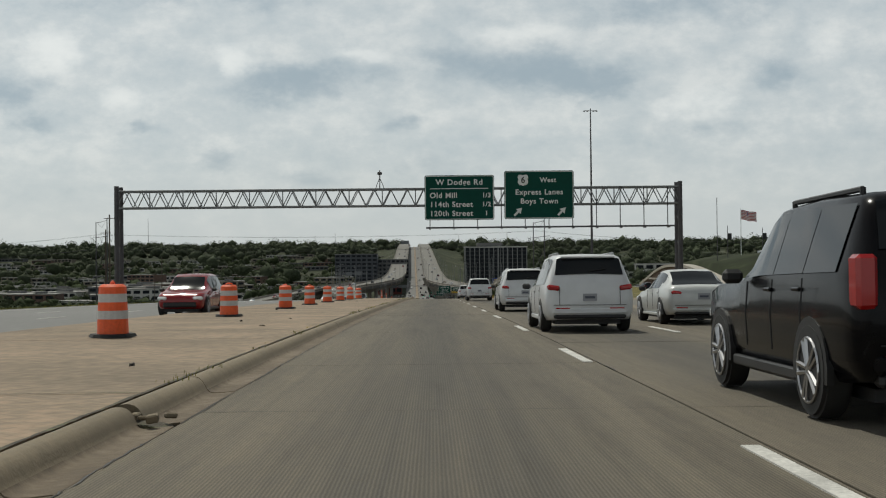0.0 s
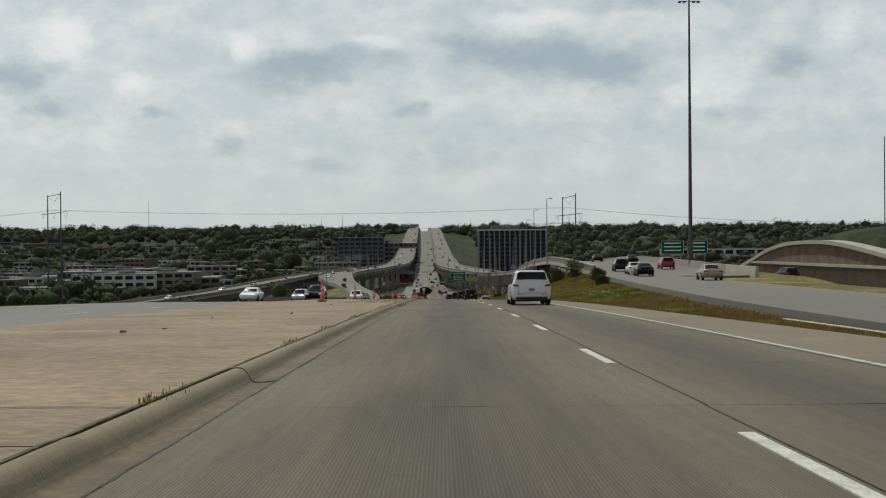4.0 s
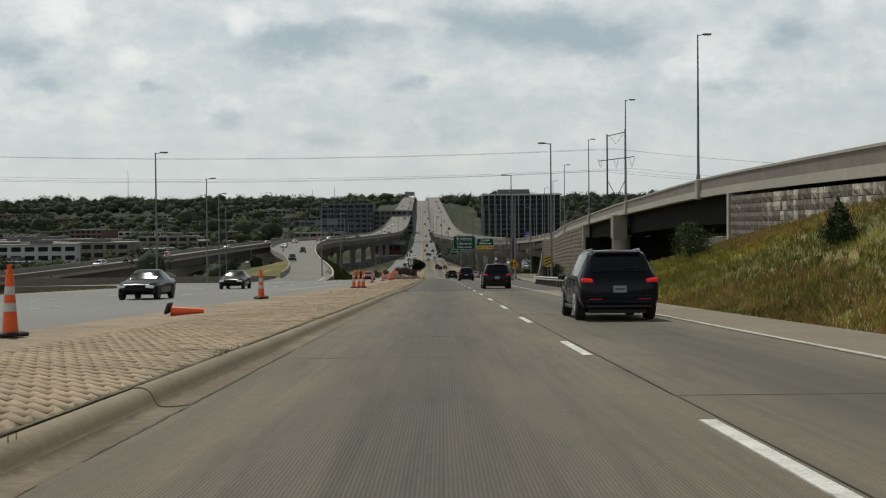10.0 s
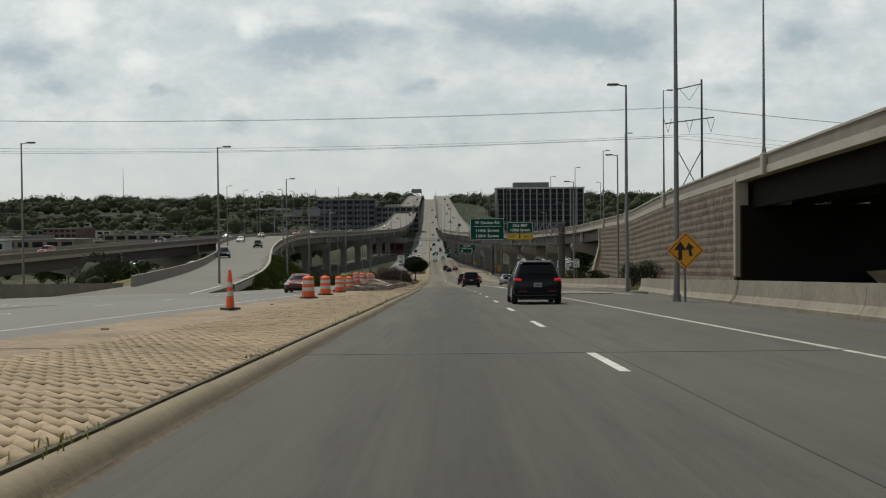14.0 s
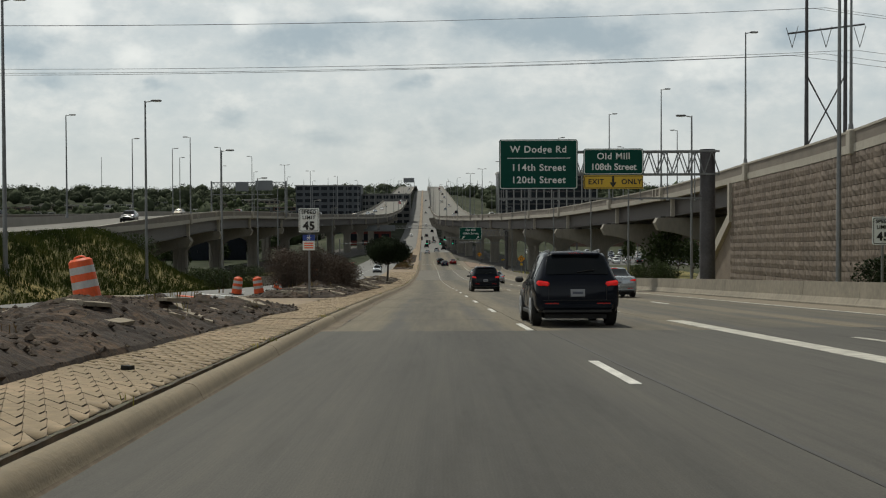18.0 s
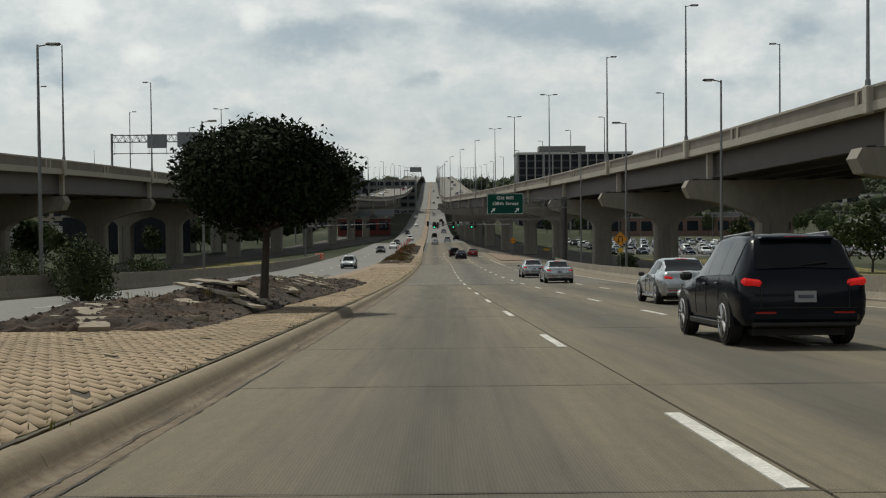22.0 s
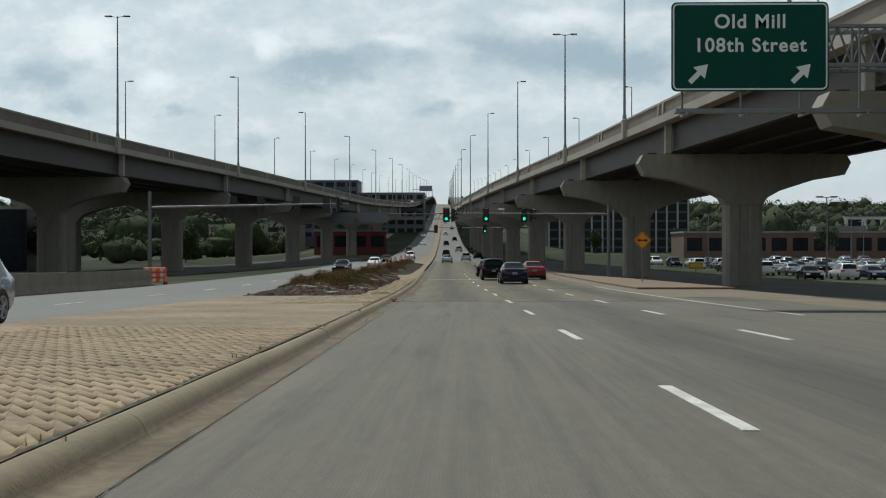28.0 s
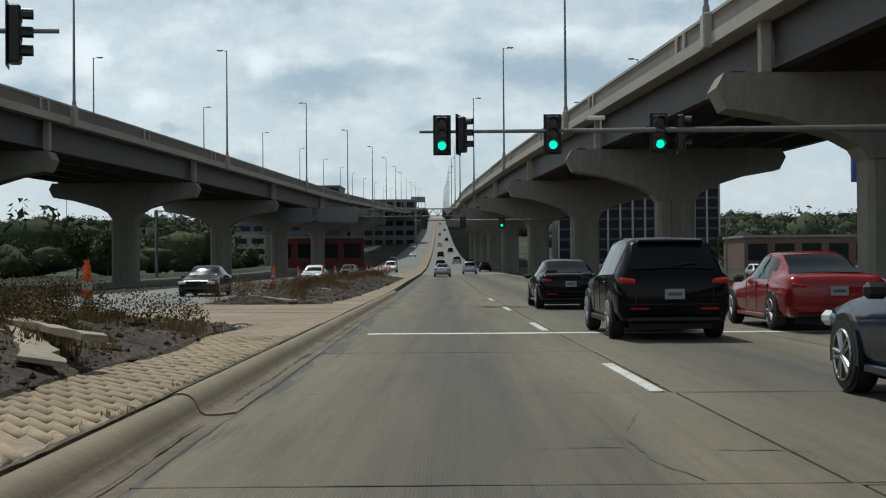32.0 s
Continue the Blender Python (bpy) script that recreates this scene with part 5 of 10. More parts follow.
def rock_block(seed):
    rr = random.Random(seed)
    bm = bmesh.new()
    box(bm, (0, 0, 0), (0.3, 1, 1))
    bmesh.ops.subdivide_edges(bm, edges=[e for e in bm.edges if abs((e.verts[0].co - e.verts[1].co).x) < 0.1], cuts=1, use_grid_fill=True)
    for v in bm.verts:
        if v.co.x < -0.1:
            edge = max(abs(v.co.y), abs(v.co.z)) > 0.45
            v.co.x += 0.07 if edge else rr.uniform(-0.05, 0.02)
    me = bpy.data.meshes.new("stone_block")
    bm.to_mesh(me)
    bm.free()
    return me


def block_wall(name, label, y0, y1, zlo, zhi, material, seed, inset, limit, bw=1.5, bh=0.75):
    w = thing(name, (0, 0, 0), label, "retaining wall", kind="structure")
    ys = span(y0, y1, 4)
    sweep("wall_core", ys, lambda y: [(RX(y) + inset + 0.12, zlo(y) - 2.0), (RX(y) + inset + 0.12, zhi(y)), (RX(y) + 2.5, zhi(y)), (RX(y) + 2.5, zlo(y) - 2.0)], M["joint"], w)
    kinds = [rock_block(seed + i) for i in range(6)]
    for k in kinds:
        k.materials.append(material)
    rr = random.Random(seed)
    count = 0
    rest_v, rest_f = [], []
    y = y0
    cols = []
    while y < y1 - 0.1:
        wdt = bw
        cols.append((y, wdt))
        y += wdt
    for y, wdt in cols:
        z = zhi(y + wdt / 2) - 0.02
        lo = zlo(y + wdt / 2) - 0.6
        while z > lo:
            mode = rr.choice(("full", "split", "tall"))
            cells = [(y, wdt, bh)] if mode == "full" else ([(y, wdt * 0.62, bh), (y + wdt * 0.62, wdt * 0.38, bh)] if mode == "split" else [(y, wdt * 0.4, bh), (y + wdt * 0.4, wdt * 0.6, bh)])
            for (cy, cw, ch) in cells:
                me = rr.choice(kinds)
                slope = math.atan((RX(cy + 2) - RX(cy)) / 2)
                m = Matrix.Translation((RX(cy + cw / 2) + inset, cy + cw / 2, z - ch / 2)) @ Matrix.Rotation(-slope, 4, "Z") @ Matrix.Diagonal((1, cw - 0.035, ch - 0.035, 1))
                if count < limit:
                    o = new("stone_block", me)
                    o.parent = w
                    o.matrix_world = m
                    count += 1
                else:
                    b0 = len(rest_v)
                    rest_v += [m @ v.co for v in me.vertices]
                    rest_f += [tuple(b0 + i for i in p.vertices) for p in me.polygons]
            z -= bh
    if rest_v:
        o = mesh_ob("stone_blocks", rest_v, rest_f, material, w)
        o["kind"] = "stuff"
    return w


block_wall("stone_wall", "pale rock-faced block retaining wall above a grassy bank", 262, 336, lambda y: max(ground_z(RX(y) - 1.0, y), RD(y) - 5.5), lambda y: RD(y) - 0.85, M["stone"], 11, 0.0, 220, 1.6, 0.62)
block_wall("brick_wall", "tall brown rock-faced block retaining wall beside the road", 454, 572, lambda y: R(y) - 0.4, lambda y: RD(y) - 0.62, M["stone2"], 40, 0.05, 240, 1.5, 0.75)
wv = thing("wall_coping", (0, 0, 0), "concrete end post and stepped coping of the retaining wall", "coping", kind="structure")
bm = bmesh.new()
box(bm, (RX(336) + 0.5, 336.2, RD(336) - 3.2), (1.4, 0.6, 5.2), 0.05)
part("end_post", bm, M["conc_lt"], wv)
bm = bmesh.new()
box(bm, (RX(453) + 0.4, 453.2, RD(453) - 4.6), (1.2, 0.7, 8.6), 0.06)
part("end_post", bm, M["conc_lt"], wv)
# near-black abutment: the shade beneath the span is put into its colour
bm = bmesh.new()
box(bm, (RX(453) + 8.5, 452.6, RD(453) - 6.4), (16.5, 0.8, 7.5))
part("abutment_face", bm, M["steel_shade"], wv)
bm = bmesh.new()
box(bm, (RX(336) + 8.5, 336.6, RD(336) - 5.4), (16.0, 0.8, 9.5))
part("abutment_face", bm, M["conc"], wv)
bm = bmesh.new()
prism(bm, [(571.6, RD(572) - 0.6), (572.4, RD(572) - 0.6), (572.4, -13.9), (587.4, -21.2), (587.4, -22.2), (586.4, -22.2), (571.6, -14.6)], RX(578) - 0.35, RX(578) + 0.3, axis="x")
part("sloping_coping", bm, M["conc_lt"], wv)
bm = bmesh.new()
prism(bm, [(571.0, -11), (572.3, -14), (587.2, -21.4), (587.2, -24), (571.0, -24)], RX(578) + 0.05, RX(578) + 0.6, axis="x")
part("wing_wall", bm, M["stone2"], wv)
bm = bmesh.new()
box(bm, (RX(575) + 8.5, 574, RD(575) - 4.4), (15.5, 1.0, 4.6))
part("abutment_face", bm, M["conc"], wv)
# slope under the abutment, tall columns and dark steel girders of the first span
ov = thing("overpass_pier", (0, 0, 0), "tall round concrete columns carrying the overpass", "bridge pier", kind="structure")
for dx in (0.1,):
    bm = bmesh.new()
    rod(bm, (RX(399) + dx, 399, R(399) - 2), (RX(399) + dx, 399, RD(399) - 3.6), 1.15, n=24)
    part("column", bm, M["conc"], ov)
    bm = bmesh.new()
    box(bm, (RX(399) + dx - 0.2, 399, RD(399) - 2.1), (1.9, 2.1, 3.1), 0.1)
    part("column_head", bm, M["conc"], ov)
# cap beam coloured near-black in place of the shade below the deck
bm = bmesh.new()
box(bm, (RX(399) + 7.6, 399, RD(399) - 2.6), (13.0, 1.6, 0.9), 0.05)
part("cap_beam", bm, M["steel_shade"], ov)
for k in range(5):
    sweep("steel_girder", span(337, 452.5, 5), lambda y: [(RX(y) + 1.5 + 3.4 * k + a, RD(y) + b) for a, b in ((-0.2, -0.3), (0.2, -0.3), (0.2, -2.9), (-0.2, -2.9))], M["steel_shade"], ov)
# side road that loops under the overpass
loop = thing("side_road", (0, 0, 0), "sandy side road passing beneath the overpass", "road", kind="structure")
lv, lf = [], []
pts = [(13.0, 440), (18, 420), (26, 402), (40, 388), (62, 378), (100, 372)]
for i, (u, y) in enumerate(pts):
    a, b2 = pts[max(0, i - 1)], pts[min(len(pts) - 1, i + 1)]
    d = Vector((b2[0] - a[0], b2[1] - a[1])).normalized()
    nrm = Vector((-d.y, d.x))
    for sgn in (-3.4, 3.4):
        xx, yy2 = XC(y) + u + nrm.x * sgn, y + nrm.y * sgn
        lv.append((xx, yy2, max(R(y) - 0.5, ground_z(xx, yy2) + 0.12)))
    if i:
        lf.append((2 * i - 2, 2 * i - 1, 2 * i + 1, 2 * i))
mesh_ob("side_road_surface", lv, lf, M["shoulder"], loop)

# bare earth bank beyond the abutment, with a street on top of it
M["sand"] = mat("pale_bare_earth", (0.30, 0.235, 0.15), 0.95, var=0.25, big=0.3, fine=4, bump=0.4, bscale=6)
eb = thing("earth_bank", (0, 0, 0), "pale bare earth bank beyond the overpass abutment", "earth bank", kind="structure")
bv, bf = [], []
for i in range(13):
    x = 36 + 34 * i / 12
    for j in range(7):
        g = j / 6
        w = g * g * (3 - 2 * g)
        bv.append((x, 446 + 18 * g + 0.5 * noise.noise(Vector((x * 0.3, g * 3, 2))), -15.6 + 5.1 * w + 0.35 * noise.noise(Vector((x * 0.25, g * 2, 5))) * (1 - abs(2 * g - 1))))
    if i:
        for j in range(6):
            a = 7 * (i - 1) + j
            bf.append((a, a + 7, a + 8, a + 1))
mesh_ob("bank_slope", bv, bf, M["sand"], eb, smooth=True)
bm = bmesh.new()
box(bm, (96, 471, -12.4), (124, 15, 4.0))
part("street", bm, M["shoulder"], eb)
bm = bmesh.new()
box(bm, (96, 479, -10.0), (124, 0.4, 1.6))
part("street_barrier", bm, M["conc_lt"], eb)

# ---- concrete barriers ----
def jersey(name, label, ys, U, h=0.85, step=6.1):
    b = thing(name, (0, 0, 0), label, "barrier", kind="structure")
    y = ys[0]
    while y < ys[1] - 0.5:
        e = min(y + step, ys[1]) - 0.03
        sweep("barrier_unit", [y, (y + e) / 2, e], lambda q: [(XC(q) + U(q) + a, R(q) + c * h / 0.85) for a, c in ((-0.30, -0.3), (-0.30, 0.06), (-0.26, 0.1), (-0.14, 0.30), (-0.09, 0.85), (0.09, 0.85), (0.14, 0.3), (0.26, 0.1), (0.30, 0.06), (0.30, -0.3))], M["barrier"], b)
        y += step
    return b


jersey("barrier", "tan concrete safety barrier at the road edge", (354, 432), lambda y: float(np.interp(y, [354, 359, 382, 408, 432], [9.0, 9.6, 10.7, 11.6, 13.9])))
jersey("barrier", "long tan concrete safety barrier beside the lanes", (444, 716), lambda y: float(np.interp(y, [444, 460, 560, 640, 690, 716], [14.9, 14.5, 14.55, 14.8, 15.3, 16.6])))
jersey("barrier", "grey concrete barrier along the eastbound road", (588, 752), lambda y: float(np.interp(y, [588, 640, 700, 752], [-19.2, -18.2, -18.2, -19.2])), 1.0)

# ---- brick-faced retaining wall in the hill beyond the ramp ----
M["brickface"] = mat("red_brown_brick_face", (0.13, 0.088, 0.07), 0.95, var=0.35, big=0.5, fine=2.2, bump=0.5, bscale=3)
hw = thing("hill_wall", (0, 0, 0), "terraced red-brown brick retaining wall with pale concrete bands set in a grassy hill", "retaining wall", kind="structure")
HILL_T = curve([205, 220, 251, 265, 293, 315, 330, 337], [-5.6, -4.9, -2.2, 0.1, 0.9, -0.4, -4.0, -6.0])
sweep("wall", span(214, 337, 3), lambda y: [(60.6, -8.5), (59.4, -8.5), (59.4 + 0.03 * (HILL_T(y) + 6), HILL_T(y) - 0.45), (61.6, HILL_T(y) - 0.45)], M["brickface"], hw)
sweep("coping", span(212, 337, 3), lambda y: [(59.1, HILL_T(y) - 0.5), (59.1, HILL_T(y) + 0.12), (61.6, HILL_T(y) + 0.12), (61.6, HILL_T(y) - 0.5)], M["conc_lt"], hw)
sweep("band", span(246, 325, 4), lambda y: [(59.15, -3.45), (59.15, -3.0), (59.7, -3.0), (59.7, -3.45)], M["conc_lt"], hw)
for k in range(9):
    sweep("brick_course", span(226 + 3 * (7 - abs(k - 3)) * 0, 334, 6), lambda y: [(59.32, -6.1 + 0.3 * k), (59.32, -6.0 + 0.3 * k), (59.45, -6.0 + 0.3 * k), (59.45, -6.1 + 0.3 * k)], M["brickface"], hw)
# ---- sign gantries, signs and posts ----
def text_part(body, cap, x, y, z, parent, material, align="CENTER", spacing=1.12, offset=0.012):
    """Lettering that stands on a sign facing the traffic; x, z: the middle of the line (or its left end)."""
    cu = bpy.data.curves.new("lettering", "FONT")
    cu.body, cu.size, cu.align_x, cu.align_y, cu.space_character = body, cap / 0.69, align, "CENTER", spacing
    cu.extrude, cu.offset = 0.006, offset
    tmp = bpy.data.objects.new("lettering", cu)
    me = bpy.data.meshes.new_from_object(tmp)
    bpy.data.objects.remove(tmp)
    bpy.data.curves.remove(cu)
    # one mesh a letter: loose pieces whose widths overlap belong together
    n = len(me.vertices)
    root = list(range(n))

    def find(i):
        while root[i] != i:
            root[i] = root[root[i]]
            i = root[i]
        return i
    for e in me.edges:
        a, b = find(e.vertices[0]), find(e.vertices[1])
        root[a] = b
    isl = {}
    for i in range(n):
        isl.setdefault(find(i), []).append(i)
    spans = sorted((min(me.vertices[i].co.x for i in q), max(me.vertices[i].co.x for i in q), k) for k, q in isl.items())
    letters = []
    for lo, hi, k in spans:
        if letters and lo < letters[-1][0] - 0.001:
            letters[-1] = (max(hi, letters[-1][0]), letters[-1][1] | {k})
        else:
            letters.append((hi, {k}))
    polys = [(tuple(p.vertices), find(p.vertices[0])) for p in me.polygons]
    for _, keys in letters:
        ids = [i for k in keys for i in isl[k]]
        num = {i: j for j, i in enumerate(ids)}
        o = mesh_ob("letter", [tuple(me.vertices[i].co) for i in ids], [tuple(num[i] for i in p) for p, k in polys if k in keys], material, parent)
        o.matrix_world = pose(x, y, z, 90, 0, 0)
    bpy.data.meshes.remove(me)


def panel(name, x0, x1, z0, z1, y, material, parent, border=None, thick=0.06, bw=0.05, rad=0.16):
    """A sign panel with rounded corners and a raised border line; it faces -y."""
    def outline(a, b, c, d, r):
        pts = []
        for cx, cz, a0 in ((b - r, c + r, -90), (b - r, d - r, 0), (a + r, d - r, 90), (a + r, c + r, 180)):
            for k in range(4):
                t = radians(a0 + k * 30)
                pts.append((cx + r * math.cos(t), cz + r * math.sin(t)))
        return pts
    bm = bmesh.new()
    prism(bm, outline(x0, x1, z0, z1, rad), y, y + thick)
    o = part(name, bm, material, parent)
    if border:
        bm = bmesh.new()
        e = 0.04
        a, b2 = outline(x0 + e, x1 - e, z0 + e, z1 - e, rad), outline(x0 + e + bw, x1 - e - bw, z0 + e + bw, z1 - e - bw, max(0.03, rad - bw))
        va = [bm.verts.new((p[0], y - 0.006, p[1])) for p in a]
        vb = [bm.verts.new((p[0], y - 0.006, p[1])) for p in b2]
        n = len(a)
        for i in range(n):
            bm.faces.new((va[i], va[(i + 1) % n], vb[(i + 1) % n], vb[i]))
        part("border", bm, border, parent)
    return o


def bar(name, x0, x1, z0, z1, y, material, parent):
    bm = bmesh.new()
    box(bm, ((x0 + x1) / 2, y - 0.006, (z0 + z1) / 2), (x1 - x0, 0.012, z1 - z0))
    return part(name, bm, material, parent)


def arrow(x, z, y, size, ang, parent, material, name="arrow"):
    bm = bmesh.new()
    pts = [(-0.5, -0.1), (0.02, -0.1), (0.02, -0.32), (0.5, 0.0), (0.02, 0.32), (0.02, 0.1), (-0.5, 0.1)]
    c, s = math.cos(radians(ang)), math.sin(radians(ang))
    prism(bm, [(x + size * (a * c - b * s), z + size * (a * s + b * c)) for a, b in pts], y - 0.012, y - 0.002)
    return part(name, bm, material, parent)


def truss(parent, x0, x1, zb, zt, y, depth, n, material):
    for yy in (y, y + depth):
        for z in (zb, zt):
            bm = bmesh.new()
            box(bm, ((x0 + x1) / 2, yy, z), (x1 - x0, 0.13, 0.13), 0.015)
            part("chord", bm, material, parent)
    dx = (x1 - x0) / n
    for i in range(n):
        a, b = x0 + i * dx, x0 + (i + 1) * dx
        bm = bmesh.new()
        for yy in (y, y + depth):
            rod(bm, (a, yy, zb), ((a + b) / 2, yy, zt), 0.04, n=6)
            rod(bm, ((a + b) / 2, yy, zt), (b, yy, zb), 0.04, n=6)
        rod(bm, (a, y, zt), (a, y + depth, zt), 0.035, n=6)
        rod(bm, (a, y, zb), (a, y + depth, zb), 0.035, n=6)
        if i % 2 == 0:
            rod(bm, (a, y - 0.02, zb), (a, y - 0.02, zt), 0.045, n=6)
        part("lattice_bay", bm, material, parent)


def walkway(parent, x0, x1, z, y, zc, material, step=1.85):
    bm = bmesh.new()
    box(bm, ((x0 + x1) / 2, y - 0.45, z), (x1 - x0, 0.5, 0.12))
    part("walkway", bm, material, parent)
    x = x0 + 0.3
    while x < x1:
        bm = bmesh.new()
        rod(bm, (x, y - 0.004, z), (x, y - 0.004, zc), 0.038, n=6)
        box(bm, (x, y - 0.35, z - 0.08), (0.1, 0.85, 0.12))
        part("hanger", bm, material, parent)
        x += step


GY = 92.0
gan = thing("sign_gantry", at(-24, GY), "galvanized lattice truss spanning the whole road on twin posts", "sign gantry")
gan.matrix_world = Matrix.Identity(4)
truss(gan, -24.4, 19.4, 6.2, 7.5, GY + 0.1, 1.3, 34, M["steel"])
for x in (-24.4, 19.4):
    for dy in (0.1, 1.4):
        bm = bmesh.new()
        rod(bm, (x, GY + dy, ground_z(x, GY) - 0.6), (x, GY + dy, 7.9), 0.2, 0.18, n=12)
        part("post", bm, M["darksteel"], gan)
    for z in (1.2, 3.4, 5.4):
        bm = bmesh.new()
        rod(bm, (x, GY + 0.1, z - 1), (x, GY + 1.4, z), 0.05, n=6)
        part("brace", bm, M["darksteel"], gan)
walkway(gan, -0.4, 19.0, 4.42, GY, 7.5, M["darksteel"])
bm = bmesh.new()
for k in range(4):
    a = k * math.pi / 2
    rod(bm, (-4.0 + 0.35 * math.cos(a), GY + 0.7 + 0.35 * math.sin(a), 7.55), (-4.0, GY + 0.7, 8.4), 0.03, n=5)
rod(bm, (-4, GY + 0.7, 8.3), (-4, GY + 0.7, 9.0), 0.05, n=6)
box(bm, (-4, GY + 0.6, 8.75), (0.35, 0.3, 0.22), 0.04)
part("camera_mast", bm, M["darksteel"], gan)
s1 = thing("guide_sign", (0, 0, 0), "green guide sign listing three exits with distances", "road sign", "gantry signs")
panel("panel", -0.5, 4.9, 5.03, 8.5, GY - 0.1, M["green"], s1, M["signwhite"])
W = M["signwhite"]
text_part("W Dodge Rd", 0.42, 2.2, GY - 0.115, 7.94, s1, W)
bar("rule", -0.05, 4.45, 7.44, 7.49, GY - 0.1, W, s1)
for body, dist, z in (("Old Mill", "1/3", 6.92), ("114th Street", "1/2", 6.22), ("120th Street", "1", 5.52)):
    text_part(body, 0.40, -0.1, GY - 0.115, z, s1, W, "LEFT")
    text_part(dist, 0.34, 4.3, GY - 0.115, z, s1, W, "CENTER")
s2 = thing("guide_sign", (0, 0, 0), "green guide sign with route shield and two slanting arrows", "road sign", "gantry signs")
panel("panel", 5.69, 11.1, 5.06, 8.8, GY - 0.1, M["green"], s2, W)
bm = bmesh.new()
prism(bm, [(7.15 + a * 0.42, 8.08 + b * 0.42) for a, b in ((-0.8, 0.95), (-0.4, 1.0), (0, 0.85), (0.4, 1.0), (0.8, 0.95), (1.0, 0.5), (0.85, 0.1), (0.98, -0.4), (0.75, -0.85), (0.3, -0.95), (0, -1.1), (-0.3, -0.95), (-0.75, -0.85), (-0.98, -0.4), (-0.85, 0.1), (-1.0, 0.5))], GY - 0.125, GY - 0.102)
part("route_shield", bm, W, s2)
text_part("6", 0.46, 7.15, GY - 0.14, 8.06, s2, M["black"])
text_part("West", 0.36, 9.1, GY - 0.115, 8.06, s2, W)
text_part("Express Lanes", 0.40, 8.4, GY - 0.115, 7.12, s2, W)
text_part("Boys Town", 0.40, 8.4, GY - 0.115, 6.42, s2, W)
arrow(6.75, 5.62, GY - 0.1, 0.85, 45, s2, W)
arrow(10.15, 5.62, GY - 0.1, 0.85, 45, s2, W)


def cantilever(label, y, px, prad, pz0, pz1, x0, zb, zt, n, wx0, wx1, wz):
    c = thing("cantilever_gantry", (0, 0, 0), label, "sign gantry")
    bm = bmesh.new()
    rod(bm, (px, y + 0.6, pz0), (px, y + 0.6, pz1), prad, prad * 0.96, n=24)
    part("post", bm, M["darksteel"], c, smooth=True)
    bm = bmesh.new()
    rod(bm, (px, y + 0.6, pz0 - 0.05), (px, y + 0.6, pz0 + 0.12), prad + 0.18, n=24)
    part("base_plate", bm, M["darksteel"], c)
    truss(c, x0, px + 0.7, zb, zt, y + 0.1, 1.1, n, M["steel"])
    walkway(c, wx0, wx1, wz, y, zt, M["steel"])
    return c


cantilever("cantilever sign truss on one thick dark steel post", 533.2, 17.25, 0.53, -18.8, -9.6, 3.4, -11.3, -9.75, 14, 3.0, 16.6, -12.95)
s3 = thing("guide_sign", (0, 0, 0), "large green guide sign with a ruled heading", "road sign", "cantilever signs")
panel("panel", 3.01, 8.32, -12.3, -8.93, 533.05, M["green"], s3, W)
text_part("W Dodge Rd", 0.44, 5.66, 533.03, -9.62, s3, W)
bar("rule", 3.55, 7.8, -10.22, -10.17, 533.05, W, s3)
text_part("114th Street", 0.44, 5.66, 533.03, -10.85, s3, W)
text_part("120th Street", 0.44, 5.66, 533.03, -11.68, s3, W)
s4 = thing("guide_sign", (0, 0, 0), "green guide sign with a yellow exit only strip", "road sign", "cantilever signs")
panel("panel", 8.7, 12.76, -11.34, -9.57, 533.05, M["green"], s4, W)
panel("exit_strip", 8.72, 12.74, -12.29, -11.36, 533.05, M["yellow"], s4, M["black"], rad=0.08)
text_part("Old Mill", 0.42, 10.73, 533.03, -10.1, s4, W)
text_part("108th Street", 0.42, 10.73, 533.03, -10.82, s4, W, spacing=1.0)
text_part("EXIT", 0.33, 9.55, 533.03, -11.82, s4, M["black"])
text_part("ONLY", 0.33, 11.95, 533.03, -11.82, s4, M["black"])
arrow(10.7, -11.82, 533.05, 0.75, -90, s4, M["black"])
cantilever("cantilever sign truss standing beside the viaduct", 713.0, 13.0, 0.4, -25.4, -16.3, 3.0, -17.7, -16.47, 12, 2.7, 12.4, -19.2)
s5 = thing("guide_sign", (0, 0, 0), "green exit guide sign with two slanting arrows", "road sign")
panel("panel", 2.65, 7.55, -18.54, -15.75, 712.85, M["green"], s5, W)
text_part("Old Mill", 0.42, 5.1, 712.83, -16.38, s5, W)
text_part("108th Street", 0.42, 5.1, 712.83, -17.12, s5, W)
arrow(3.5, -17.98, 712.85, 0.8, 45, s5, W)
arrow(6.7, -17.98, 712.85, 0.8, 45, s5, W)

# gantries seen from behind
lg = thing("sign_gantry", (0, 0, 0), "sign gantry over the express lanes seen from behind", "sign gantry")
truss(lg, -61, -41.6, -5.3, -4.1, 760, 0.9, 16, M["steel"])
for x in (-61, -41.65):
    bm = bmesh.new()
    rod(bm, (x, 760.4, LD(760) - 0.4), (x, 760.4, -3.8), 0.2, n=10)
    part("post", bm, M["steel"], lg)
walkway(lg, -61, -45, -7.26, 761.2, -5.2, M["steel"], 3.0)
for a, b, c, d in ((-54.7, -51.3, -6.4, -4.0), (-49.5, -45.0, -6.24, -3.67)):
    panel("sign_back", a, b, c, d, 759.9, M["signback"], lg)
og = thing("sign_gantry", (0, 0, 0), "low truss crossing between the viaducts with sign backs", "sign gantry")
truss(og, -52, 6.5, -17.3, -16.2, 930, 1.0, 40, M["steel"])
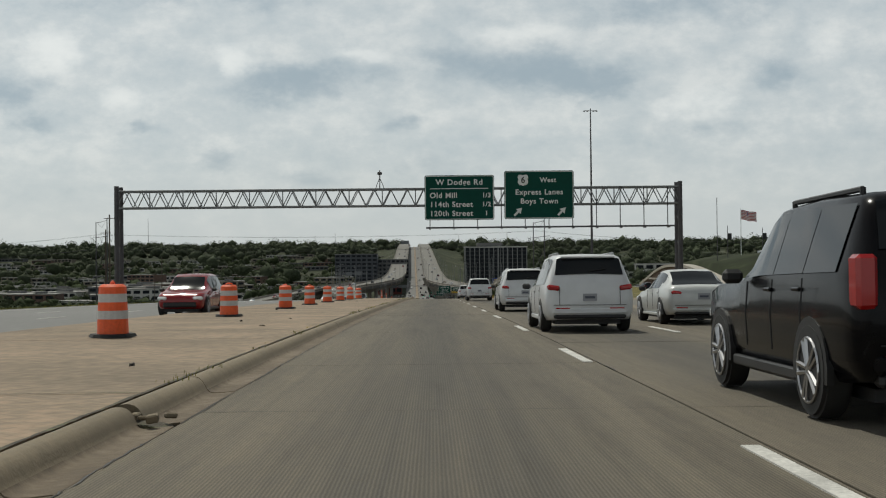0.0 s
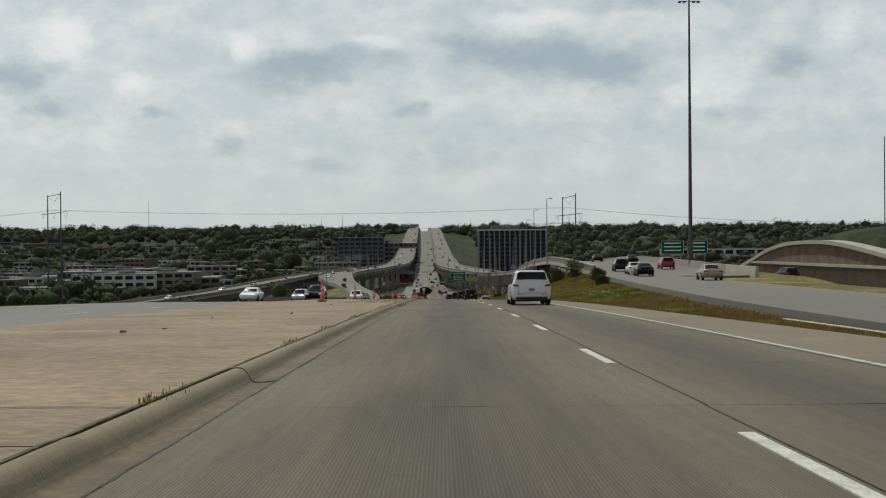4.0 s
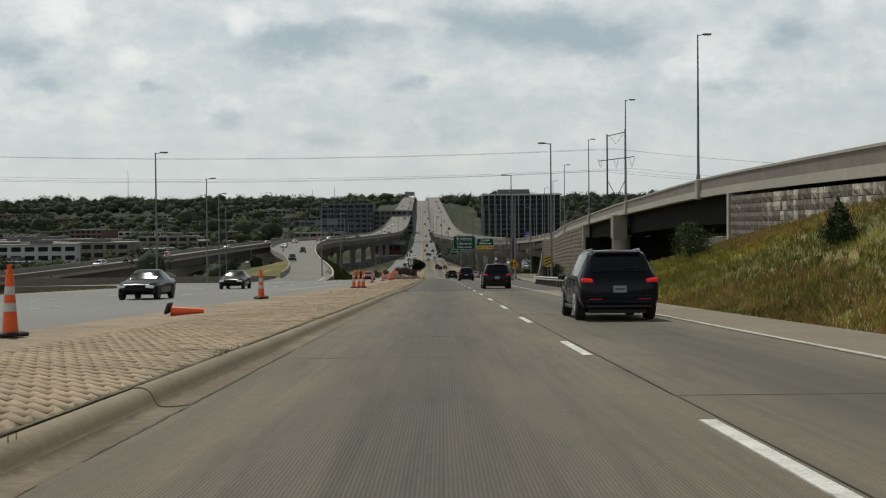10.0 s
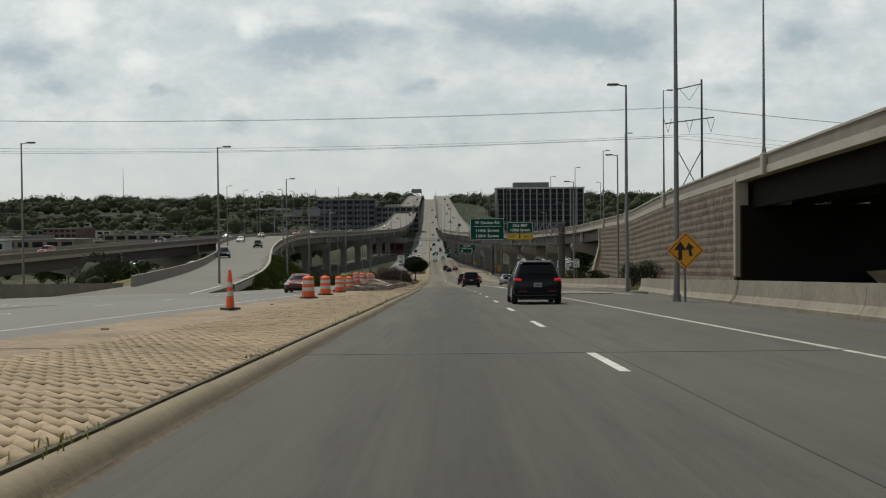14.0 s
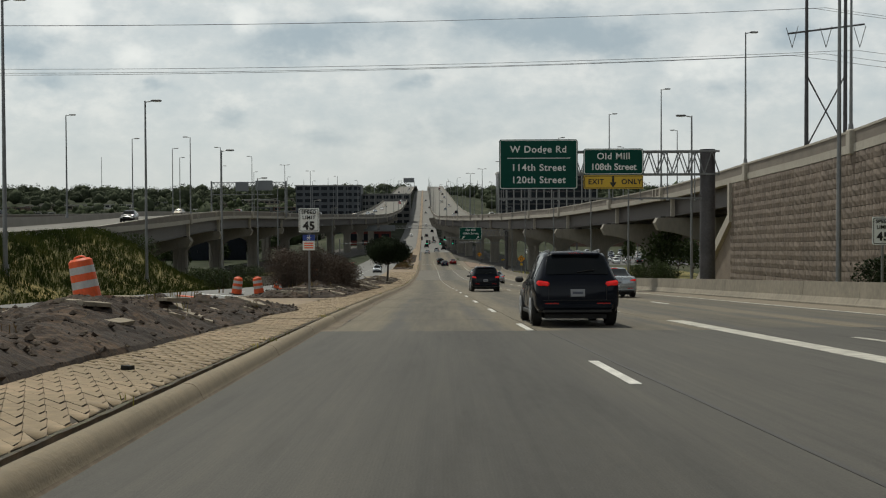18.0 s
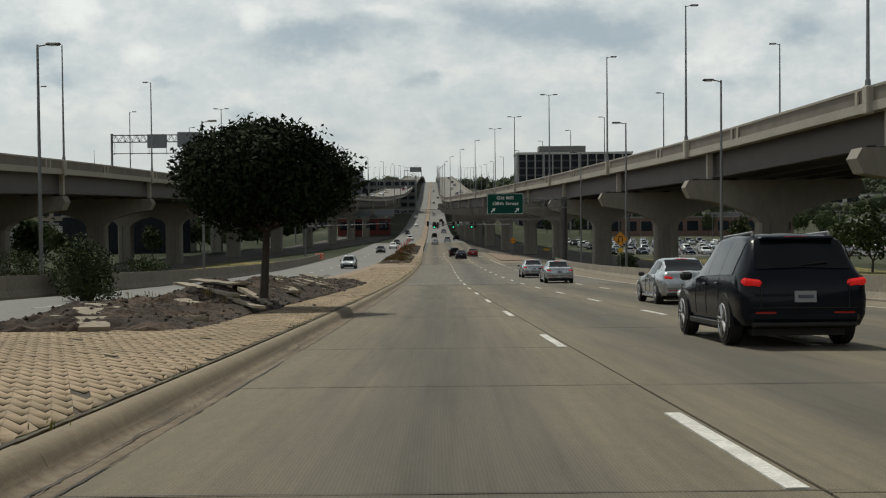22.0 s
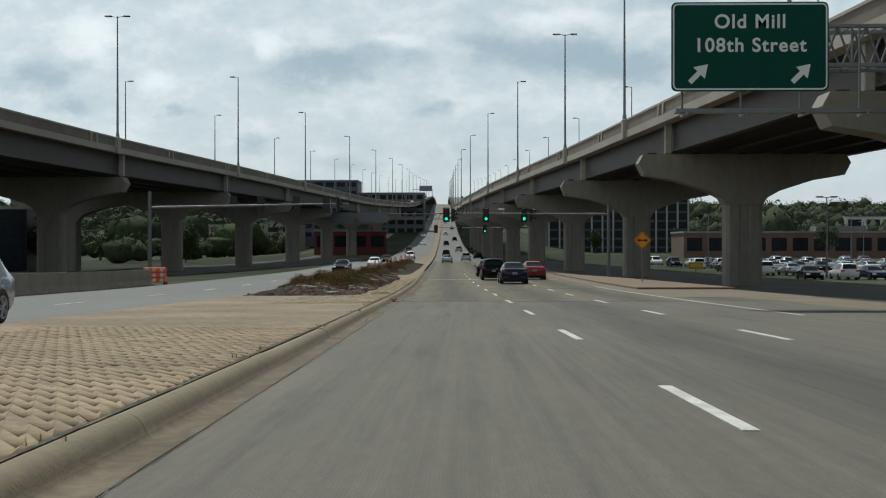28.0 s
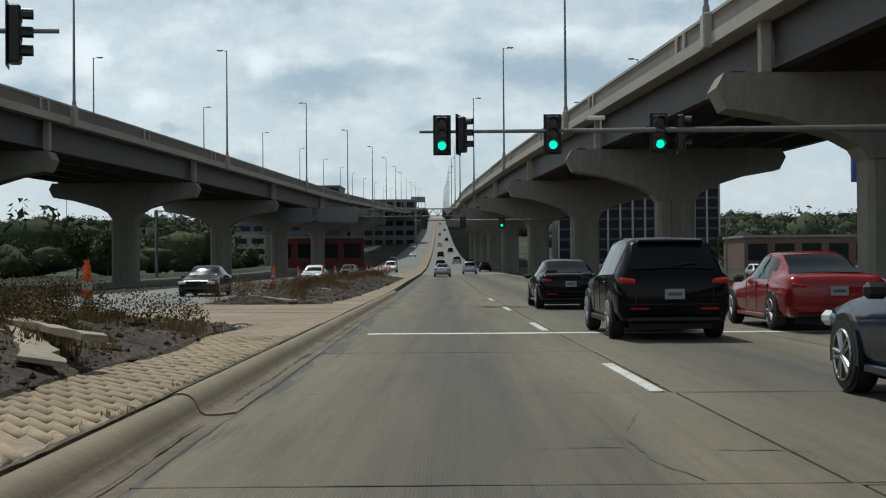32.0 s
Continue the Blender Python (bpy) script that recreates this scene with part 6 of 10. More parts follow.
for x in (-51.8, 6.3):
    bm = bmesh.new()
    rod(bm, (x, 930.4, -28.5), (x, 930.4, -16), 0.25, n=10)
    part("post", bm, M["steel"], og)
for a, b in ((-33, -27.6), (-26.6, -20.4)):
    panel("sign_back", a, b, -18.2, -15.9, 929.8, M["signback"], og)


def post_sign(name, label, x, y, z0, ztop, r=0.04, group=""):
    t = thing(name, (0, 0, 0), label, "road sign", group)
    bm = bmesh.new()
    box(bm, (x, y + 0.06, (z0 + ztop) / 2), (r * 2, r * 1.4, ztop - z0))
    part("post", bm, M["steel"], t)
    return t


def diamond(t, x, z, h, y, material, border=True):
    bm = bmesh.new()
    r = 0.08
    pts = []
    for k in range(4):
        a = radians(90 * k)
        for d in (-r, 0, r):
            rad = h - abs(d) * 0.0 - (0 if d else -0.02)
            pts.append((x + math.cos(a) * (rad - (r * 0.9 if d else r * 0.55)) - math.sin(a) * d, z + math.sin(a) * (rad - (r * 0.9 if d else r * 0.55)) + math.cos(a) * d))
    prism(bm, pts, y, y + 0.02)
    part("face", bm, material, t)
    if border:
        bm = bmesh.new()
        for k in range(4):
            a, b = radians(90 * k), radians(90 * (k + 1))
            p = Vector((x + math.cos(a) * h * 0.88, y - 0.004, z + math.sin(a) * h * 0.88))
            q = Vector((x + math.cos(b) * h * 0.88, y - 0.004, z + math.sin(b) * h * 0.88))
            rod(bm, p, q, 0.014, n=4)
        part("border", bm, M["black"], t)


sp = post_sign("speed_limit_sign", "white speed limit sign above two smaller plates", -6.57, 504, R(504) + 0.2, -13.9)
panel("panel", -7.01, -6.12, -14.88, -13.84, 504, M["signwhite"], sp, M["black"], 0.02, 0.025, 0.06)
text_part("SPEED", 0.15, -6.565, 503.985, -14.02, sp, M["black"], offset=0.006)
text_part("LIMIT", 0.15, -6.565, 503.985, -14.25, sp, M["black"], offset=0.006)
text_part("45", 0.33, -6.565, 503.985, -14.62, sp, M["black"], offset=0.02)
M["blue"] = mat("sign_blue", (0.02, 0.05, 0.25), 0.45, var=0.08, bump=0)
panel("blue_plate", -6.84, -6.32, -15.24, -14.99, 504, M["blue"], sp, None, 0.02, 0.02, 0.03)
bm = bmesh.new()
for k in range(3):
    a = radians(60 * k)
    rod(bm, (-6.58 - 0.1 * math.cos(a), 503.99, -15.115 - 0.1 * math.sin(a)), (-6.58 + 0.1 * math.cos(a), 503.99, -15.115 + 0.1 * math.sin(a)), 0.013, n=4)
part("emblem", bm, W, sp)
panel("lower_plate", -6.84, -6.32, -15.66, -15.26, 504, M["signwhite"], sp, None, 0.02, 0.02, 0.03)
for k in range(3):
    bar("text_bar", -6.78, -6.38, -15.38 - 0.1 * k, -15.33 - 0.1 * k, 504, M["orange"], sp)
sp2 = post_sign("speed_limit_sign", "small white speed limit sign by the retaining wall", 15.6, 497, R(497), R(497) + 3.3)
panel("panel", 15.2, 16.0, R(497) + 2.2, R(497) + 3.25, 497, M["signwhite"], sp2, M["black"], 0.02, 0.025, 0.06)
text_part("SPEED", 0.13, 15.6, 496.985, R(497) + 3.07, sp2, M["black"], offset=0.005)
text_part("LIMIT", 0.13, 15.6, 496.985, R(497) + 2.86, sp2, M["black"], offset=0.005)
text_part("45", 0.3, 15.6, 496.985, R(497) + 2.5, sp2, M["black"], offset=0.015)
mg = post_sign("merge_sign", "yellow diamond warning sign with merging arrows", 9.22, 396.3, R(396) - 0.2, -10.4)
diamond(mg, 9.22, -11.05, 0.74, 396.24, M["amber"])
arrow(9.0, -11.05, 396.22, 0.75, 90, mg, M["black"])
arrow(9.38, -11.0, 396.22, 0.55, 100, mg, M["black"])
ut = post_sign("u_turn_sign", "yellow diamond u-turn warning sign with a small plate", 12.6, 657.5, R(657), -20.2)
diamond(ut, 12.6, -20.95, 0.66, 657.44, M["amber"])
bm = bmesh.new()
for k in range(8):
    a, b = radians(180 - k * 22.5), radians(180 - (k + 1) * 22.5)
    rod(bm, (12.6 + 0.16 * math.cos(a), 657.42, -20.85 + 0.16 * math.sin(a)), (12.6 + 0.16 * math.cos(b), 657.42, -20.85 + 0.16 * math.sin(b)), 0.05, n=6)
rod(bm, (12.76, 657.42, -20.85), (12.76, 657.42, -21.2), 0.05, n=6)
rod(bm, (12.44, 657.42, -20.85), (12.44, 657.42, -21.05), 0.05, n=6)
part("u_turn_arrow", bm, M["black"], ut)
arrow(12.44, -21.1, 657.44, 0.4, -90, ut, M["black"])
panel("lower_plate", 12.42, 12.82, -22.1, -21.7, 657.44, M["yellow"], ut, None, 0.02, 0.02, 0.03)
da = post_sign("double_arrow_sign", "yellow diamond sign with a double arrow on a thin post", 8.35, 757, R(757), -22.4)
diamond(da, 8.35, -22.95, 0.62, 756.94, M["amber"])
arrow(8.18, -22.95, 756.92, 0.42, 180, da, M["black"])
arrow(8.52, -22.95, 756.92, 0.42, 0, da, M["black"])
wa = post_sign("wrong_way_sign", "low yellow arrow board beneath the viaduct", 15.5, 775, R(775), R(775) + 1.35)
panel("face", 14.9, 16.1, R(775) + 0.8, R(775) + 1.3, 775, M["yellow"], wa, M["black"], 0.02, 0.03, 0.05)
for x, y, zz in ((10.1, 357.7, 2.5), (8.35, 299, 1.0), (27.5, 262, 4.6)):
    hm = post_sign("hazard_marker", "yellow and black striped hazard board", x, y, ground_z(x, y), R(y) + zz)
    z0 = R(y) + zz - 0.95
    panel("board", x - 0.32, x + 0.32, z0, z0 + 0.95, y, M["yellow"], hm, None, 0.02, 0.02, 0.03)
    for k in range(3):
        bm = bmesh.new()
        zz0 = z0 + 0.08 + 0.3 * k
        prism(bm, [(x + 0.31, zz0 + 0.22), (x + 0.31, zz0 + 0.36 if k < 2 else zz0 + 0.3), (x - 0.31, zz0 + 0.1), (x - 0.31, zz0 - 0.04)], y - 0.008, y - 0.002)
        part("stripe", bm, M["black"], hm)
# distant green panels beside the ramp
for a, b in ((37.6, 41.5), (42.0, 45.6)):
    gs = thing("guide_sign", (0, 0, 0), "distant green guide sign beside the ramp", "road sign", "ramp signs")
    panel("panel", a, b, -1.5, 0.85, 300, M["green"], gs, W)
    for k in range(3):
        bar("text_bar", a + 0.5, b - 0.5, 0.3 - 0.62 * k, 0.5 - 0.62 * k, 300, W, gs)
    for x in (a + 0.5, b - 0.5):
        bm = bmesh.new()
        box(bm, (x, 300.2, -3.2), (0.16, 0.16, 5.0))
        part("post", bm, M["steel"], gs)

# ---- lamp posts ----
def lamp_post(h, arm, double=False):
    t = thing("street_lamp", (0, 0, 0), "slim galvanized lamp post with a flat cobra-head arm", "street lamp", "street lamps")
    bm = bmesh.new()
    rod(bm, (0, 0, 0.3), (0, 0, h), 0.12, 0.06, n=10)
    part("pole", bm, M["steel"], t, smooth=True)
    bm = bmesh.new()
    rod(bm, (0, 0, -0.2), (0, 0, 0.4), 0.2, 0.16, n=10)
    part("base", bm, M["steel"], t)
    for sgn in ((1, -1) if double else (1,)):
        bm = bmesh.new()
        rod(bm, (0, 0, h - 0.1), (sgn * arm, 0, h + 0.02), 0.04, n=6)
        part("arm", bm, M["steel"], t)
        bm = bmesh.new()
        box(bm, (sgn * (arm + math.copysign(0.25, arm)), 0, h + 0.02), (0.75, 0.32, 0.14), 0.05)
        lh = part("lamp_head", bm, M["darksteel"], t)
        bm = bmesh.new()
        box(bm, (sgn * (arm + math.copysign(0.25, arm)), 0, h - 0.06), (0.5, 0.24, 0.03))
        part("lens", bm, M["signwhite"], lh)
    return t


lampR, lampL, lampD = lamp_post(12.4, 0.55), lamp_post(12.4, -0.55), lamp_post(12.4, 0.7, True)
roadR, roadL = lamp_post(13.5, 0.6), lamp_post(13.5, -0.6)
first = {id(q): True for q in (lampR, lampL, lampD, roadR, roadL)}


def put(proto, m):
    if first.pop(id(proto), False):
        proto.matrix_world = m
        return proto
    return copy_thing(proto, m)


for u, y in ((10.85, 360), (9.4, 397), (11.9, 426), (17.9, 470), (17.2, 503), (20.3, 545), (20.5, 575), (21.2, 607.7), (19.2, 634), (17.0, 659.5), (17.2, 693)):
    put(roadL, pose(XC(y) + u, y, R(y) - 0.1))
for x, y in ((-28, 363), (-29.3, 394.8), (-32.9, 422), (-37.3, 452), (-21.2, 457), (-22.5, 511.6), (-23.0, 541.5), (-22.3, 568), (-23.9, 600.3), (-23.8, 617.4), (-22.6, 652.8), (-22.8, 686.5)):
    put(roadR, pose(x, y, max(ground_z(x, y), R(y) - 0.4)))
for y in (348, 392, 442.5, 492.5, 535, 566, 603, 628, 664.5, 697, 737.5, 776.5, 805, 842, 883, 926, 970, 1015, 1060, 1105, 1150, 1200, 1260, 1330, 1410, 1500, 1600):
    dbl = y in (737.5, 776.5, 805)
    put(lampD if dbl else lampR, pose(RX(y) - 0.12, y, RD(y) + 0.95))
    pb2 = bmesh.new()
    box(pb2, (RX(y) - 0.1, y, RD(y) + 0.1), (0.5, 0.9, 1.75), 0.08)
    tagged(part("lamp_pedestal", pb2, M["conc_lt"]), "concrete bracket block under a lamp on the parapet", "pedestal", "lamp pedestals")
for y in (651.5, 688, 736.5, 779, 812, 848, 891.5, 932, 974, 1019, 1064, 1109, 1154, 1204, 1264, 1334, 1414, 1504):
    put(lampL, pose(RX(y) + 17.2, y, RD(y) + 0.95))
put(lampR, pose(LX(598) - 9.8, 598, LD(598) + 0.95))
for y in (645, 683, 721, 761, 796.5, 841, 886.5, 933.5, 976, 1020, 1065, 1110, 1160, 1220, 1300, 1390, 1480, 1580):
    put(lampD if y in (761, 796.5) else lampL, pose(LX(y) + 0.12, y, LD(y) + 0.95))
    put(lampR, pose(LX(y + 4) - (17.2 if y > 690 else 10.0), y + 4, LD(y + 4) + 0.95))
    pb2 = bmesh.new()
    box(pb2, (LX(y) + 0.1, y, LD(y) + 0.1), (0.5, 0.9, 1.75), 0.08)
    tagged(part("lamp_pedestal", pb2, M["conc_lt"]), "concrete bracket block under a lamp on the parapet", "pedestal", "lamp pedestals")

# tall mast, flags, banner poles
mast = thing("light_mast", (37, 273, RD(273)), "very tall black lighting mast beside the ramp", "light mast")
bm = bmesh.new()
rod(bm, (0, 0, -2), (0, 0, 40.1), 0.34, 0.12, n=12)
part("pole", bm, M["darksteel"], mast, smooth=True)
bm = bmesh.new()
rod(bm, (-1.5, 0, 39.6), (1.5, 0, 39.6), 0.06, n=6)
part("crossbar", bm, M["darksteel"], mast)
for x in (-1.4, -0.7, 0.7, 1.4):
    bm = bmesh.new()
    box(bm, (x, 0, 39.5), (0.45, 0.5, 0.25), 0.05)
    part("floodlight", bm, M["darksteel"], mast)
fp = thing("flag_pole", (71.5, 273, 0), "white flag pole flying a striped national flag", "flag")
bm = bmesh.new()
rod(bm, (0, 0, -4), (0, 0, 13.4), 0.1, 0.06, n=8)
part("pole", bm, M["signwhite"], fp)
M["red"] = plain("flag_red", (0.45, 0.03, 0.04), 0.7)
M["navy"] = plain("flag_navy", (0.03, 0.04, 0.16), 0.7)


def flag_strip(u0, u1, v0, v1, material, name, lift):
    bm = bmesh.new()
    cols = []
    for k in range(9):
        u = u0 + (u1 - u0) * k / 8
        yy = 0.22 * math.sin(u * 2.2) - lift
        dz = -0.35 * u * 0.5 + 0.1 * math.sin(u * 2.6)
        cols.append((bm.verts.new((0.1 + u, yy, 10.9 + v0 + dz)), bm.verts.new((0.1 + u, yy, 10.9 + v1 + dz))))
    for a, b in zip(cols, cols[1:]):
        bm.faces.new((a[0], b[0], b[1], a[1]))
    o = part(name, bm, material, fp)
    o.modifiers.new("thickness", "SOLIDIFY").thickness = 0.01


for k in range(13):
    flag_strip(0, 3.6, 0.17 * k, 0.17 * (k + 1), M["red"] if k % 2 == 0 else M["signwhite"], "stripe", 0)
flag_strip(0, 1.5, 0.17 * 6, 0.17 * 13, M["navy"], "canton", 0.012)
for x, zt in ((66, 16), (68.4, 9.5), (76.5, 9.0)):
    bp = thing("banner_pole", (x, 273, 0), "thin dark pole with a small banner", "pole", "banner poles")
    bm = bmesh.new()
    rod(bm, (0, 0, -4), (0, 0, zt), 0.09, 0.07, n=8)
    part("pole", bm, M["darksteel"], bp)
    if zt < 12:
        bm = bmesh.new()
        box(bm, (0.5, 0, 7.0), (0.9, 0.03, 1.5))
        part("banner", bm, M["black"], bp)

# ---- power line ----
def pylon(x, y, zb, zt, s):
    p = thing("power_pylon", (x, y, 0), "steel two-legged transmission pylon with cross-arm", "pylon", "transmission pylons")
    for dx in (0, s):
        bm = bmesh.new()
        rod(bm, (dx, 0, zb), (dx, 0, zt + (1.8 if dx else 0)), 0.42, 0.22, n=10)
        part("leg", bm, M["darksteel"], p)
    for z, ext in ((zt - 8.3, 2.9), (zt - 0.2, 0.2)):
        bm = bmesh.new()
        rod(bm, (-ext, 0, z - 0.4), (s + ext, 0, z + 1.0), 0.14, n=6)
        part("cross_arm", bm, M["darksteel"], p)
    for a, b in (((0, zt - 15), (s, zt - 26)), ((s, zt - 15), (0, zt - 26))):
        bm = bmesh.new()
        rod(bm, (a[0], 0, a[1]), (b[0], 0, b[1]), 0.12, n=6)
        part("cross_brace", bm, M["darksteel"], p)
    for i, x0 in enumerate((-2.2, s * 0.5, s + 2.2)):
        bm = bmesh.new()
        rod(bm, (x0 - 0.9, 0, zt - 7.8), (x0, 0, zt - 10.8), 0.06, n=5)
        rod(bm, (x0 + 0.9, 0, zt - 7.6), (x0, 0, zt - 10.8), 0.06, n=5)
        part("insulator", bm, M["steel"], p)
    bm = bmesh.new()
    rod(bm, (0.4, 0, zt - 0.2), (s / 2, 0, zt - 3.2), 0.06, n=5)
    rod(bm, (s - 0.4, 0, zt + 0.6), (s / 2, 0, zt - 3.2), 0.06, n=5)
    part("insulator", bm, M["steel"], p)
    return p


pylon(54.6, 634, -27, 22.6, 5.9)
pylon(-179, 634, -28, 25, 5.9)


def wire(a, b, sag, r=0.035):
    t = thing("power_line", (0, 0, 0), "thin sagging high-voltage wire crossing above the road", "power line", "power lines")
    pts = []
    for k in range(25):
        f = k / 24
        p = Vector(a).lerp(Vector(b), f)
        p.z -= sag * 4 * f * (1 - f)
        pts.append(p)
    bm = bmesh.new()
    rings = []
    for p in pts:
        rings.append([bm.verts.new((p.x, p.y + r * math.cos(q), p.z + r * math.sin(q))) for q in (0, 2.09, 4.19)])
    for A, B in zip(rings, rings[1:]):
        for i in range(3):
            bm.faces.new((A[i], B[i], B[(i + 1) % 3], A[(i + 1) % 3]))
    part("cable", bm, M["darksteel"], t)


for x0, z0, xl, zl, y2 in ((52.5, 10.6, -181, 10.4, 634), (57.5, 10.9, -176, 10.8, 634.5), (62.5, 11.5, -171, 11.5, 635), (57.5, 17.8, -176, 18.2, 634), (56, 18.1, -177, 18.5, 636)):
    wire((x0, y2, z0), (xl, y2, zl), 2.4)
    wire((x0, y2, z0), (x0 + 290, y2 + 60, z0 + 2), 8.0)
    wire((xl, y2, zl), (xl - 290, y2 + 40, zl + 2), 8.0)
for x, y, zt in ((-54.2, 200, 10.3), (-56.5, 206, 8.0), (-75, 330, 4), (-98, 420, -1)):
    up = thing("utility_pole", (x, y, 0), "weathered wooden utility pole", "utility pole", "utility poles")
    bm = bmesh.new()
    rod(bm, (0, 0, ground_z(x, y) - 0.5), (0, 0, zt), 0.17, 0.11, n=8)
    part("pole", bm, M["wood"], up)
    bm = bmesh.new()
    box(bm, (0, 0, zt - 0.6), (1.8, 0.1, 0.12))
    part("cross_arm", bm, M["wood"], up)

# ---- traffic signals ----
def signal_head(x, y, z, parent, lit, turn=0):
    h = new("signal_head")
    h.parent = parent
    h.matrix_world = pose(x, y, z, 0, 0, turn)
    bm = bmesh.new()
    box(bm, (0, 0, 0), (0.42, 0.26, 1.2), 0.04)
    o = part("housing", bm, M["black"], h)
    bm = bmesh.new()
    box(bm, (0, 0.14, 0), (0.6, 0.02, 1.36), 0.0)
    part("back_plate", bm, M["black"], h)
    for k, zz in enumerate((0.38, 0, -0.38)):
        bm = bmesh.new()
        rod(bm, (0, -0.13, zz), (0, -0.15, zz), 0.14, n=14)
        part("lens", bm, M["greenlamp"] if (lit and k == 2) else M["lens_off"], h)
        bm = bmesh.new()
        ring = [[bm.verts.new((0.17 * math.cos(radians(-10 + j * 28.6)), yy, zz + 0.17 * math.sin(radians(-10 + j * 28.6)))) for j in range(8)] for yy in (-0.13, -0.36)]
        for j in range(7):
            bm.faces.new((ring[0][j], ring[0][j + 1], ring[1][j + 1], ring[1][j]))
        ov2 = part("visor", bm, M["black"], h)
        ov2.modifiers.new("thickness", "SOLIDIFY").thickness = 0.012


sg = thing("traffic_signal", (0, 0, 0), "mast-arm traffic signal showing green over the lanes", "traffic signal", "traffic signals")
bm = bmesh.new()
rod(bm, (9.6, 786.3, R(786) - 0.2), (9.6, 786.3, -19.4), 0.17, 0.14, n=12)
part("pole", bm, M["steel"], sg)
bm = bmesh.new()
rod(bm, (9.6, 786.3, -20.35), (-6.3, 787.6, -20.2), 0.12, 0.05, n=10)
part("mast_arm", bm, M["steel"], sg)
for x, tn in ((-5.53, 0), (-4.85, 75), (-1.8, 0), (1.78, 0), (2.5, 75)):
    signal_head(x, 787.1, -20.36, sg, tn == 0, tn)
bm = bmesh.new()
rod(bm, (-0.2, 787, -20.25), (-0.2, 787, -19.9), 0.03, n=6)
box(bm, (-0.35, 787, -19.85), (0.6, 0.14, 0.14), 0.03)
part("detector_camera", bm, M["signwhite"], sg)
sgl = thing("traffic_signal", (0, 0, 0), "mast-arm traffic signal over the oncoming lanes seen from behind", "traffic signal", "traffic signals")
bm = bmesh.new()
rod(bm, (-28.5, 768, R(768) - 0.4), (-28.5, 768, -19.0), 0.17, 0.14, n=12)
part("pole", bm, M["steel"], sgl)
bm = bmesh.new()
rod(bm, (-28.5, 768, -20.3), (-13.2, 771.5, -19.85), 0.12, 0.05, n=10)
part("mast_arm", bm, M["steel"], sgl)
for x, tn in ((-22.5, 180), (-20.3, 180), (-17.4, 180), (-15.0, 180), (-14.05, 105)):
    signal_head(x, 771.3, -19.95, sgl, False, tn)
sgf = thing("traffic_signal", (0, 0, 0), "far mast-arm traffic signal", "traffic signal", "traffic signals")
bm = bmesh.new()
rod(bm, (8, 870, -26.2), (8, 870, -19), 0.17, 0.14, n=10)
part("pole", bm, M["steel"], sgf)
bm = bmesh.new()
rod(bm, (8, 870, -20.2), (-9.5, 870, -20.2), 0.1, 0.05, n=8)
part("mast_arm", bm, M["steel"], sgf)
for x in (-8.5, -4.5, -0.5):
    signal_head(x, 869.7, -20.4, sgf, x == -0.5)
# ---- vehicles ----
def paint(name, col, rough=0.2, metal=0.0, gloss=0.4):
    m = mat(name, col, rough, metal, var=0.06, big=0.8, fine=4, bump=0)
    b = m.node_tree.nodes["Principled BSDF"]
    b.inputs["Specular IOR Level"].default_value = gloss * 0.75
    b.inputs["Coat Weight"].default_value = gloss
    b.inputs["Coat Roughness"].default_value = 0.04
    return m


PAINT = {
    "black": paint("paint_black", (0.004, 0.004, 0.005), gloss=0.13), "white": paint("paint_white", (0.62, 0.63, 0.64), 0.35, 0.0), "pearl": paint("paint_pearl", (0.52, 0.53, 0.52), 0.35, 0.1),
    "slate": paint("paint_slate", (0.007, 0.009, 0.015), gloss=0.15), "silver": paint("paint_silver", (0.40, 0.43, 0.46), 0.26, 0.6, 0.5), "navy": paint("paint_navy", (0.006, 0.010, 0.028), gloss=0.25),
    "red": paint("paint_red", (0.22, 0.012, 0.014)), "maroon": paint("paint_maroon", (0.12, 0.012, 0.012)), "tan": paint("paint_tan", (0.25, 0.22, 0.17), 0.35, 0.4), "green": paint("paint_green", (0.02, 0.05, 0.035)),
}
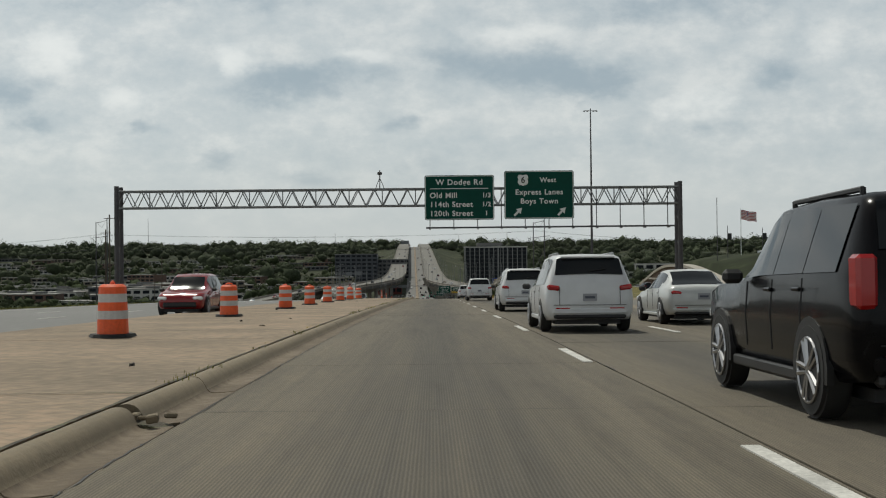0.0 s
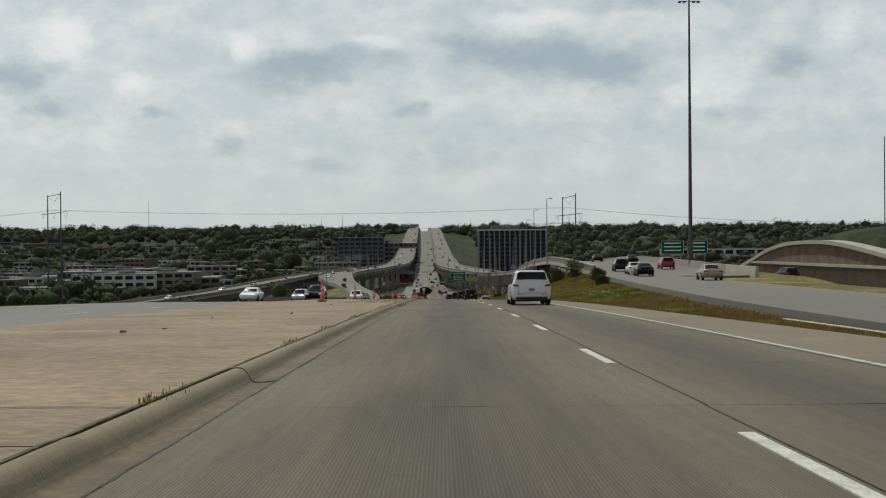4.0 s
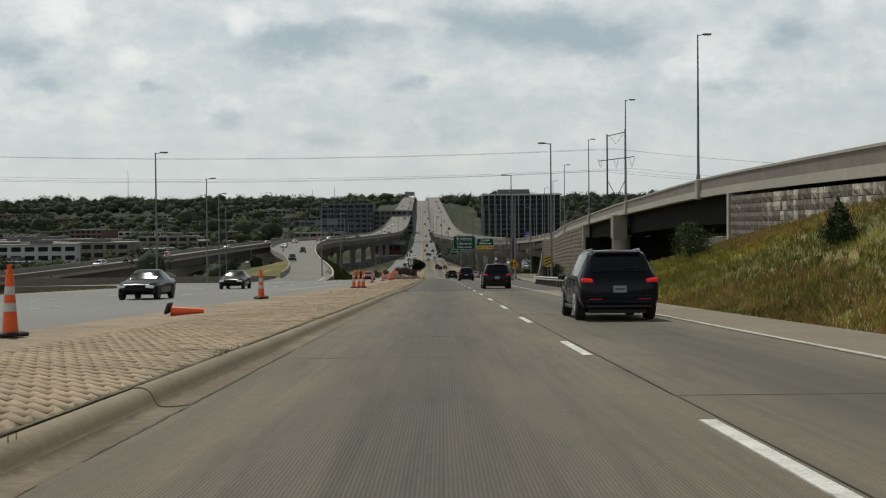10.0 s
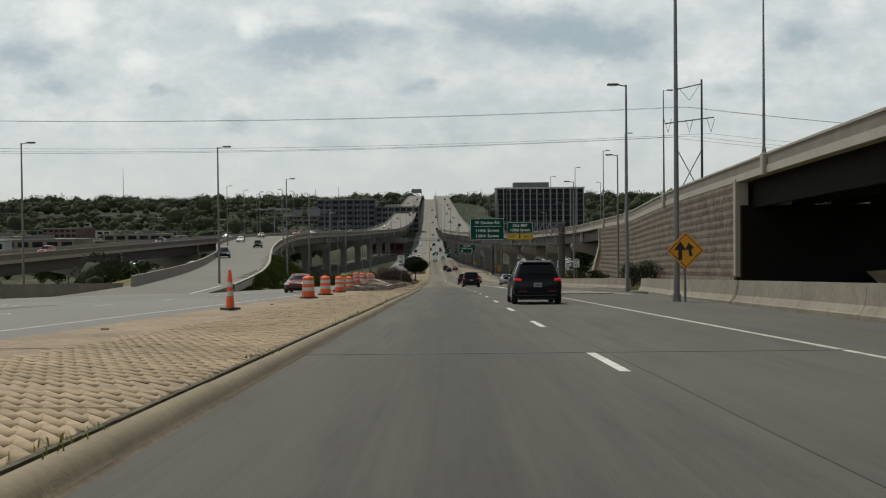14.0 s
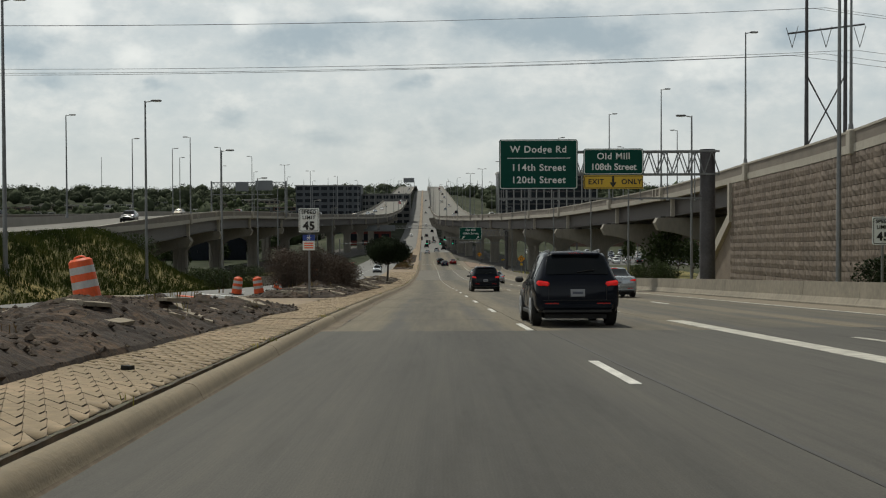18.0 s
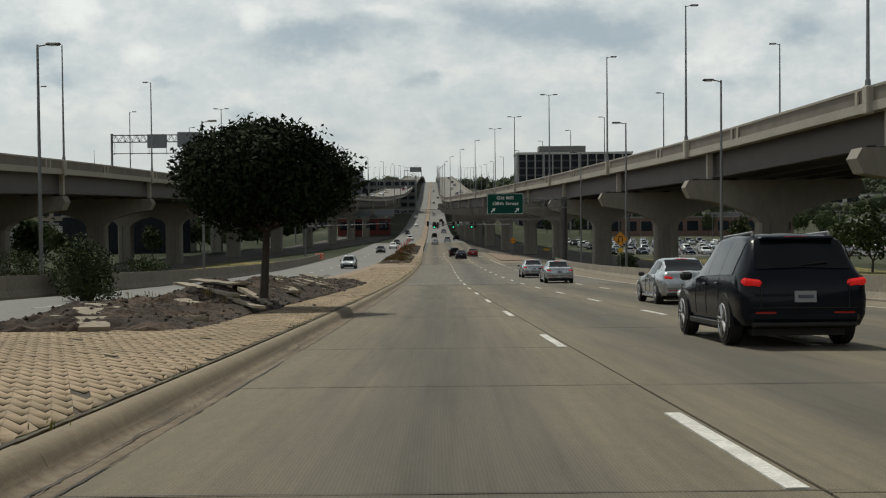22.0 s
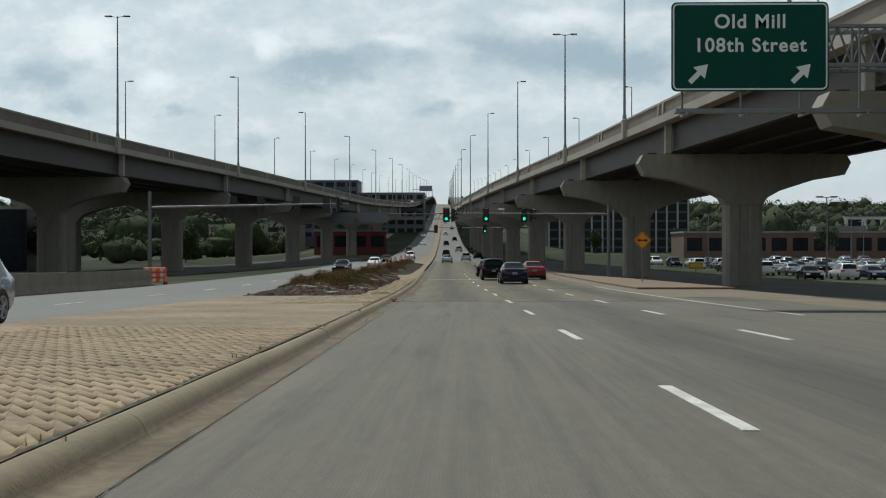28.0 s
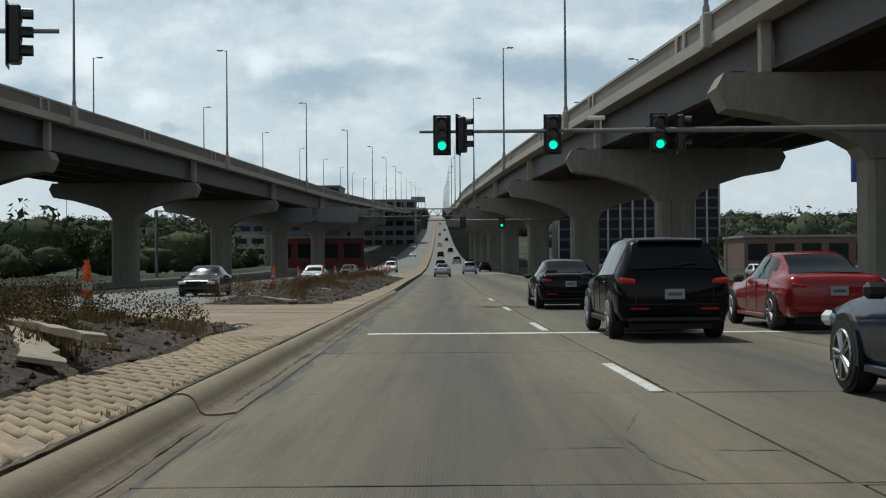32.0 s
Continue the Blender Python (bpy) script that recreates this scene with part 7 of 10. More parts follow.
# stations along the car from tail to nose: (share of length, sill height, belt height, top height, half width, half width of the top), heights as shares of the full height
SHAPES = {
    "suv": [(0.0, 0.30, 0.50, 0.52, 0.86, 0.80), (0.012, 0.22, 0.56, 0.60, 0.95, 0.84), (0.03, 0.19, 0.60, 0.68, 0.98, 0.78), (0.085, 0.18, 0.61, 0.93, 0.99, 0.70), (0.14, 0.17, 0.605, 0.985, 1.0, 0.70), (0.30, 0.16, 0.60, 1.0, 1.0, 0.71), (0.48, 0.16, 0.59, 0.985, 1.0, 0.70),
            (0.58, 0.16, 0.585, 0.91, 1.0, 0.68), (0.66, 0.16, 0.58, 0.74, 1.0, 0.72), (0.73, 0.16, 0.575, 0.61, 0.99, 0.80), (0.86, 0.16, 0.54, 0.575, 0.97, 0.76), (0.95, 0.17, 0.49, 0.53, 0.92, 0.72), (0.985, 0.20, 0.44, 0.47, 0.84, 0.66), (1.0, 0.26, 0.38, 0.40, 0.76, 0.60)],
    "boxy": [(0.0, 0.32, 0.52, 0.54, 0.88, 0.82), (0.01, 0.24, 0.58, 0.64, 0.96, 0.84), (0.025, 0.20, 0.61, 0.76, 0.98, 0.80), (0.05, 0.19, 0.62, 0.94, 0.99, 0.77), (0.09, 0.18, 0.62, 0.985, 1.0, 0.76), (0.30, 0.17, 0.615, 1.0, 1.0, 0.77), (0.50, 0.17, 0.61, 0.99, 1.0, 0.76),
             (0.58, 0.17, 0.605, 0.93, 1.0, 0.74), (0.655, 0.17, 0.60, 0.74, 1.0, 0.76), (0.70, 0.17, 0.60, 0.635, 0.99, 0.82), (0.86, 0.17, 0.58, 0.605, 0.98, 0.80), (0.96, 0.18, 0.54, 0.57, 0.94, 0.76), (0.99, 0.22, 0.48, 0.51, 0.88, 0.70), (1.0, 0.28, 0.42, 0.44, 0.82, 0.66)],
    "van": [(0.0, 0.28, 0.48, 0.50, 0.86, 0.80), (0.012, 0.20, 0.54, 0.60, 0.95, 0.84), (0.03, 0.17, 0.57, 0.74, 0.98, 0.80), (0.06, 0.16, 0.58, 0.93, 0.99, 0.74), (0.11, 0.15, 0.58, 0.985, 1.0, 0.73), (0.30, 0.14, 0.575, 1.0, 1.0, 0.74), (0.52, 0.14, 0.565, 0.985, 1.0, 0.73),
            (0.64, 0.14, 0.555, 0.89, 1.0, 0.70), (0.73, 0.14, 0.55, 0.72, 1.0, 0.72), (0.80, 0.14, 0.54, 0.60, 0.99, 0.78), (0.90, 0.15, 0.50, 0.53, 0.96, 0.74), (0.96, 0.16, 0.45, 0.48, 0.90, 0.70), (0.99, 0.19, 0.40, 0.43, 0.82, 0.64), (1.0, 0.25, 0.35, 0.37, 0.74, 0.60)],
    "sedan": [(0.0, 0.30, 0.52, 0.55, 0.82, 0.74), (0.012, 0.22, 0.60, 0.66, 0.92, 0.78), (0.04, 0.18, 0.63, 0.70, 0.97, 0.80), (0.15, 0.17, 0.64, 0.715, 0.99, 0.78), (0.21, 0.16, 0.635, 0.80, 1.0, 0.66), (0.29, 0.16, 0.63, 0.95, 1.0, 0.64), (0.38, 0.16, 0.625, 1.0, 1.0, 0.65), (0.50, 0.16, 0.62, 0.985, 1.0, 0.65),
              (0.58, 0.16, 0.61, 0.87, 1.0, 0.66), (0.67, 0.16, 0.60, 0.68, 1.0, 0.74), (0.80, 0.16, 0.57, 0.615, 0.98, 0.76), (0.94, 0.17, 0.50, 0.55, 0.92, 0.72), (0.985, 0.20, 0.44, 0.48, 0.84, 0.66), (1.0, 0.26, 0.37, 0.40, 0.76, 0.60)],
}
GLASS = {"suv": (0.03, 0.088, 0.735, 0.575, [(0.12, 0.274), (0.277, 0.444), (0.447, 0.60)]), "boxy": (0.022, 0.056, 0.70, 0.585, [(0.09, 0.252), (0.256, 0.427), (0.431, 0.60)]),
         "van": (0.028, 0.066, 0.80, 0.64, [(0.09, 0.276), (0.279, 0.497), (0.50, 0.68)]), "sedan": (0.155, 0.295, 0.67, 0.575, [(0.25, 0.406), (0.409, 0.56)])}


def car_ring(sh, f, L, Wd, H):
    """The half outline of the body at the share f of its length."""
    k = max(i for i in range(len(sh) - 1) if sh[i][0] <= f + 1e-6)
    a, b = sh[k], sh[k + 1]
    g = (f - a[0]) / (b[0] - a[0])
    _, lo, be, to, w, wt = [p + (q - p) * g for p, q in zip(a, b)]
    w, wt, lo, be, to = w * Wd / 2, wt * Wd / 2, lo * H, be * H, to * H
    y = (f - 0.5) * L
    return y, [(w * 0.90, lo), (w * 0.985, lo + (be - lo) * 0.22), (w, lo + (be - lo) * 0.6), (w * 0.975, be), (wt + (w * 0.955 - wt) * 0.5, be + (to - be) * 0.5), (wt, to - (to - be) * 0.10), (wt * 0.86, to - 0.012 * H), (0, to)]


def simple_car_rest(car, lump, shape, L, Wd, H, wheel):
    """Few parts for a distant car: its glazing as one band, four wheels and its lamps."""
    v, f = [], []
    for o in lump:
        b0 = len(v)
        v += [tuple(q.co) for q in o.data.vertices]
        f += [tuple(b0 + i for i in p.vertices) for p in o.data.polygons]
        bpy.data.objects.remove(o)
    mesh_ob("glazing", v, f, M["glass"], car, smooth=True)
    for fy in (-L / 2 + 0.205 * L, L / 2 - 0.185 * L):
        bm = bmesh.new()
        for sgn in (-1, 1):
            rod(bm, (sgn * (Wd / 2 - 0.2), fy, wheel), (sgn * (Wd / 2 + 0.012), fy, wheel), wheel, n=10)
        part("wheel_pair", bm, M["rubber"], car)
    bm = bmesh.new()
    for sgn in (-1, 1):
        box(bm, (sgn * Wd * 0.38, -L / 2 + 0.09, H * 0.56), (0.34, 0.22, H * 0.09), 0.03)
    part("tail_lights", bm, M["tail"], car)
    bm = bmesh.new()
    for sgn in (-1, 1):
        box(bm, (sgn * Wd * 0.36, L / 2 - 0.11, H * 0.42), (0.38, 0.24, 0.15), 0.04)
    part("head_lights", bm, M["head"], car)


def build_car(label, shape, col, L, Wd, H, wheel=0.34, brake=False, rails=False, simple=False, group="", name="car"):
    """A car whose nose points to +y, standing on z = 0."""
    sh = SHAPES[shape]
    car = thing(name, (0, 0, 0), label, "car", group)
    P = PAINT[col]
    fs = sorted({s[0] for s in sh} | ({0.2, 0.4, 0.78, 0.9} if not simple else set()))
    v, fa = [], []
    n = 0
    for f in fs:
        y, half = car_ring(sh, f, L, Wd, H)
        ring = [(x, y, z) for x, z in half] + [(-x, y, z) for x, z in half[-2::-1]]
        n = len(ring)
        v += ring
    for i in range(len(fs) - 1):
        for k in range(n):
            a, b = i * n + k, i * n + (k + 1) % n
            fa.append((a, b, b + n, a + n)[::-1])
    fa.append(tuple(range(n)))
    fa.append(tuple((len(fs) - 1) * n + k for k in range(n))[::-1])
    body = mesh_ob("body", v, fa, P, car, smooth=True)
    bm = bmesh.new()
    bm.from_mesh(body.data)
    bmesh.ops.recalc_face_normals(bm, faces=bm.faces)
    bm.to_mesh(body.data)
    bm.free()
    r0, r1, w0, w1, sides = GLASS[shape]
    lump = []

    def on_side(f, t, sgn, out=0.012):
        y, h = car_ring(sh, f, L, Wd, H)
        a, b, c = h[3], h[4], h[5]
        p, q, g = (a, b, t * 2) if t < 0.5 else (b, c, (t - 0.5) * 2)
        return (sgn * (p[0] + (q[0] - p[0]) * g + out), y, p[1] + (q[1] - p[1]) * g)

    def sheet(nm, grid, material, parent=car):
        rows, cols = len(grid), len(grid[0])
        vv = [p for row in grid for p in row]
        ff = [(i * cols + j, i * cols + j + 1, (i + 1) * cols + j + 1, (i + 1) * cols + j) for i in range(rows - 1) for j in range(cols - 1)]
        return mesh_ob(nm, vv, ff, material, parent, smooth=True)

    for sgn in (-1, 1):
        for (a, b) in sides:
            steps = 4
            grid = []
            for i in range(steps + 1):
                f = a + (b - a) * i / steps
                y, h = car_ring(sh, f, L, Wd, H)
                room = (h[5][1] - h[3][1]) / H
                hi = 0.93 if room > 0.2 else max(0.12, 0.9 * (room - 0.02) / max(room, 0.01))
                grid.append([on_side(f, 0.06, sgn), on_side(f, 0.5 * hi, sgn), on_side(f, hi, sgn)])
            lump.append(sheet("side_window", grid, M["glass"]))

    def top_sheet(nm, fa_, fb_, share0, share1):
        grid = []
        for i in range(6):
            f = fa_ + (fb_ - fa_) * i / 5
            y, h = car_ring(sh, f, L, Wd, H)
            wt = h[6][0]
            sh_ = share0 + (share1 - share0) * i / 5
            d = 0.014
            sg_ = -1 if fa_ < 0.5 else 1
            edge = (h[5][0] + (h[6][0] - h[5][0]) * 0.45, h[5][1] + (h[6][1] - h[5][1]) * 0.45)
            half_ = [edge, h[6], ((h[6][0] + h[7][0]) / 2, (h[6][1] + h[7][1]) / 2)]
            row_ = [(x + 0.006, z) for x, z in half_] + [(h[7][0], h[7][1])] + [(-x - 0.006, z) for x, z in half_[::-1]]
            grid.append([(x * sh_, y + sg_ * d, z + d) for x, z in row_])
        lump.append(sheet(nm, grid, M["glass"]))
    top_sheet("rear_window", r0, r1, 1.0, 1.0)
    top_sheet("windscreen", w0, w1, 1.0, 1.0)
    if simple:
        simple_car_rest(car, lump, shape, L, Wd, H, wheel)
        return car
    # wheels
    for fy in (-L / 2 + 0.205 * L, L / 2 - 0.185 * L):
        for sgn in (-1, 1):
            wx = sgn * (Wd / 2 - 0.105)
            wh = new("wheel")
            wh.parent = car
            wh.location = (wx, fy, wheel)
            bm = bmesh.new()
            rod(bm, (-0.115, 0, 0), (0.115, 0, 0), wheel, n=28 if not simple else 10)
            if not simple:
                bmesh.ops.bevel(bm, geom=[e for e in bm.edges if abs(e.verts[0].co.x - e.verts[1].co.x) < 0.01], offset=0.03, segments=2, affect="EDGES")
            t = part("tyre", bm, M["rubber"], wh, smooth=True)
            bm = bmesh.new()
            if simple:
                rod(bm, (sgn * 0.10, 0, 0), (sgn * 0.125, 0, 0), wheel * 0.62, n=10)
            else:
                rod(bm, (sgn * 0.09, 0, 0), (sgn * 0.122, 0, 0), wheel * 0.13, n=12)
                for k in range(5):
                    for d in (-0.17, 0.17):
                        a = k * math.tau / 5
                        rod(bm, (sgn * 0.112, wheel * 0.1 * math.cos(a + d * 3), wheel * 0.1 * math.sin(a + d * 3)), (sgn * 0.113, wheel * 0.66 * math.cos(a + d), wheel * 0.66 * math.sin(a + d)), 0.018, 0.022, n=5)
                for k in range(24):
                    a, b = k * math.pi / 12, (k + 1) * math.pi / 12
                    rod(bm, (sgn * 0.114, wheel * 0.67 * math.cos(a), wheel * 0.67 * math.sin(a)), (sgn * 0.114, wheel * 0.67 * math.cos(b), wheel * 0.67 * math.sin(b)), 0.014, n=5)
                well = bmesh.new()
                rod(well, (sgn * 0.07, 0, 0), (sgn * 0.1165, 0, 0), wheel * 0.66, n=20)
                part("wheel_well", well, M["black"], wh)
                for q_ in bm.verts:
                    q_.co.x += sgn * 0.008
            part("rim", bm, M["chrome"], wh)
            bm = bmesh.new()
            aw = sgn * (Wd / 2)
            pts = [(fy + (wheel + 0.045) * math.cos(q), wheel + (wheel + 0.045) * math.sin(q)) for q in [radians(-12 + k * 17) for k in range(13)]]
            prism(bm, pts, aw - 0.05 * sgn, aw + 0.006 * sgn, axis="x")
            part("wheel_arch", bm, M["black"], car)
    zt, zb = SHAPES[shape][1][2] * H, SHAPES[shape][1][1] * H
    yr = -L / 2
    # tail: lamps, plate, bumper
    for sgn in (-1, 1):
        bm = bmesh.new()
        if shape == "boxy":
            box(bm, (sgn * Wd * 0.445, yr + 0.075, H * 0.60), (0.16, 0.2, H * 0.22), 0.03)
        else:
            box(bm, (sgn * Wd * (0.40 if shape != "sedan" else 0.37), yr + 0.10, H * (0.56 if shape != "sedan" else 0.565)), (0.28, 0.22, H * 0.066), 0.035, rot=(0, sgn * -8, 0))
        part("tail_light", bm, M["brake"] if brake else M["tail"], car)
        bm = bmesh.new()
        box(bm, (sgn * Wd * 0.36, L / 2 - 0.11, H * (0.41 if shape != "sedan" else 0.44)), (0.38, 0.24, 0.15), 0.05, rot=(0, 0, sgn * -12))
        part("head_light", bm, M["head"], car)
        if not simple:
            bm = bmesh.new()
            y, h = car_ring(sh, w0 - 0.075, L, Wd, H)
            box(bm, (sgn * (Wd / 2 + 0.10), y, h[3][1] + 0.05), (0.2, 0.11, 0.14), 0.04)
            part("mirror", bm, M["black"], car)
            for (a, b) in sides[-2:]:
                p = on_side(a + 0.02, 0.0, sgn, 0.02)
                bm = bmesh.new()
                box(bm, (p[0], p[1], p[2] - 0.09), (0.04, 0.2, 0.035), 0.012)
                part("door_handle", bm, P if col != "white" else M["chrome"], car)
            for q in ([s_[1] + 0.008 for s_ in sides[-2:]] + [sides[-2][0]]):
                p0, p1 = on_side(q, 0.0, sgn, 0.004), None
                y, h = car_ring(sh, q, L, Wd, H)
                bm = bmesh.new()
                for (a, b) in ((h[3], h[2]), (h[2], h[1])):
                    rod(bm, (sgn * (a[0] + 0.001), y, a[1]), (sgn * (b[0] + 0.001), y, b[1]), 0.006, n=4)
                part("door_seam", bm, M["black"], car)
        if rails:
            bm = bmesh.new()
            ya, ha = car_ring(sh, 0.14, L, Wd, H)
            yb, hb = car_ring(sh, 0.50, L, Wd, H)
            rod(bm, (sgn * ha[6][0], ya, ha[6][1] + 0.035), (sgn * hb[6][0], yb, hb[6][1] + 0.035), 0.025, n=6)
            for yy, hh in ((ya, ha), (yb, hb)):
                rod(bm, (sgn * hh[6][0], yy, hh[6][1] - 0.02), (sgn * hh[6][0], yy, hh[6][1] + 0.045), 0.025, n=6)
            part("roof_rail", bm, M["chrome"] if col != "black" else M["black"], car)
    bm = bmesh.new()
    box(bm, (0, yr + 0.05, H * 0.27), (Wd * 0.84, 0.14, H * 0.10), 0.05)
    part("rear_bumper", bm, P, car)
    bm = bmesh.new()
    box(bm, (0, L / 2 - 0.03, H * 0.27), (Wd * 0.70, 0.12, H * 0.13), 0.05)
    part("grille", bm, M["black"], car)
    bm = bmesh.new()
    box(bm, (0, yr + 0.004 - 0.02, H * (0.44 if shape != "sedan" else 0.50)), (0.31, 0.02, 0.16))
    part("number_plate", bm, M["plate"], car, "plain plate with a bar")
    bm = bmesh.new()
    box(bm, (0, yr - 0.03, H * (0.44 if shape != "sedan" else 0.50)), (0.22, 0.012, 0.05))
    part("plate_bar", bm, M["slatebar"], car)
    # dark sills, lower valance and the seams of the tail
    for sgn in (-1, 1):
        bm = bmesh.new()
        box(bm, (sgn * (Wd / 2 - 0.055), 0.01 * L, H * 0.175), (0.09, L * 0.42, H * 0.055), 0.015)
        part("side_sill", bm, M["black"] if shape in ("suv", "boxy") else P, car)
        bm = bmesh.new()
        box(bm, (sgn * Wd * 0.30, yr + 0.015, H * 0.30), (Wd * 0.16, 0.05, 0.04), 0.008)
        part("rear_reflector", bm, M["tail"], car)
    bm = bmesh.new()
    box(bm, (0, yr + 0.09, H * 0.205), (Wd * 0.80, 0.16, H * 0.06), 0.03)
    part("rear_valance", bm, M["black"], car)
    bm = bmesh.new()
    box(bm, (0, yr - 0.012, H * 0.345), (Wd * 0.80, 0.012, 0.010))
    part("bumper_seam", bm, M["black"], car)
    if shape != "sedan":
        for sgn in (-1, 1):
            bm = bmesh.new()
            box(bm, (sgn * Wd * 0.335, yr + 0.004, H * 0.45), (0.010, 0.03, H * 0.20))
            part("hatch_seam", bm, M["black"], car)
    if shape in ("suv", "van"):
        y, h = car_ring(sh, r1 + 0.012, L, Wd, H)
        bm = bmesh.new()
        box(bm, (0, y - 0.04, h[6][1] + 0.012), (h[6][0] * 1.9, 0.26, 0.05), 0.02)
        part("rear_spoiler", bm, P, car)
        y, h = car_ring(sh, r0 + 0.006, L, Wd, H)
        bm = bmesh.new()
        rod(bm, (0.0, y - 0.035, h[6][1] + 0.02), (0.38, y - 0.02, h[6][1] + 0.07), 0.012, n=5)
        part("rear_wiper", bm, M["black"], car)
    if brake:
        bm = bmesh.new()
        y, h = car_ring(sh, r1 + 0.01, L, Wd, H)
        box(bm, (0, y - 0.02, h[7][1] + 0.0), (0.34, 0.06, 0.05), 0.01)
        part("high_brake_light", bm, M["brake"], car)
    bm = bmesh.new()
    box(bm, (0, 0, H * 0.13), (Wd * 0.72, L * 0.86, 0.1))
    part("underbody", bm, M["black"], car)
    return car


M["slatebar"] = plain("plate_bar", (0.08, 0.09, 0.12), 0.6)


def place(car, u, y, turn=0.0, dz=0.006):
    car.matrix_world = pose(XC(y) + u, y, R(y) + dz, pitch(y) if not turn else -pitch(y), 0, heading(y) + turn)
    return car


LEAD = []
LEAD.append(place(build_car("black boxy four-wheel-drive with roof rails and bright wheels", "boxy", "black", 4.85, 1.99, 1.84, 0.39, rails=True), 4.05, 11.0))
LEAD.append(place(build_car("white minivan with dark tinted windows and alloy wheels", "van", "white", 5.08, 1.98, 1.76, 0.35, rails=True), 4.42, 157.8))
LEAD.append(place(build_car("pearl white older saloon with red tail lights", "sedan", "pearl", 5.0, 1.86, 1.44, 0.33), 8.6, 82.4))
LEAD.append(place(build_car("dark slate crossover with glowing brake lights", "suv", "slate", 4.77, 1.88, 1.69, 0.37, brake=True, rails=True), 5.3, 574.0))
LEAD.append(place(build_car("silver saloon braking in the middle lane", "sedan", "silver", 4.85, 1.86, 1.47, 0.34, brake=True), 8.1, 633.6))
place(build_car("black saloon driving away in the second lane", "sedan", "black", 4.8, 1.84, 1.45, 0.34), 3.75, 783.5)
place(build_car("black crossover with tinted glass", "suv", "black", 4.55, 1.84, 1.68, 0.37), 3.72, 768.3)
place(build_car("red saloon in the third lane", "sedan", "red", 4.85, 1.86, 1.46, 0.34), 7.0, 770.5)
place(build_car("dark blue saloon with alloy wheels", "sedan", "navy", 4.87, 1.85, 1.47, 0.34), 4.62, 756.6)
place(build_car("red oncoming crossover beside the traffic drums", "suv", "red", 4.7, 1.86, 1.68, 0.37), -9.6, 47.5, 180)
place(build_car("maroon oncoming saloon beside a leaning drum", "sedan", "maroon", 4.9, 1.86, 1.46, 0.34), -11.2, 441.0, 180)
place(build_car("silver oncoming crossover on the far carriageway", "suv", "silver", 4.45, 1.8, 1.62, 0.36), -10.4, 699.5, 180)
place(build_car("black oncoming saloon past the second dirt mound", "sedan", "black", 4.8, 1.84, 1.45, 0.34), -11.2, 804.0, 180)
# the same kinds again, further along the lanes
for lab, kind, u, y in (("white minivan driving in the second lane", 1, 3.45, 28.4), ("white minivan nearing the sign gantry", 1, 3.74, 50.0), ("pearl white older saloon in the third lane", 2, 6.9, 32.5), ("white minivan holding the second lane past the sign gantry", 1, 3.72, 95.0), ("dark slate crossover ahead in the second lane", 3, 4.2, 276.0),
                        ("dark slate crossover beside the guard rail", 3, 3.83, 327.0), ("dark slate crossover passing the retaining wall", 3, 3.56, 396.5), ("dark slate crossover under the sign arm", 3, 3.15, 481.0),
                        ("dark slate crossover slowing in the second lane", 3, 3.6, 533.2), ("silver saloon joining from the merge lane", 4, 9.0, 512.3), ("silver saloon braking in the third lane", 4, 7.9, 593.6), ("silver saloon slowing towards the crossing", 4, 8.0, 652.0)):
    o = copy_thing(LEAD[kind], pose(XC(y) + u, y, R(y) + 0.006, pitch(y), 0, heading(y)))
    o["label"] = lab
# plainer cars of the distant traffic, one of each kind and colour and then copies
rngc = random.Random(8)
proto = []
for shp, cols, (L, Wd, H) in (("suv", ("slate", "white", "black", "silver", "red"), (4.6, 1.85, 1.68)), ("sedan", ("silver", "black", "white", "navy", "tan"), (4.8, 1.84, 1.45)), ("van", ("pearl", "slate"), (5.0, 1.95, 1.76))):
    for c in cols:
        proto.append(build_car({"suv": "crossover", "sedan": "saloon", "van": "minivan"}[shp] + " in " + {"slate": "dark slate", "white": "plain white", "black": "glossy black", "silver": "silver grey", "red": "deep red", "navy": "dark navy", "tan": "beige tan", "pearl": "pearl white"}[c] + " paint in the distance", shp, c, L, Wd, H, 0.34, simple=True, group="distant traffic", name="car"))
used = set()


def traffic(x, y, z, rx, rz, pick=None):
    k = rngc.randrange(len(proto)) if pick is None else pick
    m = pose(x, y, z, rx, 0, rz)
    if k not in used:
        used.add(k)
        proto[k].matrix_world = m
        return proto[k]
    return copy_thing(proto[k], m)


def dslope(D, y):
    return math.degrees(math.atan((D(y + 4) - D(y - 4)) / 8))


for u, y in ((4.0, 905), (0.3, 880), (7.0, 930), (0.2, 960), (3.8, 1010), (0.3, 1090), (3.7, 1150), (0.1, 1240), (3.5, 1330), (0.2, 1450), (3.6, 1560), (0.3, 1700)):
    traffic(XC(y) + u, y, R(y), pitch(y), heading(y))
for u, y in ((-10.2, 880), (-7.5, 930), (-10, 1000), (-8, 1100), (-10, 1210), (-9.8, 840), (-15.8, 338)):
    traffic(XC(y) + u, y, R(y), -pitch(y), 180 + heading(y))
for u, y, p in ((-12.8, 216, 2), (-13.2, 277, 1), (-14.3, 304, 6), (-18.5, 250, 3), (-19.0, 214, 7)):
    traffic(XC(y) + u, y, R(y), -pitch(y), 180 + heading(y), p)
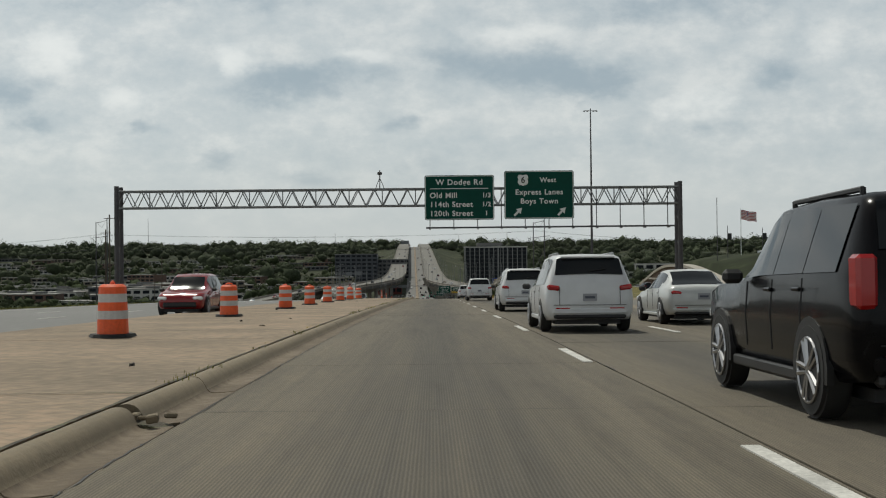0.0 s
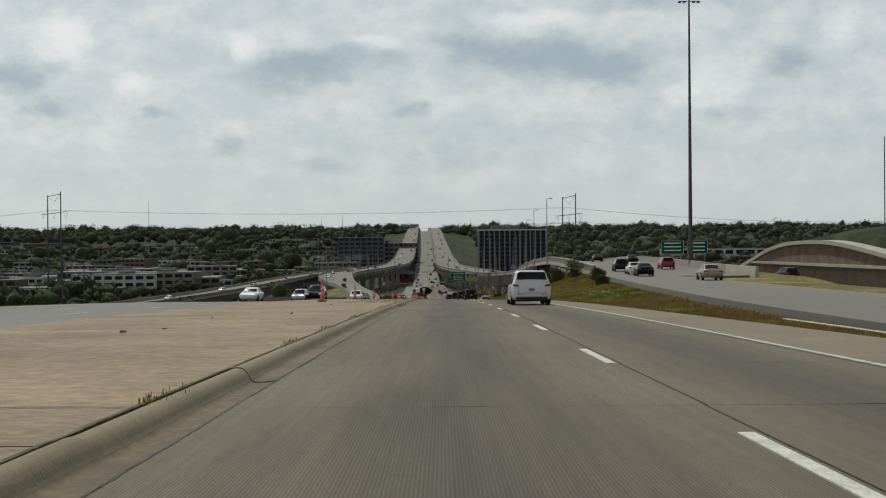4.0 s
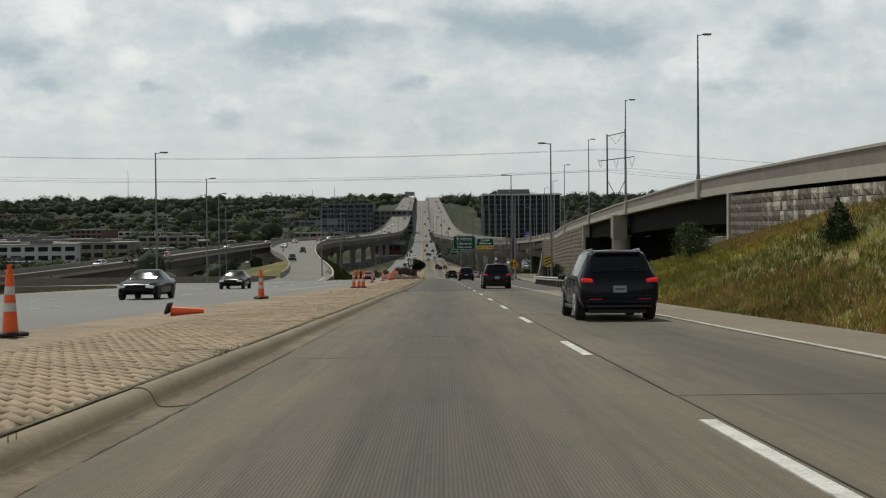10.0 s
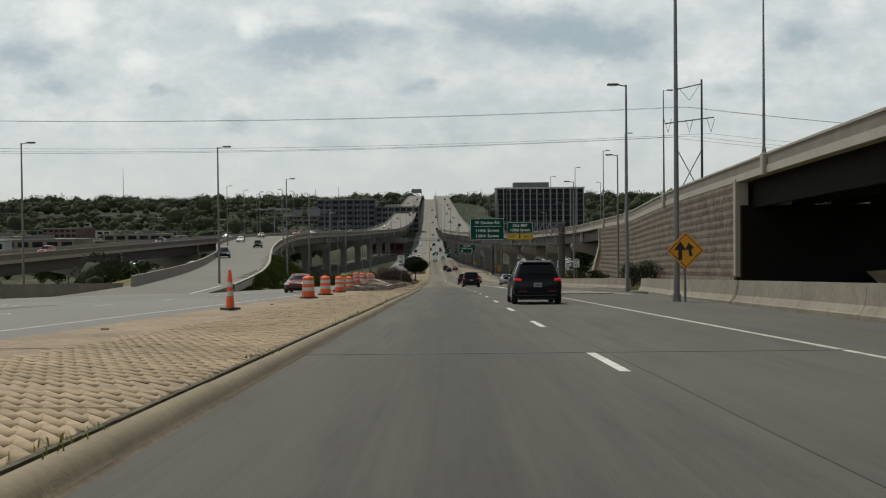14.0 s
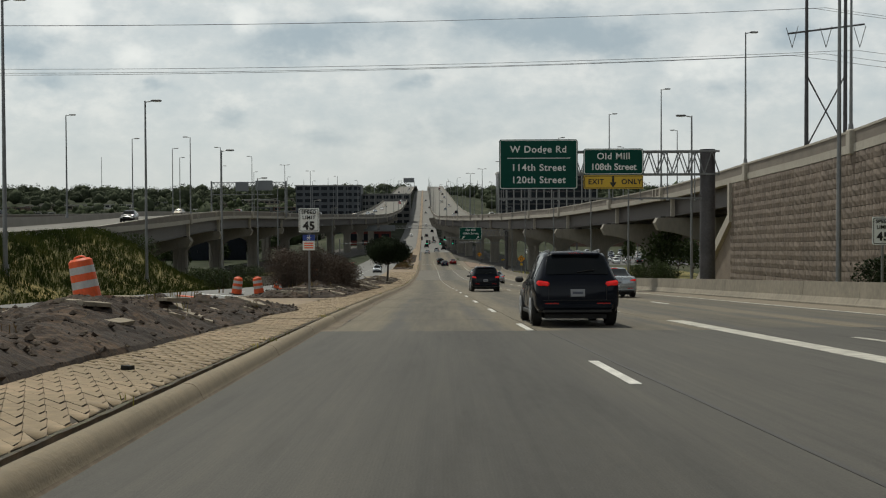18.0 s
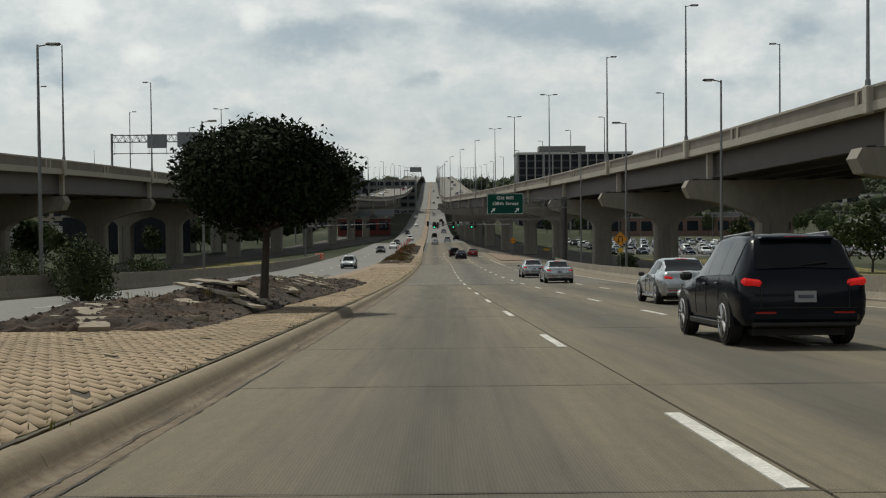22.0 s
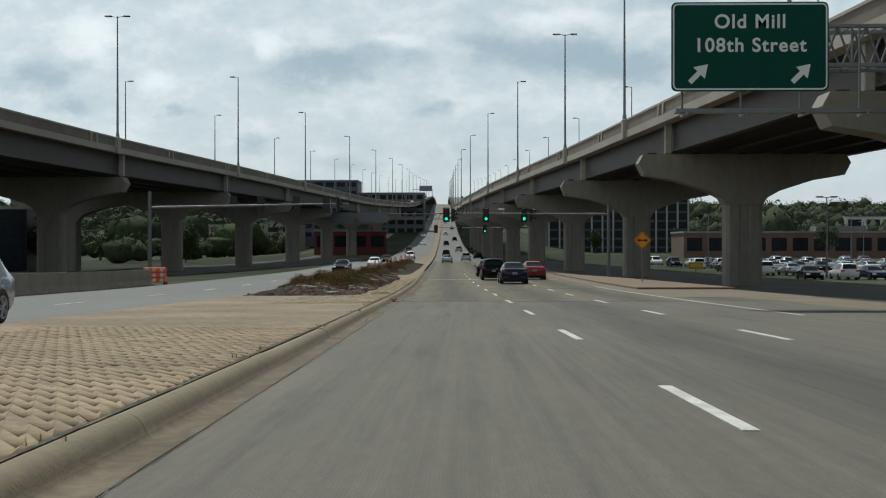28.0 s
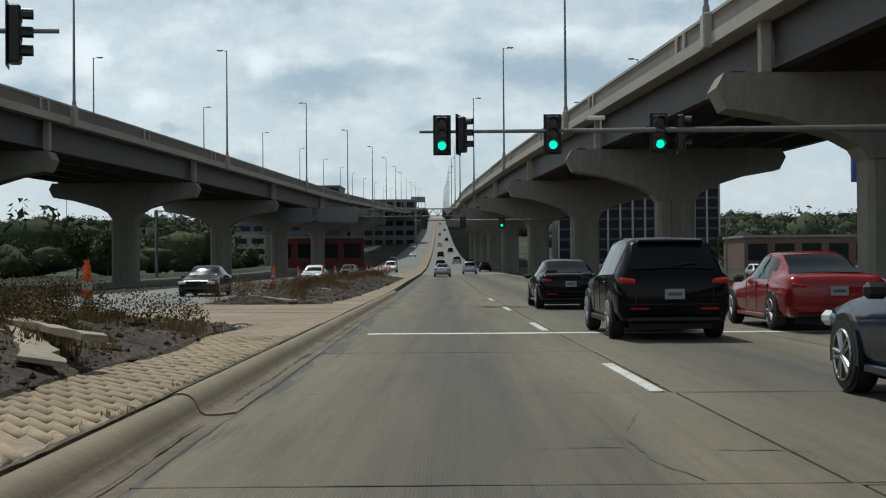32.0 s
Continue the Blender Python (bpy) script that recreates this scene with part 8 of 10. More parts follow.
for y in (205, 226, 236, 252, 262, 300, 322, 655, 720, 790, 870, 960, 1040, 1110, 1190, 1280, 1380, 1480, 1590, 1700):
    off = rngc.choice((4.0, 7.8, 11.5))
    traffic(RX(y) + off, y, RD(y) + 0.03, dslope(RD, y), -math.degrees(math.atan((RX(y + 4) - RX(y - 4)) / 8)))
for y in (545, 610, 655, 700, 742, 790, 850, 905, 960, 1010, 1060, 1120, 1180, 1240, 1290, 1350, 1410, 1480, 1540, 1600, 1680):
    off = rngc.choice((4.0, 7.8, 11.5))
    traffic(LX(y) - off, y, LD(y) + 0.03, -dslope(LD, y), 180 - math.degrees(math.atan((LX(y + 4) - LX(y - 4)) / 8)))
for y in (400, 470, 520, 570, 640, 705):
    traffic(AX(y) - 4.5, y, AD(y) + 0.03, 0, 180 - math.degrees(math.atan((AX(y + 4) - AX(y - 4)) / 8)))

# ---- traffic drums, channelizer cones, barricade ----
def drum():
    t = thing("traffic_drum", (0, 0, 0), "orange traffic drum with silver bands on a black rubber base", "traffic drum", "traffic drums")
    prof = [(0.0, 0.30), (0.30, 0.29), (0.55, 0.28), (0.80, 0.268), (0.95, 0.26), (1.0, 0.20)]
    cuts = [(0.02, 0.34, "orange"), (0.34, 0.50, "reflect"), (0.50, 0.66, "orange"), (0.66, 0.82, "reflect"), (0.82, 0.95, "orange"), (0.95, 1.0, "orange")]
    for a, b, m in cuts:
        bm = bmesh.new()
        ra, rb = np.interp(a, [p[0] for p in prof], [p[1] for p in prof]), np.interp(b, [p[0] for p in prof], [p[1] for p in prof])
        rod(bm, (0, 0, a), (0, 0, b), float(ra), float(rb), n=16)
        part("shell" if m == "orange" else "reflective_band", bm, M[m], t)
    bm = bmesh.new()
    rod(bm, (0, 0, 0), (0, 0, 0.06), 0.46, 0.42, n=8)
    part("rubber_base", bm, M["rubber"], t)
    bm = bmesh.new()
    for k in range(6):
        a, b = radians(30 * k), radians(30 * (k + 1))
        rod(bm, (0.13 * math.cos(a), 0, 0.99 + 0.06 * math.sin(a)), (0.13 * math.cos(b), 0, 0.99 + 0.06 * math.sin(b)), 0.025, n=5)
    part("handle", bm, M["orange"], t)
    return t


def cone():
    t = thing("channelizer_cone", (0, 0, 0), "tall slim orange channelizer cone with silver collars", "traffic cone", "channelizer cones")
    z = 0.06
    for b, m in ((0.42, "orange"), (0.56, "reflect"), (0.70, "orange"), (0.84, "reflect"), (1.12, "orange")):
        bm = bmesh.new()
        r0, r1 = 0.135 - 0.075 * z / 1.12, 0.135 - 0.075 * b / 1.12
        rod(bm, (0, 0, z), (0, 0, b), r0, r1, n=14)
        part("body" if m == "orange" else "reflective_collar", bm, M[m], t)
        z = b
    bm = bmesh.new()
    box(bm, (0, 0, 0.035), (0.5, 0.42, 0.07), 0.02)
    part("rubber_base", bm, M["rubber"], t)
    bm = bmesh.new()
    rod(bm, (0, 0, 1.1), (0, 0, 1.2), 0.03, 0.05, n=8)
    part("grip", bm, M["orange"], t)
    return t


dr, cn = drum(), cone()
first[id(dr)] = first[id(cn)] = True
for u, y in ((-6.1, 22.7), (-6.5, 38), (-6.4, 51.8), (-6.6, 64), (-6.7, 76), (-6.8, 88), (-6.9, 100), (-7.0, 113), (-6.3, 404), (-6.5, 414), (-6.7, 425), (-6.9, 436)):
    put(dr, pose(*at(u, y, 0.165), 0, 0, 20 * y % 360))
for u, y, lean in ((-7.9, 444, -9), (-11.4, 522, 8), (-10.2, 523, -8), (-8.9, 524, 6), (-13.0, 553, 10)):
    put(dr, pose(*at(u, y, 0.03), 0, lean, 0))
for u, y, lean in ((-7.45, 452, -9), (-7.6, 462, -8), (-7.5, 471, -6), (-7.6, 479, -11), (-8.2, 538, -12)):
    put(dr, pose(*at(u, y, 0.56), 0, lean, 0))
for u, y in ((-7.0, 165), (-7.7, 200), (-7.9, 232), (-7.2, 266), (-7.35, 294.7), (-7.65, 296.8), (-5.72, 325.2), (-5.46, 326.3), (-5.15, 326.0), (-6.6, 364), (-6.5, 385), (-5.9, 767)):
    put(cn, pose(*at(u, y, 0.165), 0, 0, 13 * y % 360))
for k in range(14):
    y = 800 + 11 * k
    put(cn, pose(*at(-7.5 + 0.02 * k, y, 0.2), 0, (-1) ** k * 7, 0))
br = thing("barricade", at(-19.3, 754, 0.0), "striped orange plastic barricade at the barrier's end", "barricade")
for k in range(3):
    bm = bmesh.new()
    box(bm, (0, 0, 0.3 + 0.34 * k), (1.5, 0.35, 0.3), 0.04)
    part("board", bm, M["orange"], br)
    for j in range(3):
        bm = bmesh.new()
        box(bm, (-0.5 + 0.5 * j, -0.181, 0.3 + 0.34 * k), (0.22, 0.01, 0.24), rot=(0, 30, 0))
        part("reflective_stripe", bm, M["reflect"], br)
for x in (-0.7, 0.7):
    bm = bmesh.new()
    box(bm, (x, 0, 0.08), (0.12, 0.7, 0.16), 0.02)
    part("foot", bm, M["rubber"], br)
fb = thing("fallen_barricade", at(-9.0, 497.5, 0.18), "knocked-down striped barricade boards lying flat", "barricade")
for k in range(3):
    bm = bmesh.new()
    box(bm, (0.6 * k - 0.4, 0.5 * k, 0.06 + 0.05 * k), (1.9, 0.2, 0.03), rot=(4, 6, 25 * k - 20))
    part("board", bm, M["signwhite"] if k != 1 else M["orange"], fb)
fb2 = thing("fallen_cone", at(-6.4, 276, 0.2), "crushed orange cone lying on the median", "traffic cone")
bm = bmesh.new()
rod(bm, (-0.4, 0, 0.06), (0.4, 0.2, 0.05), 0.12, 0.06, n=10)
part("body", bm, M["orange"], fb2)
bm = bmesh.new()
box(bm, (-0.45, 0, 0.14), (0.07, 0.4, 0.3), 0.02, rot=(0, 20, 0))
part("rubber_base", bm, M["rubber"], fb2)
# ---- guard rail ----
M["railsteel"] = mat("bright_galvanized_steel", (0.42, 0.42, 0.41), 0.5, 0.35, var=0.15, big=1.5, fine=10, bump=0.0)
gr = thing("guard_rail", (0, 0, 0), "galvanized w-beam guard rail on short dark posts", "guard rail", kind="structure")
GU = lambda y: float(np.interp(y, [298, 304, 340, 355], [8.5, 8.75, 8.4, 8.75]))
for z0 in (0.42, 0.58):
    sweep("rail_beam", span(299, 355, 4), lambda y: [(XC(y) + GU(y) + a, R(y) + z0 + b) for a, b in ((0.03, 0.0), (-0.05, 0.045), (-0.05, 0.085), (0.03, 0.13), (0.045, 0.13), (-0.03, 0.085), (-0.03, 0.045), (0.045, 0.0))], M["railsteel"], gr)
y = 300.0
while y < 355:
    bm = bmesh.new()
    box(bm, (XC(y) + GU(y) + 0.16, y, R(y) + 0.25), (0.18, 0.15, 0.95))
    part("post", bm, M["wood"], gr)
    y += 1.9

for x, y, p in ((58, 468, 2), (72, 470, 5)):
    traffic(x, y, -10.4, 0, 90, p)
for x, y, p in ((47, 216, 3), (49, 204, 1), (46, 255, 0), (84, 296, 1), (88, 290, 2), (93, 282, 6)):
    traffic(x, y, ground_z(x, y) + 0.05, 0, 75 if x > 80 else 8, p)
# ---- plants ----
def leaf_cloud(rng, blobs, count, size, flat=0.0):
    """Many small leaf quads over the outside and inside of a set of ellipsoids (x, y, z, rx, ry, rz)."""
    wts = np.array([b[3] * b[4] * b[5] for b in blobs]) ** (2 / 3)
    pick = rng.choice(len(blobs), size=count, p=wts / wts.sum())
    B = np.array(blobs)[pick]
    d = rng.normal(size=(count, 3))
    d /= np.linalg.norm(d, axis=1)[:, None]
    rad = 1.0 - 0.5 * rng.random(count) ** 2.0 + 0.15 * rng.normal(size=count)
    c = B[:, :3] + d * B[:, 3:] * rad[:, None]
    a = rng.normal(size=(count, 3))
    a /= np.linalg.norm(a, axis=1)[:, None]
    b = np.cross(a, d + 0.6 * rng.normal(size=(count, 3)))
    b /= np.linalg.norm(b, axis=1)[:, None] + 1e-9
    s = size * (0.6 + 0.8 * rng.random(count))[:, None]
    q = np.stack([c - a * s, c + b * s * 0.55, c + a * s, c - b * s * 0.55], 1).reshape(-1, 3)
    f = np.arange(count * 4).reshape(-1, 4)
    return q, f


def fast_mesh(name, v, f, material, parent=None, smooth=False):
    me = bpy.data.meshes.new(name)
    n, k = f.shape
    me.vertices.add(len(v))
    me.vertices.foreach_set("co", np.ascontiguousarray(v, dtype=np.float32).ravel())
    me.loops.add(n * k)
    me.loops.foreach_set("vertex_index", np.ascontiguousarray(f, dtype=np.int32).ravel())
    me.polygons.add(n)
    me.polygons.foreach_set("loop_start", np.arange(0, n * k, k, dtype=np.int32))
    me.update(calc_edges=True)
    me.validate()
    if smooth:
        me.polygons.foreach_set("use_smooth", np.ones(n, dtype=bool))
    me.materials.append(material)
    o = new(name, me)
    if parent is not None:
        o.parent = parent
    return o


def limb(bm, a, b, r0, r1):
    rod(bm, a, b, r0, r1, n=7, caps=False)


def tree(name, label, x, y, z, h, rx, rz, crown_z, leaves, size, seed, material, blobs=9, trunk=0.16):
    rng = np.random.default_rng(seed)
    t = thing(name, (x, y, z), label, "tree" if h > 3 else "bush")
    bm = bmesh.new()
    fork = Vector((0.1, 0, crown_z * 0.8))
    limb(bm, (0, 0, -0.3), fork, trunk, trunk * 0.72)
    ends = []
    for k in range(8):
        a = k * 0.785 + rng.random() * 0.5
        e = Vector((math.cos(a) * rx * 0.55, math.sin(a) * rx * 0.5, crown_z + rz * (0.1 + 0.5 * rng.random())))
        mid = fork.lerp(e, 0.45) + Vector((0, 0, -0.12 * h * 0.2))
        limb(bm, fork, mid, trunk * 0.5, trunk * 0.32)
        limb(bm, mid, e, trunk * 0.32, trunk * 0.12)
        ends.append(e)
    part("trunk", bm, M["bark"], t)
    bl = []
    for k in range(blobs):
        a = k * 2.399
        rr = rx * 0.62 * math.sqrt((k + 0.5) / blobs)
        bl.append((math.cos(a) * rr, math.sin(a) * rr, crown_z + rz * (0.55 + 0.35 * (1 - (rr / rx) ** 2) * rng.random() + 0.12 * rng.normal()), rx * (0.36 + 0.12 * rng.random()), rx * (0.36 + 0.12 * rng.random()), rz * (0.42 + 0.16 * rng.random())))
    v, f = leaf_cloud(rng, bl, leaves, size)
    fast_mesh("crown", v, f, material, t)
    return t


def bush(label, x, y, z, r, h, leaves, size, seed, material, name="bush", point=False):
    rng = np.random.default_rng(seed)
    t = thing(name, (x, y, z), label, "bush")
    bm = bmesh.new()
    for k in range(6):
        a = k * 1.05
        limb(bm, (0, 0, -0.2), (math.cos(a) * r * 0.6, math.sin(a) * r * 0.6, h * 0.7), 0.05, 0.015)
    part("stem", bm, M["bark"], t)
    bl = []
    for k in range(8):
        zz = (k + 0.5) / 8
        rr = r * ((1 - zz) ** 0.8 if point else 0.75)
        a = k * 2.399
        bl.append((math.cos(a) * rr * (0.25 if point else 0.5), math.sin(a) * rr * (0.25 if point else 0.5), h * (0.12 + 0.76 * zz), max(0.15, rr * 0.75), max(0.15, rr * 0.75), h * 0.2))
    v, f = leaf_cloud(rng, bl, leaves, size)
    fast_mesh("foliage", v, f, material, t)
    return t


tree("median_tree", "small dark-leaved tree with a broad flat crown on the median", -7.2, 587.6, -20.9, 5.0, 2.6, 1.8, 1.98, 80000, 0.075, 3, M["leaf"], 24, 0.13)
for i, (x, y, r, h, pt) in enumerate(((14.4, 262, 1.4, 3.3, True), (16.2, 266, 1.6, 2.8, False), (18.0, 258, 1.7, 3.2, False), (17.5, 275, 1.1, 1.8, False), (14.8, 290, 1.0, 2.1, True), (15.3, 318, 1.6, 2.6, False), (13.2, 330, 0.9, 1.4, False), (17.8, 232, 1.2, 1.8, False), (16.0, 215, 0.9, 1.4, False))):
    bush("dark green shrub growing on the grassy bank" if not pt else "small pointed evergreen on the grassy bank", x, y, ground_z(x, y), r * 0.9, h * 0.85, 3600, 0.065, 30 + i, M["leaf2"], point=pt)
for i, (x, y, r, h) in enumerate(((19.3, 506, 1.9, 2.2), (22.6, 497, 2.0, 3.0), (24.2, 494, 1.9, 3.3), (21.5, 588, 1.8, 2.6), (24.6, 592, 2.0, 2.9), (27.0, 600, 2.0, 2.4), (21, 650, 1.5, 2.2), (18.0, 690, 1.4, 2.0))):
    bush("rounded dark shrub at the foot of the retaining wall", x, y, max(ground_z(x, y), R(y) - 0.3), r, h, 4200, 0.075, 50 + i, M["leaf" if i < 3 else "leaf2"])
for i, (x, y, r, h) in enumerate(((-16.6, 602, 1.3, 2.9), (-20, 612, 2.0, 2.6), (-24, 600, 2.2, 2.6), (-28, 585, 2.0, 2.4), (-21, 560, 1.8, 2.2), (-31, 570, 2.4, 3.0), (-36, 590, 2.4, 3.2), (-24, 640, 2.0, 2.4), (-33, 640, 2.2, 3.0))):
    bush("leafy roadside shrub near a viaduct pier", x, y, ground_z(x, y), r, h, 3200, 0.075, 70 + i, M["leaf2"])
M["twig"] = mat("bare_twigs", (0.075, 0.052, 0.038), 0.95, var=0.4, bump=0)
for i, (u, y, r, h) in enumerate(((-7.7, 516.6, 1.25, 2.1), (-6.4, 518.4, 1.4, 2.4), (-5.3, 520.6, 1.2, 1.9), (-8.3, 520.0, 1.4, 2.3), (-7.0, 522.6, 1.5, 2.2), (-5.2, 525.0, 1.1, 1.6), (-8.6, 525.5, 1.3, 2.0), (-6.4, 527.6, 1.1, 1.5))):
    bush("tangled dark leafless brush growing on the earth mound", XC(y) + u, y, R(y) + 0.35, r * 1.05, h * 1.05, 9000, 0.034, 90 + i, M["twig"], name="brush")


def tufts(name, label, seed, count, sample, hgt, material, blades=5):
    """Grass or weeds: bent blades in tufts at places sample(rng) -> (x, y, z)."""
    rng = random.Random(seed)
    v, f = [], []
    for _ in range(count):
        p = sample(rng)
        if p is None:
            continue
        x, y, z = p
        hh = hgt * rng.uniform(0.5, 1.25)
        for k in range(blades):
            a = rng.uniform(0, 6.283)
            lean = rng.uniform(0.1, 0.55) * hh
            bx, by = x + rng.uniform(-0.12, 0.12), y + rng.uniform(-0.12, 0.12)
            ca, sa = math.cos(a), math.sin(a)
            w = 0.007 + 0.012 * hh
            b0 = len(v)
            v += [(bx - sa * w, by + ca * w, z - 0.05), (bx + sa * w, by - ca * w, z - 0.05), (bx + ca * lean * 0.4 + sa * w * 0.8, by + sa * lean * 0.4 - ca * w * 0.8, z + hh * 0.6), (bx + ca * lean, by + sa * lean, z + hh)]
            f += [(b0, b0 + 1, b0 + 2, b0 + 2), (b0, b0 + 2, b0 + 3, b0 + 3)]
    vv = np.array(v)
    ff = np.array([(a, b, c) for a, b, c, _ in f])
    o = fast_mesh(name, vv, ff, material)
    return tagged(o, label, "grass", kind="stuff")


def bank(rng):
    y = rng.uniform(120, 338)
    u = RIGHT_E(y) + 0.3 + (rng.random() ** 1.6) * (RX(y) - XC(y) - RIGHT_E(y) - 0.5)
    x = XC(y) + u
    return x, y, ground_z(x, y)


tufts("bank_grass", "long dry green and tan grass on the bank", 1, 26000, bank, 0.30, M["blade"], 6)
M["straw"] = mat("straw_grass", (0.33, 0.21, 0.09), 0.95, var=0.35, big=0.15, fine=2, bump=0, tint=(0.42, 0.25, 0.13), spec=0.1)
tufts("bank_straw", "patches of tan and reddish seed grass on the bank", 2, 13000, lambda r: (lambda p: p if noise.noise(Vector((p[0] * 0.12, p[1] * 0.06, 2))) > 0.0 else None)(bank(r)), 0.36, M["straw"], 6)
M["ywild"] = mat("yellow_wildflower", (0.35, 0.27, 0.03), 0.9, var=0.3, bump=0, spec=0.1)
tufts("wildflowers", "low yellow wildflowers on the bank", 3, 13000, lambda r: (lambda p: p if noise.noise(Vector((p[0] * 0.15, p[1] * 0.05, 7))) > 0.06 else None)(bank(r)), 0.26, M["ywild"])
tufts("white_blossom", "drifts of pale flowering weeds near the shoulder", 4, 3600, lambda r: (lambda y: (lambda u: (XC(y) + u, y, ground_z(XC(y) + u, y) + 0.08) if noise.noise(Vector((u * 0.5, y * 0.16, 1))) + 0.5 * noise.noise(Vector((u * 1.9, y * 0.9, 4))) > 0.1 else None)(9.4 + r.random() * 4.6))(r.uniform(175, 262)), 0.2, M["flower"], 4)


def left_strip(rng):
    y = rng.uniform(-10, 440)
    u = EAST_L(y) - 0.4 - rng.random() * 7
    return XC(y) + u, y, ground_z(XC(y) + u, y)


tufts("verge_grass", "unmown grass along the eastbound verge", 5, 9000, left_strip, 0.3, M["blade"])


def gore(rng):
    y = rng.uniform(446, 640)
    u = rng.uniform(-18.6, float(np.interp(y, [446, 500, 560, 640], [-19.5, -23, -31, -40])))
    return XC(y) + u, y, ground_z(XC(y) + u, y)


M["lush"] = mat("lush_grass", (0.050, 0.070, 0.016), 0.9, var=0.5, big=0.2, fine=1.5, bump=0, tint=(0.080, 0.085, 0.022), spec=0.12)
tufts("gore_grass", "tall green grass on the bank below the ramp", 6, 15000, gore, 0.42, M["lush"], 6)
tufts("wall_grass", "grass strip between barrier and retaining wall", 7, 5000, lambda r: (lambda y, u: (XC(y) + u, y, ground_z(XC(y) + u, y)))(r.uniform(444, 720), r.uniform(15.2, 22)), 0.22, M["blade"])
tufts("joint_weeds", "small weeds in the kerb and slab joints", 8, 1500, lambda r: (lambda y: (XC(y) + KERB(y) - 0.548 + r.uniform(-0.05, 0.05), y, R(y) + 0.16) if noise.noise(Vector((y * 0.35, 0, 4))) > 0.05 else None)(r.uniform(0, 770)), 0.045, M["blade"], 5)

# ---- dirt mounds on the median, with broken concrete ----
M["clod"] = mat("dark_clods", (0.036, 0.024, 0.016), 0.97, var=0.45, big=3, fine=20, bump=0)
M["chip"] = mat("gravel_and_concrete_chips", (0.11, 0.088, 0.064), 0.97, var=0.4, big=3, fine=20, bump=0)


def plate(rr, ln, wd, th):
    """A broken flat piece of concrete with a jagged outline."""
    bm = bmesh.new()
    n = max(4, int(ln / 0.28))
    pts = [(-ln / 2 + ln * i / n, -wd / 2 + rr.uniform(-0.16, 0.16) * wd) for i in range(n + 1)] + [(ln / 2 - ln * i / n, wd / 2 + rr.uniform(-0.16, 0.16) * wd) for i in range(n + 1)]
    lo = [bm.verts.new((x + rr.uniform(-0.02, 0.02), y, -th)) for x, y in pts]
    hi = [bm.verts.new((x, y, rr.uniform(-0.012, 0.012))) for x, y in pts]
    k = len(pts)
    bm.faces.new(lo[::-1])
    for i in range(n):
        bm.faces.new((hi[i], hi[i + 1], hi[k - 2 - i], hi[k - 1 - i]))
    for i in range(k):
        bm.faces.new((lo[i], lo[(i + 1) % k], hi[(i + 1) % k], hi[i]))
    return bm


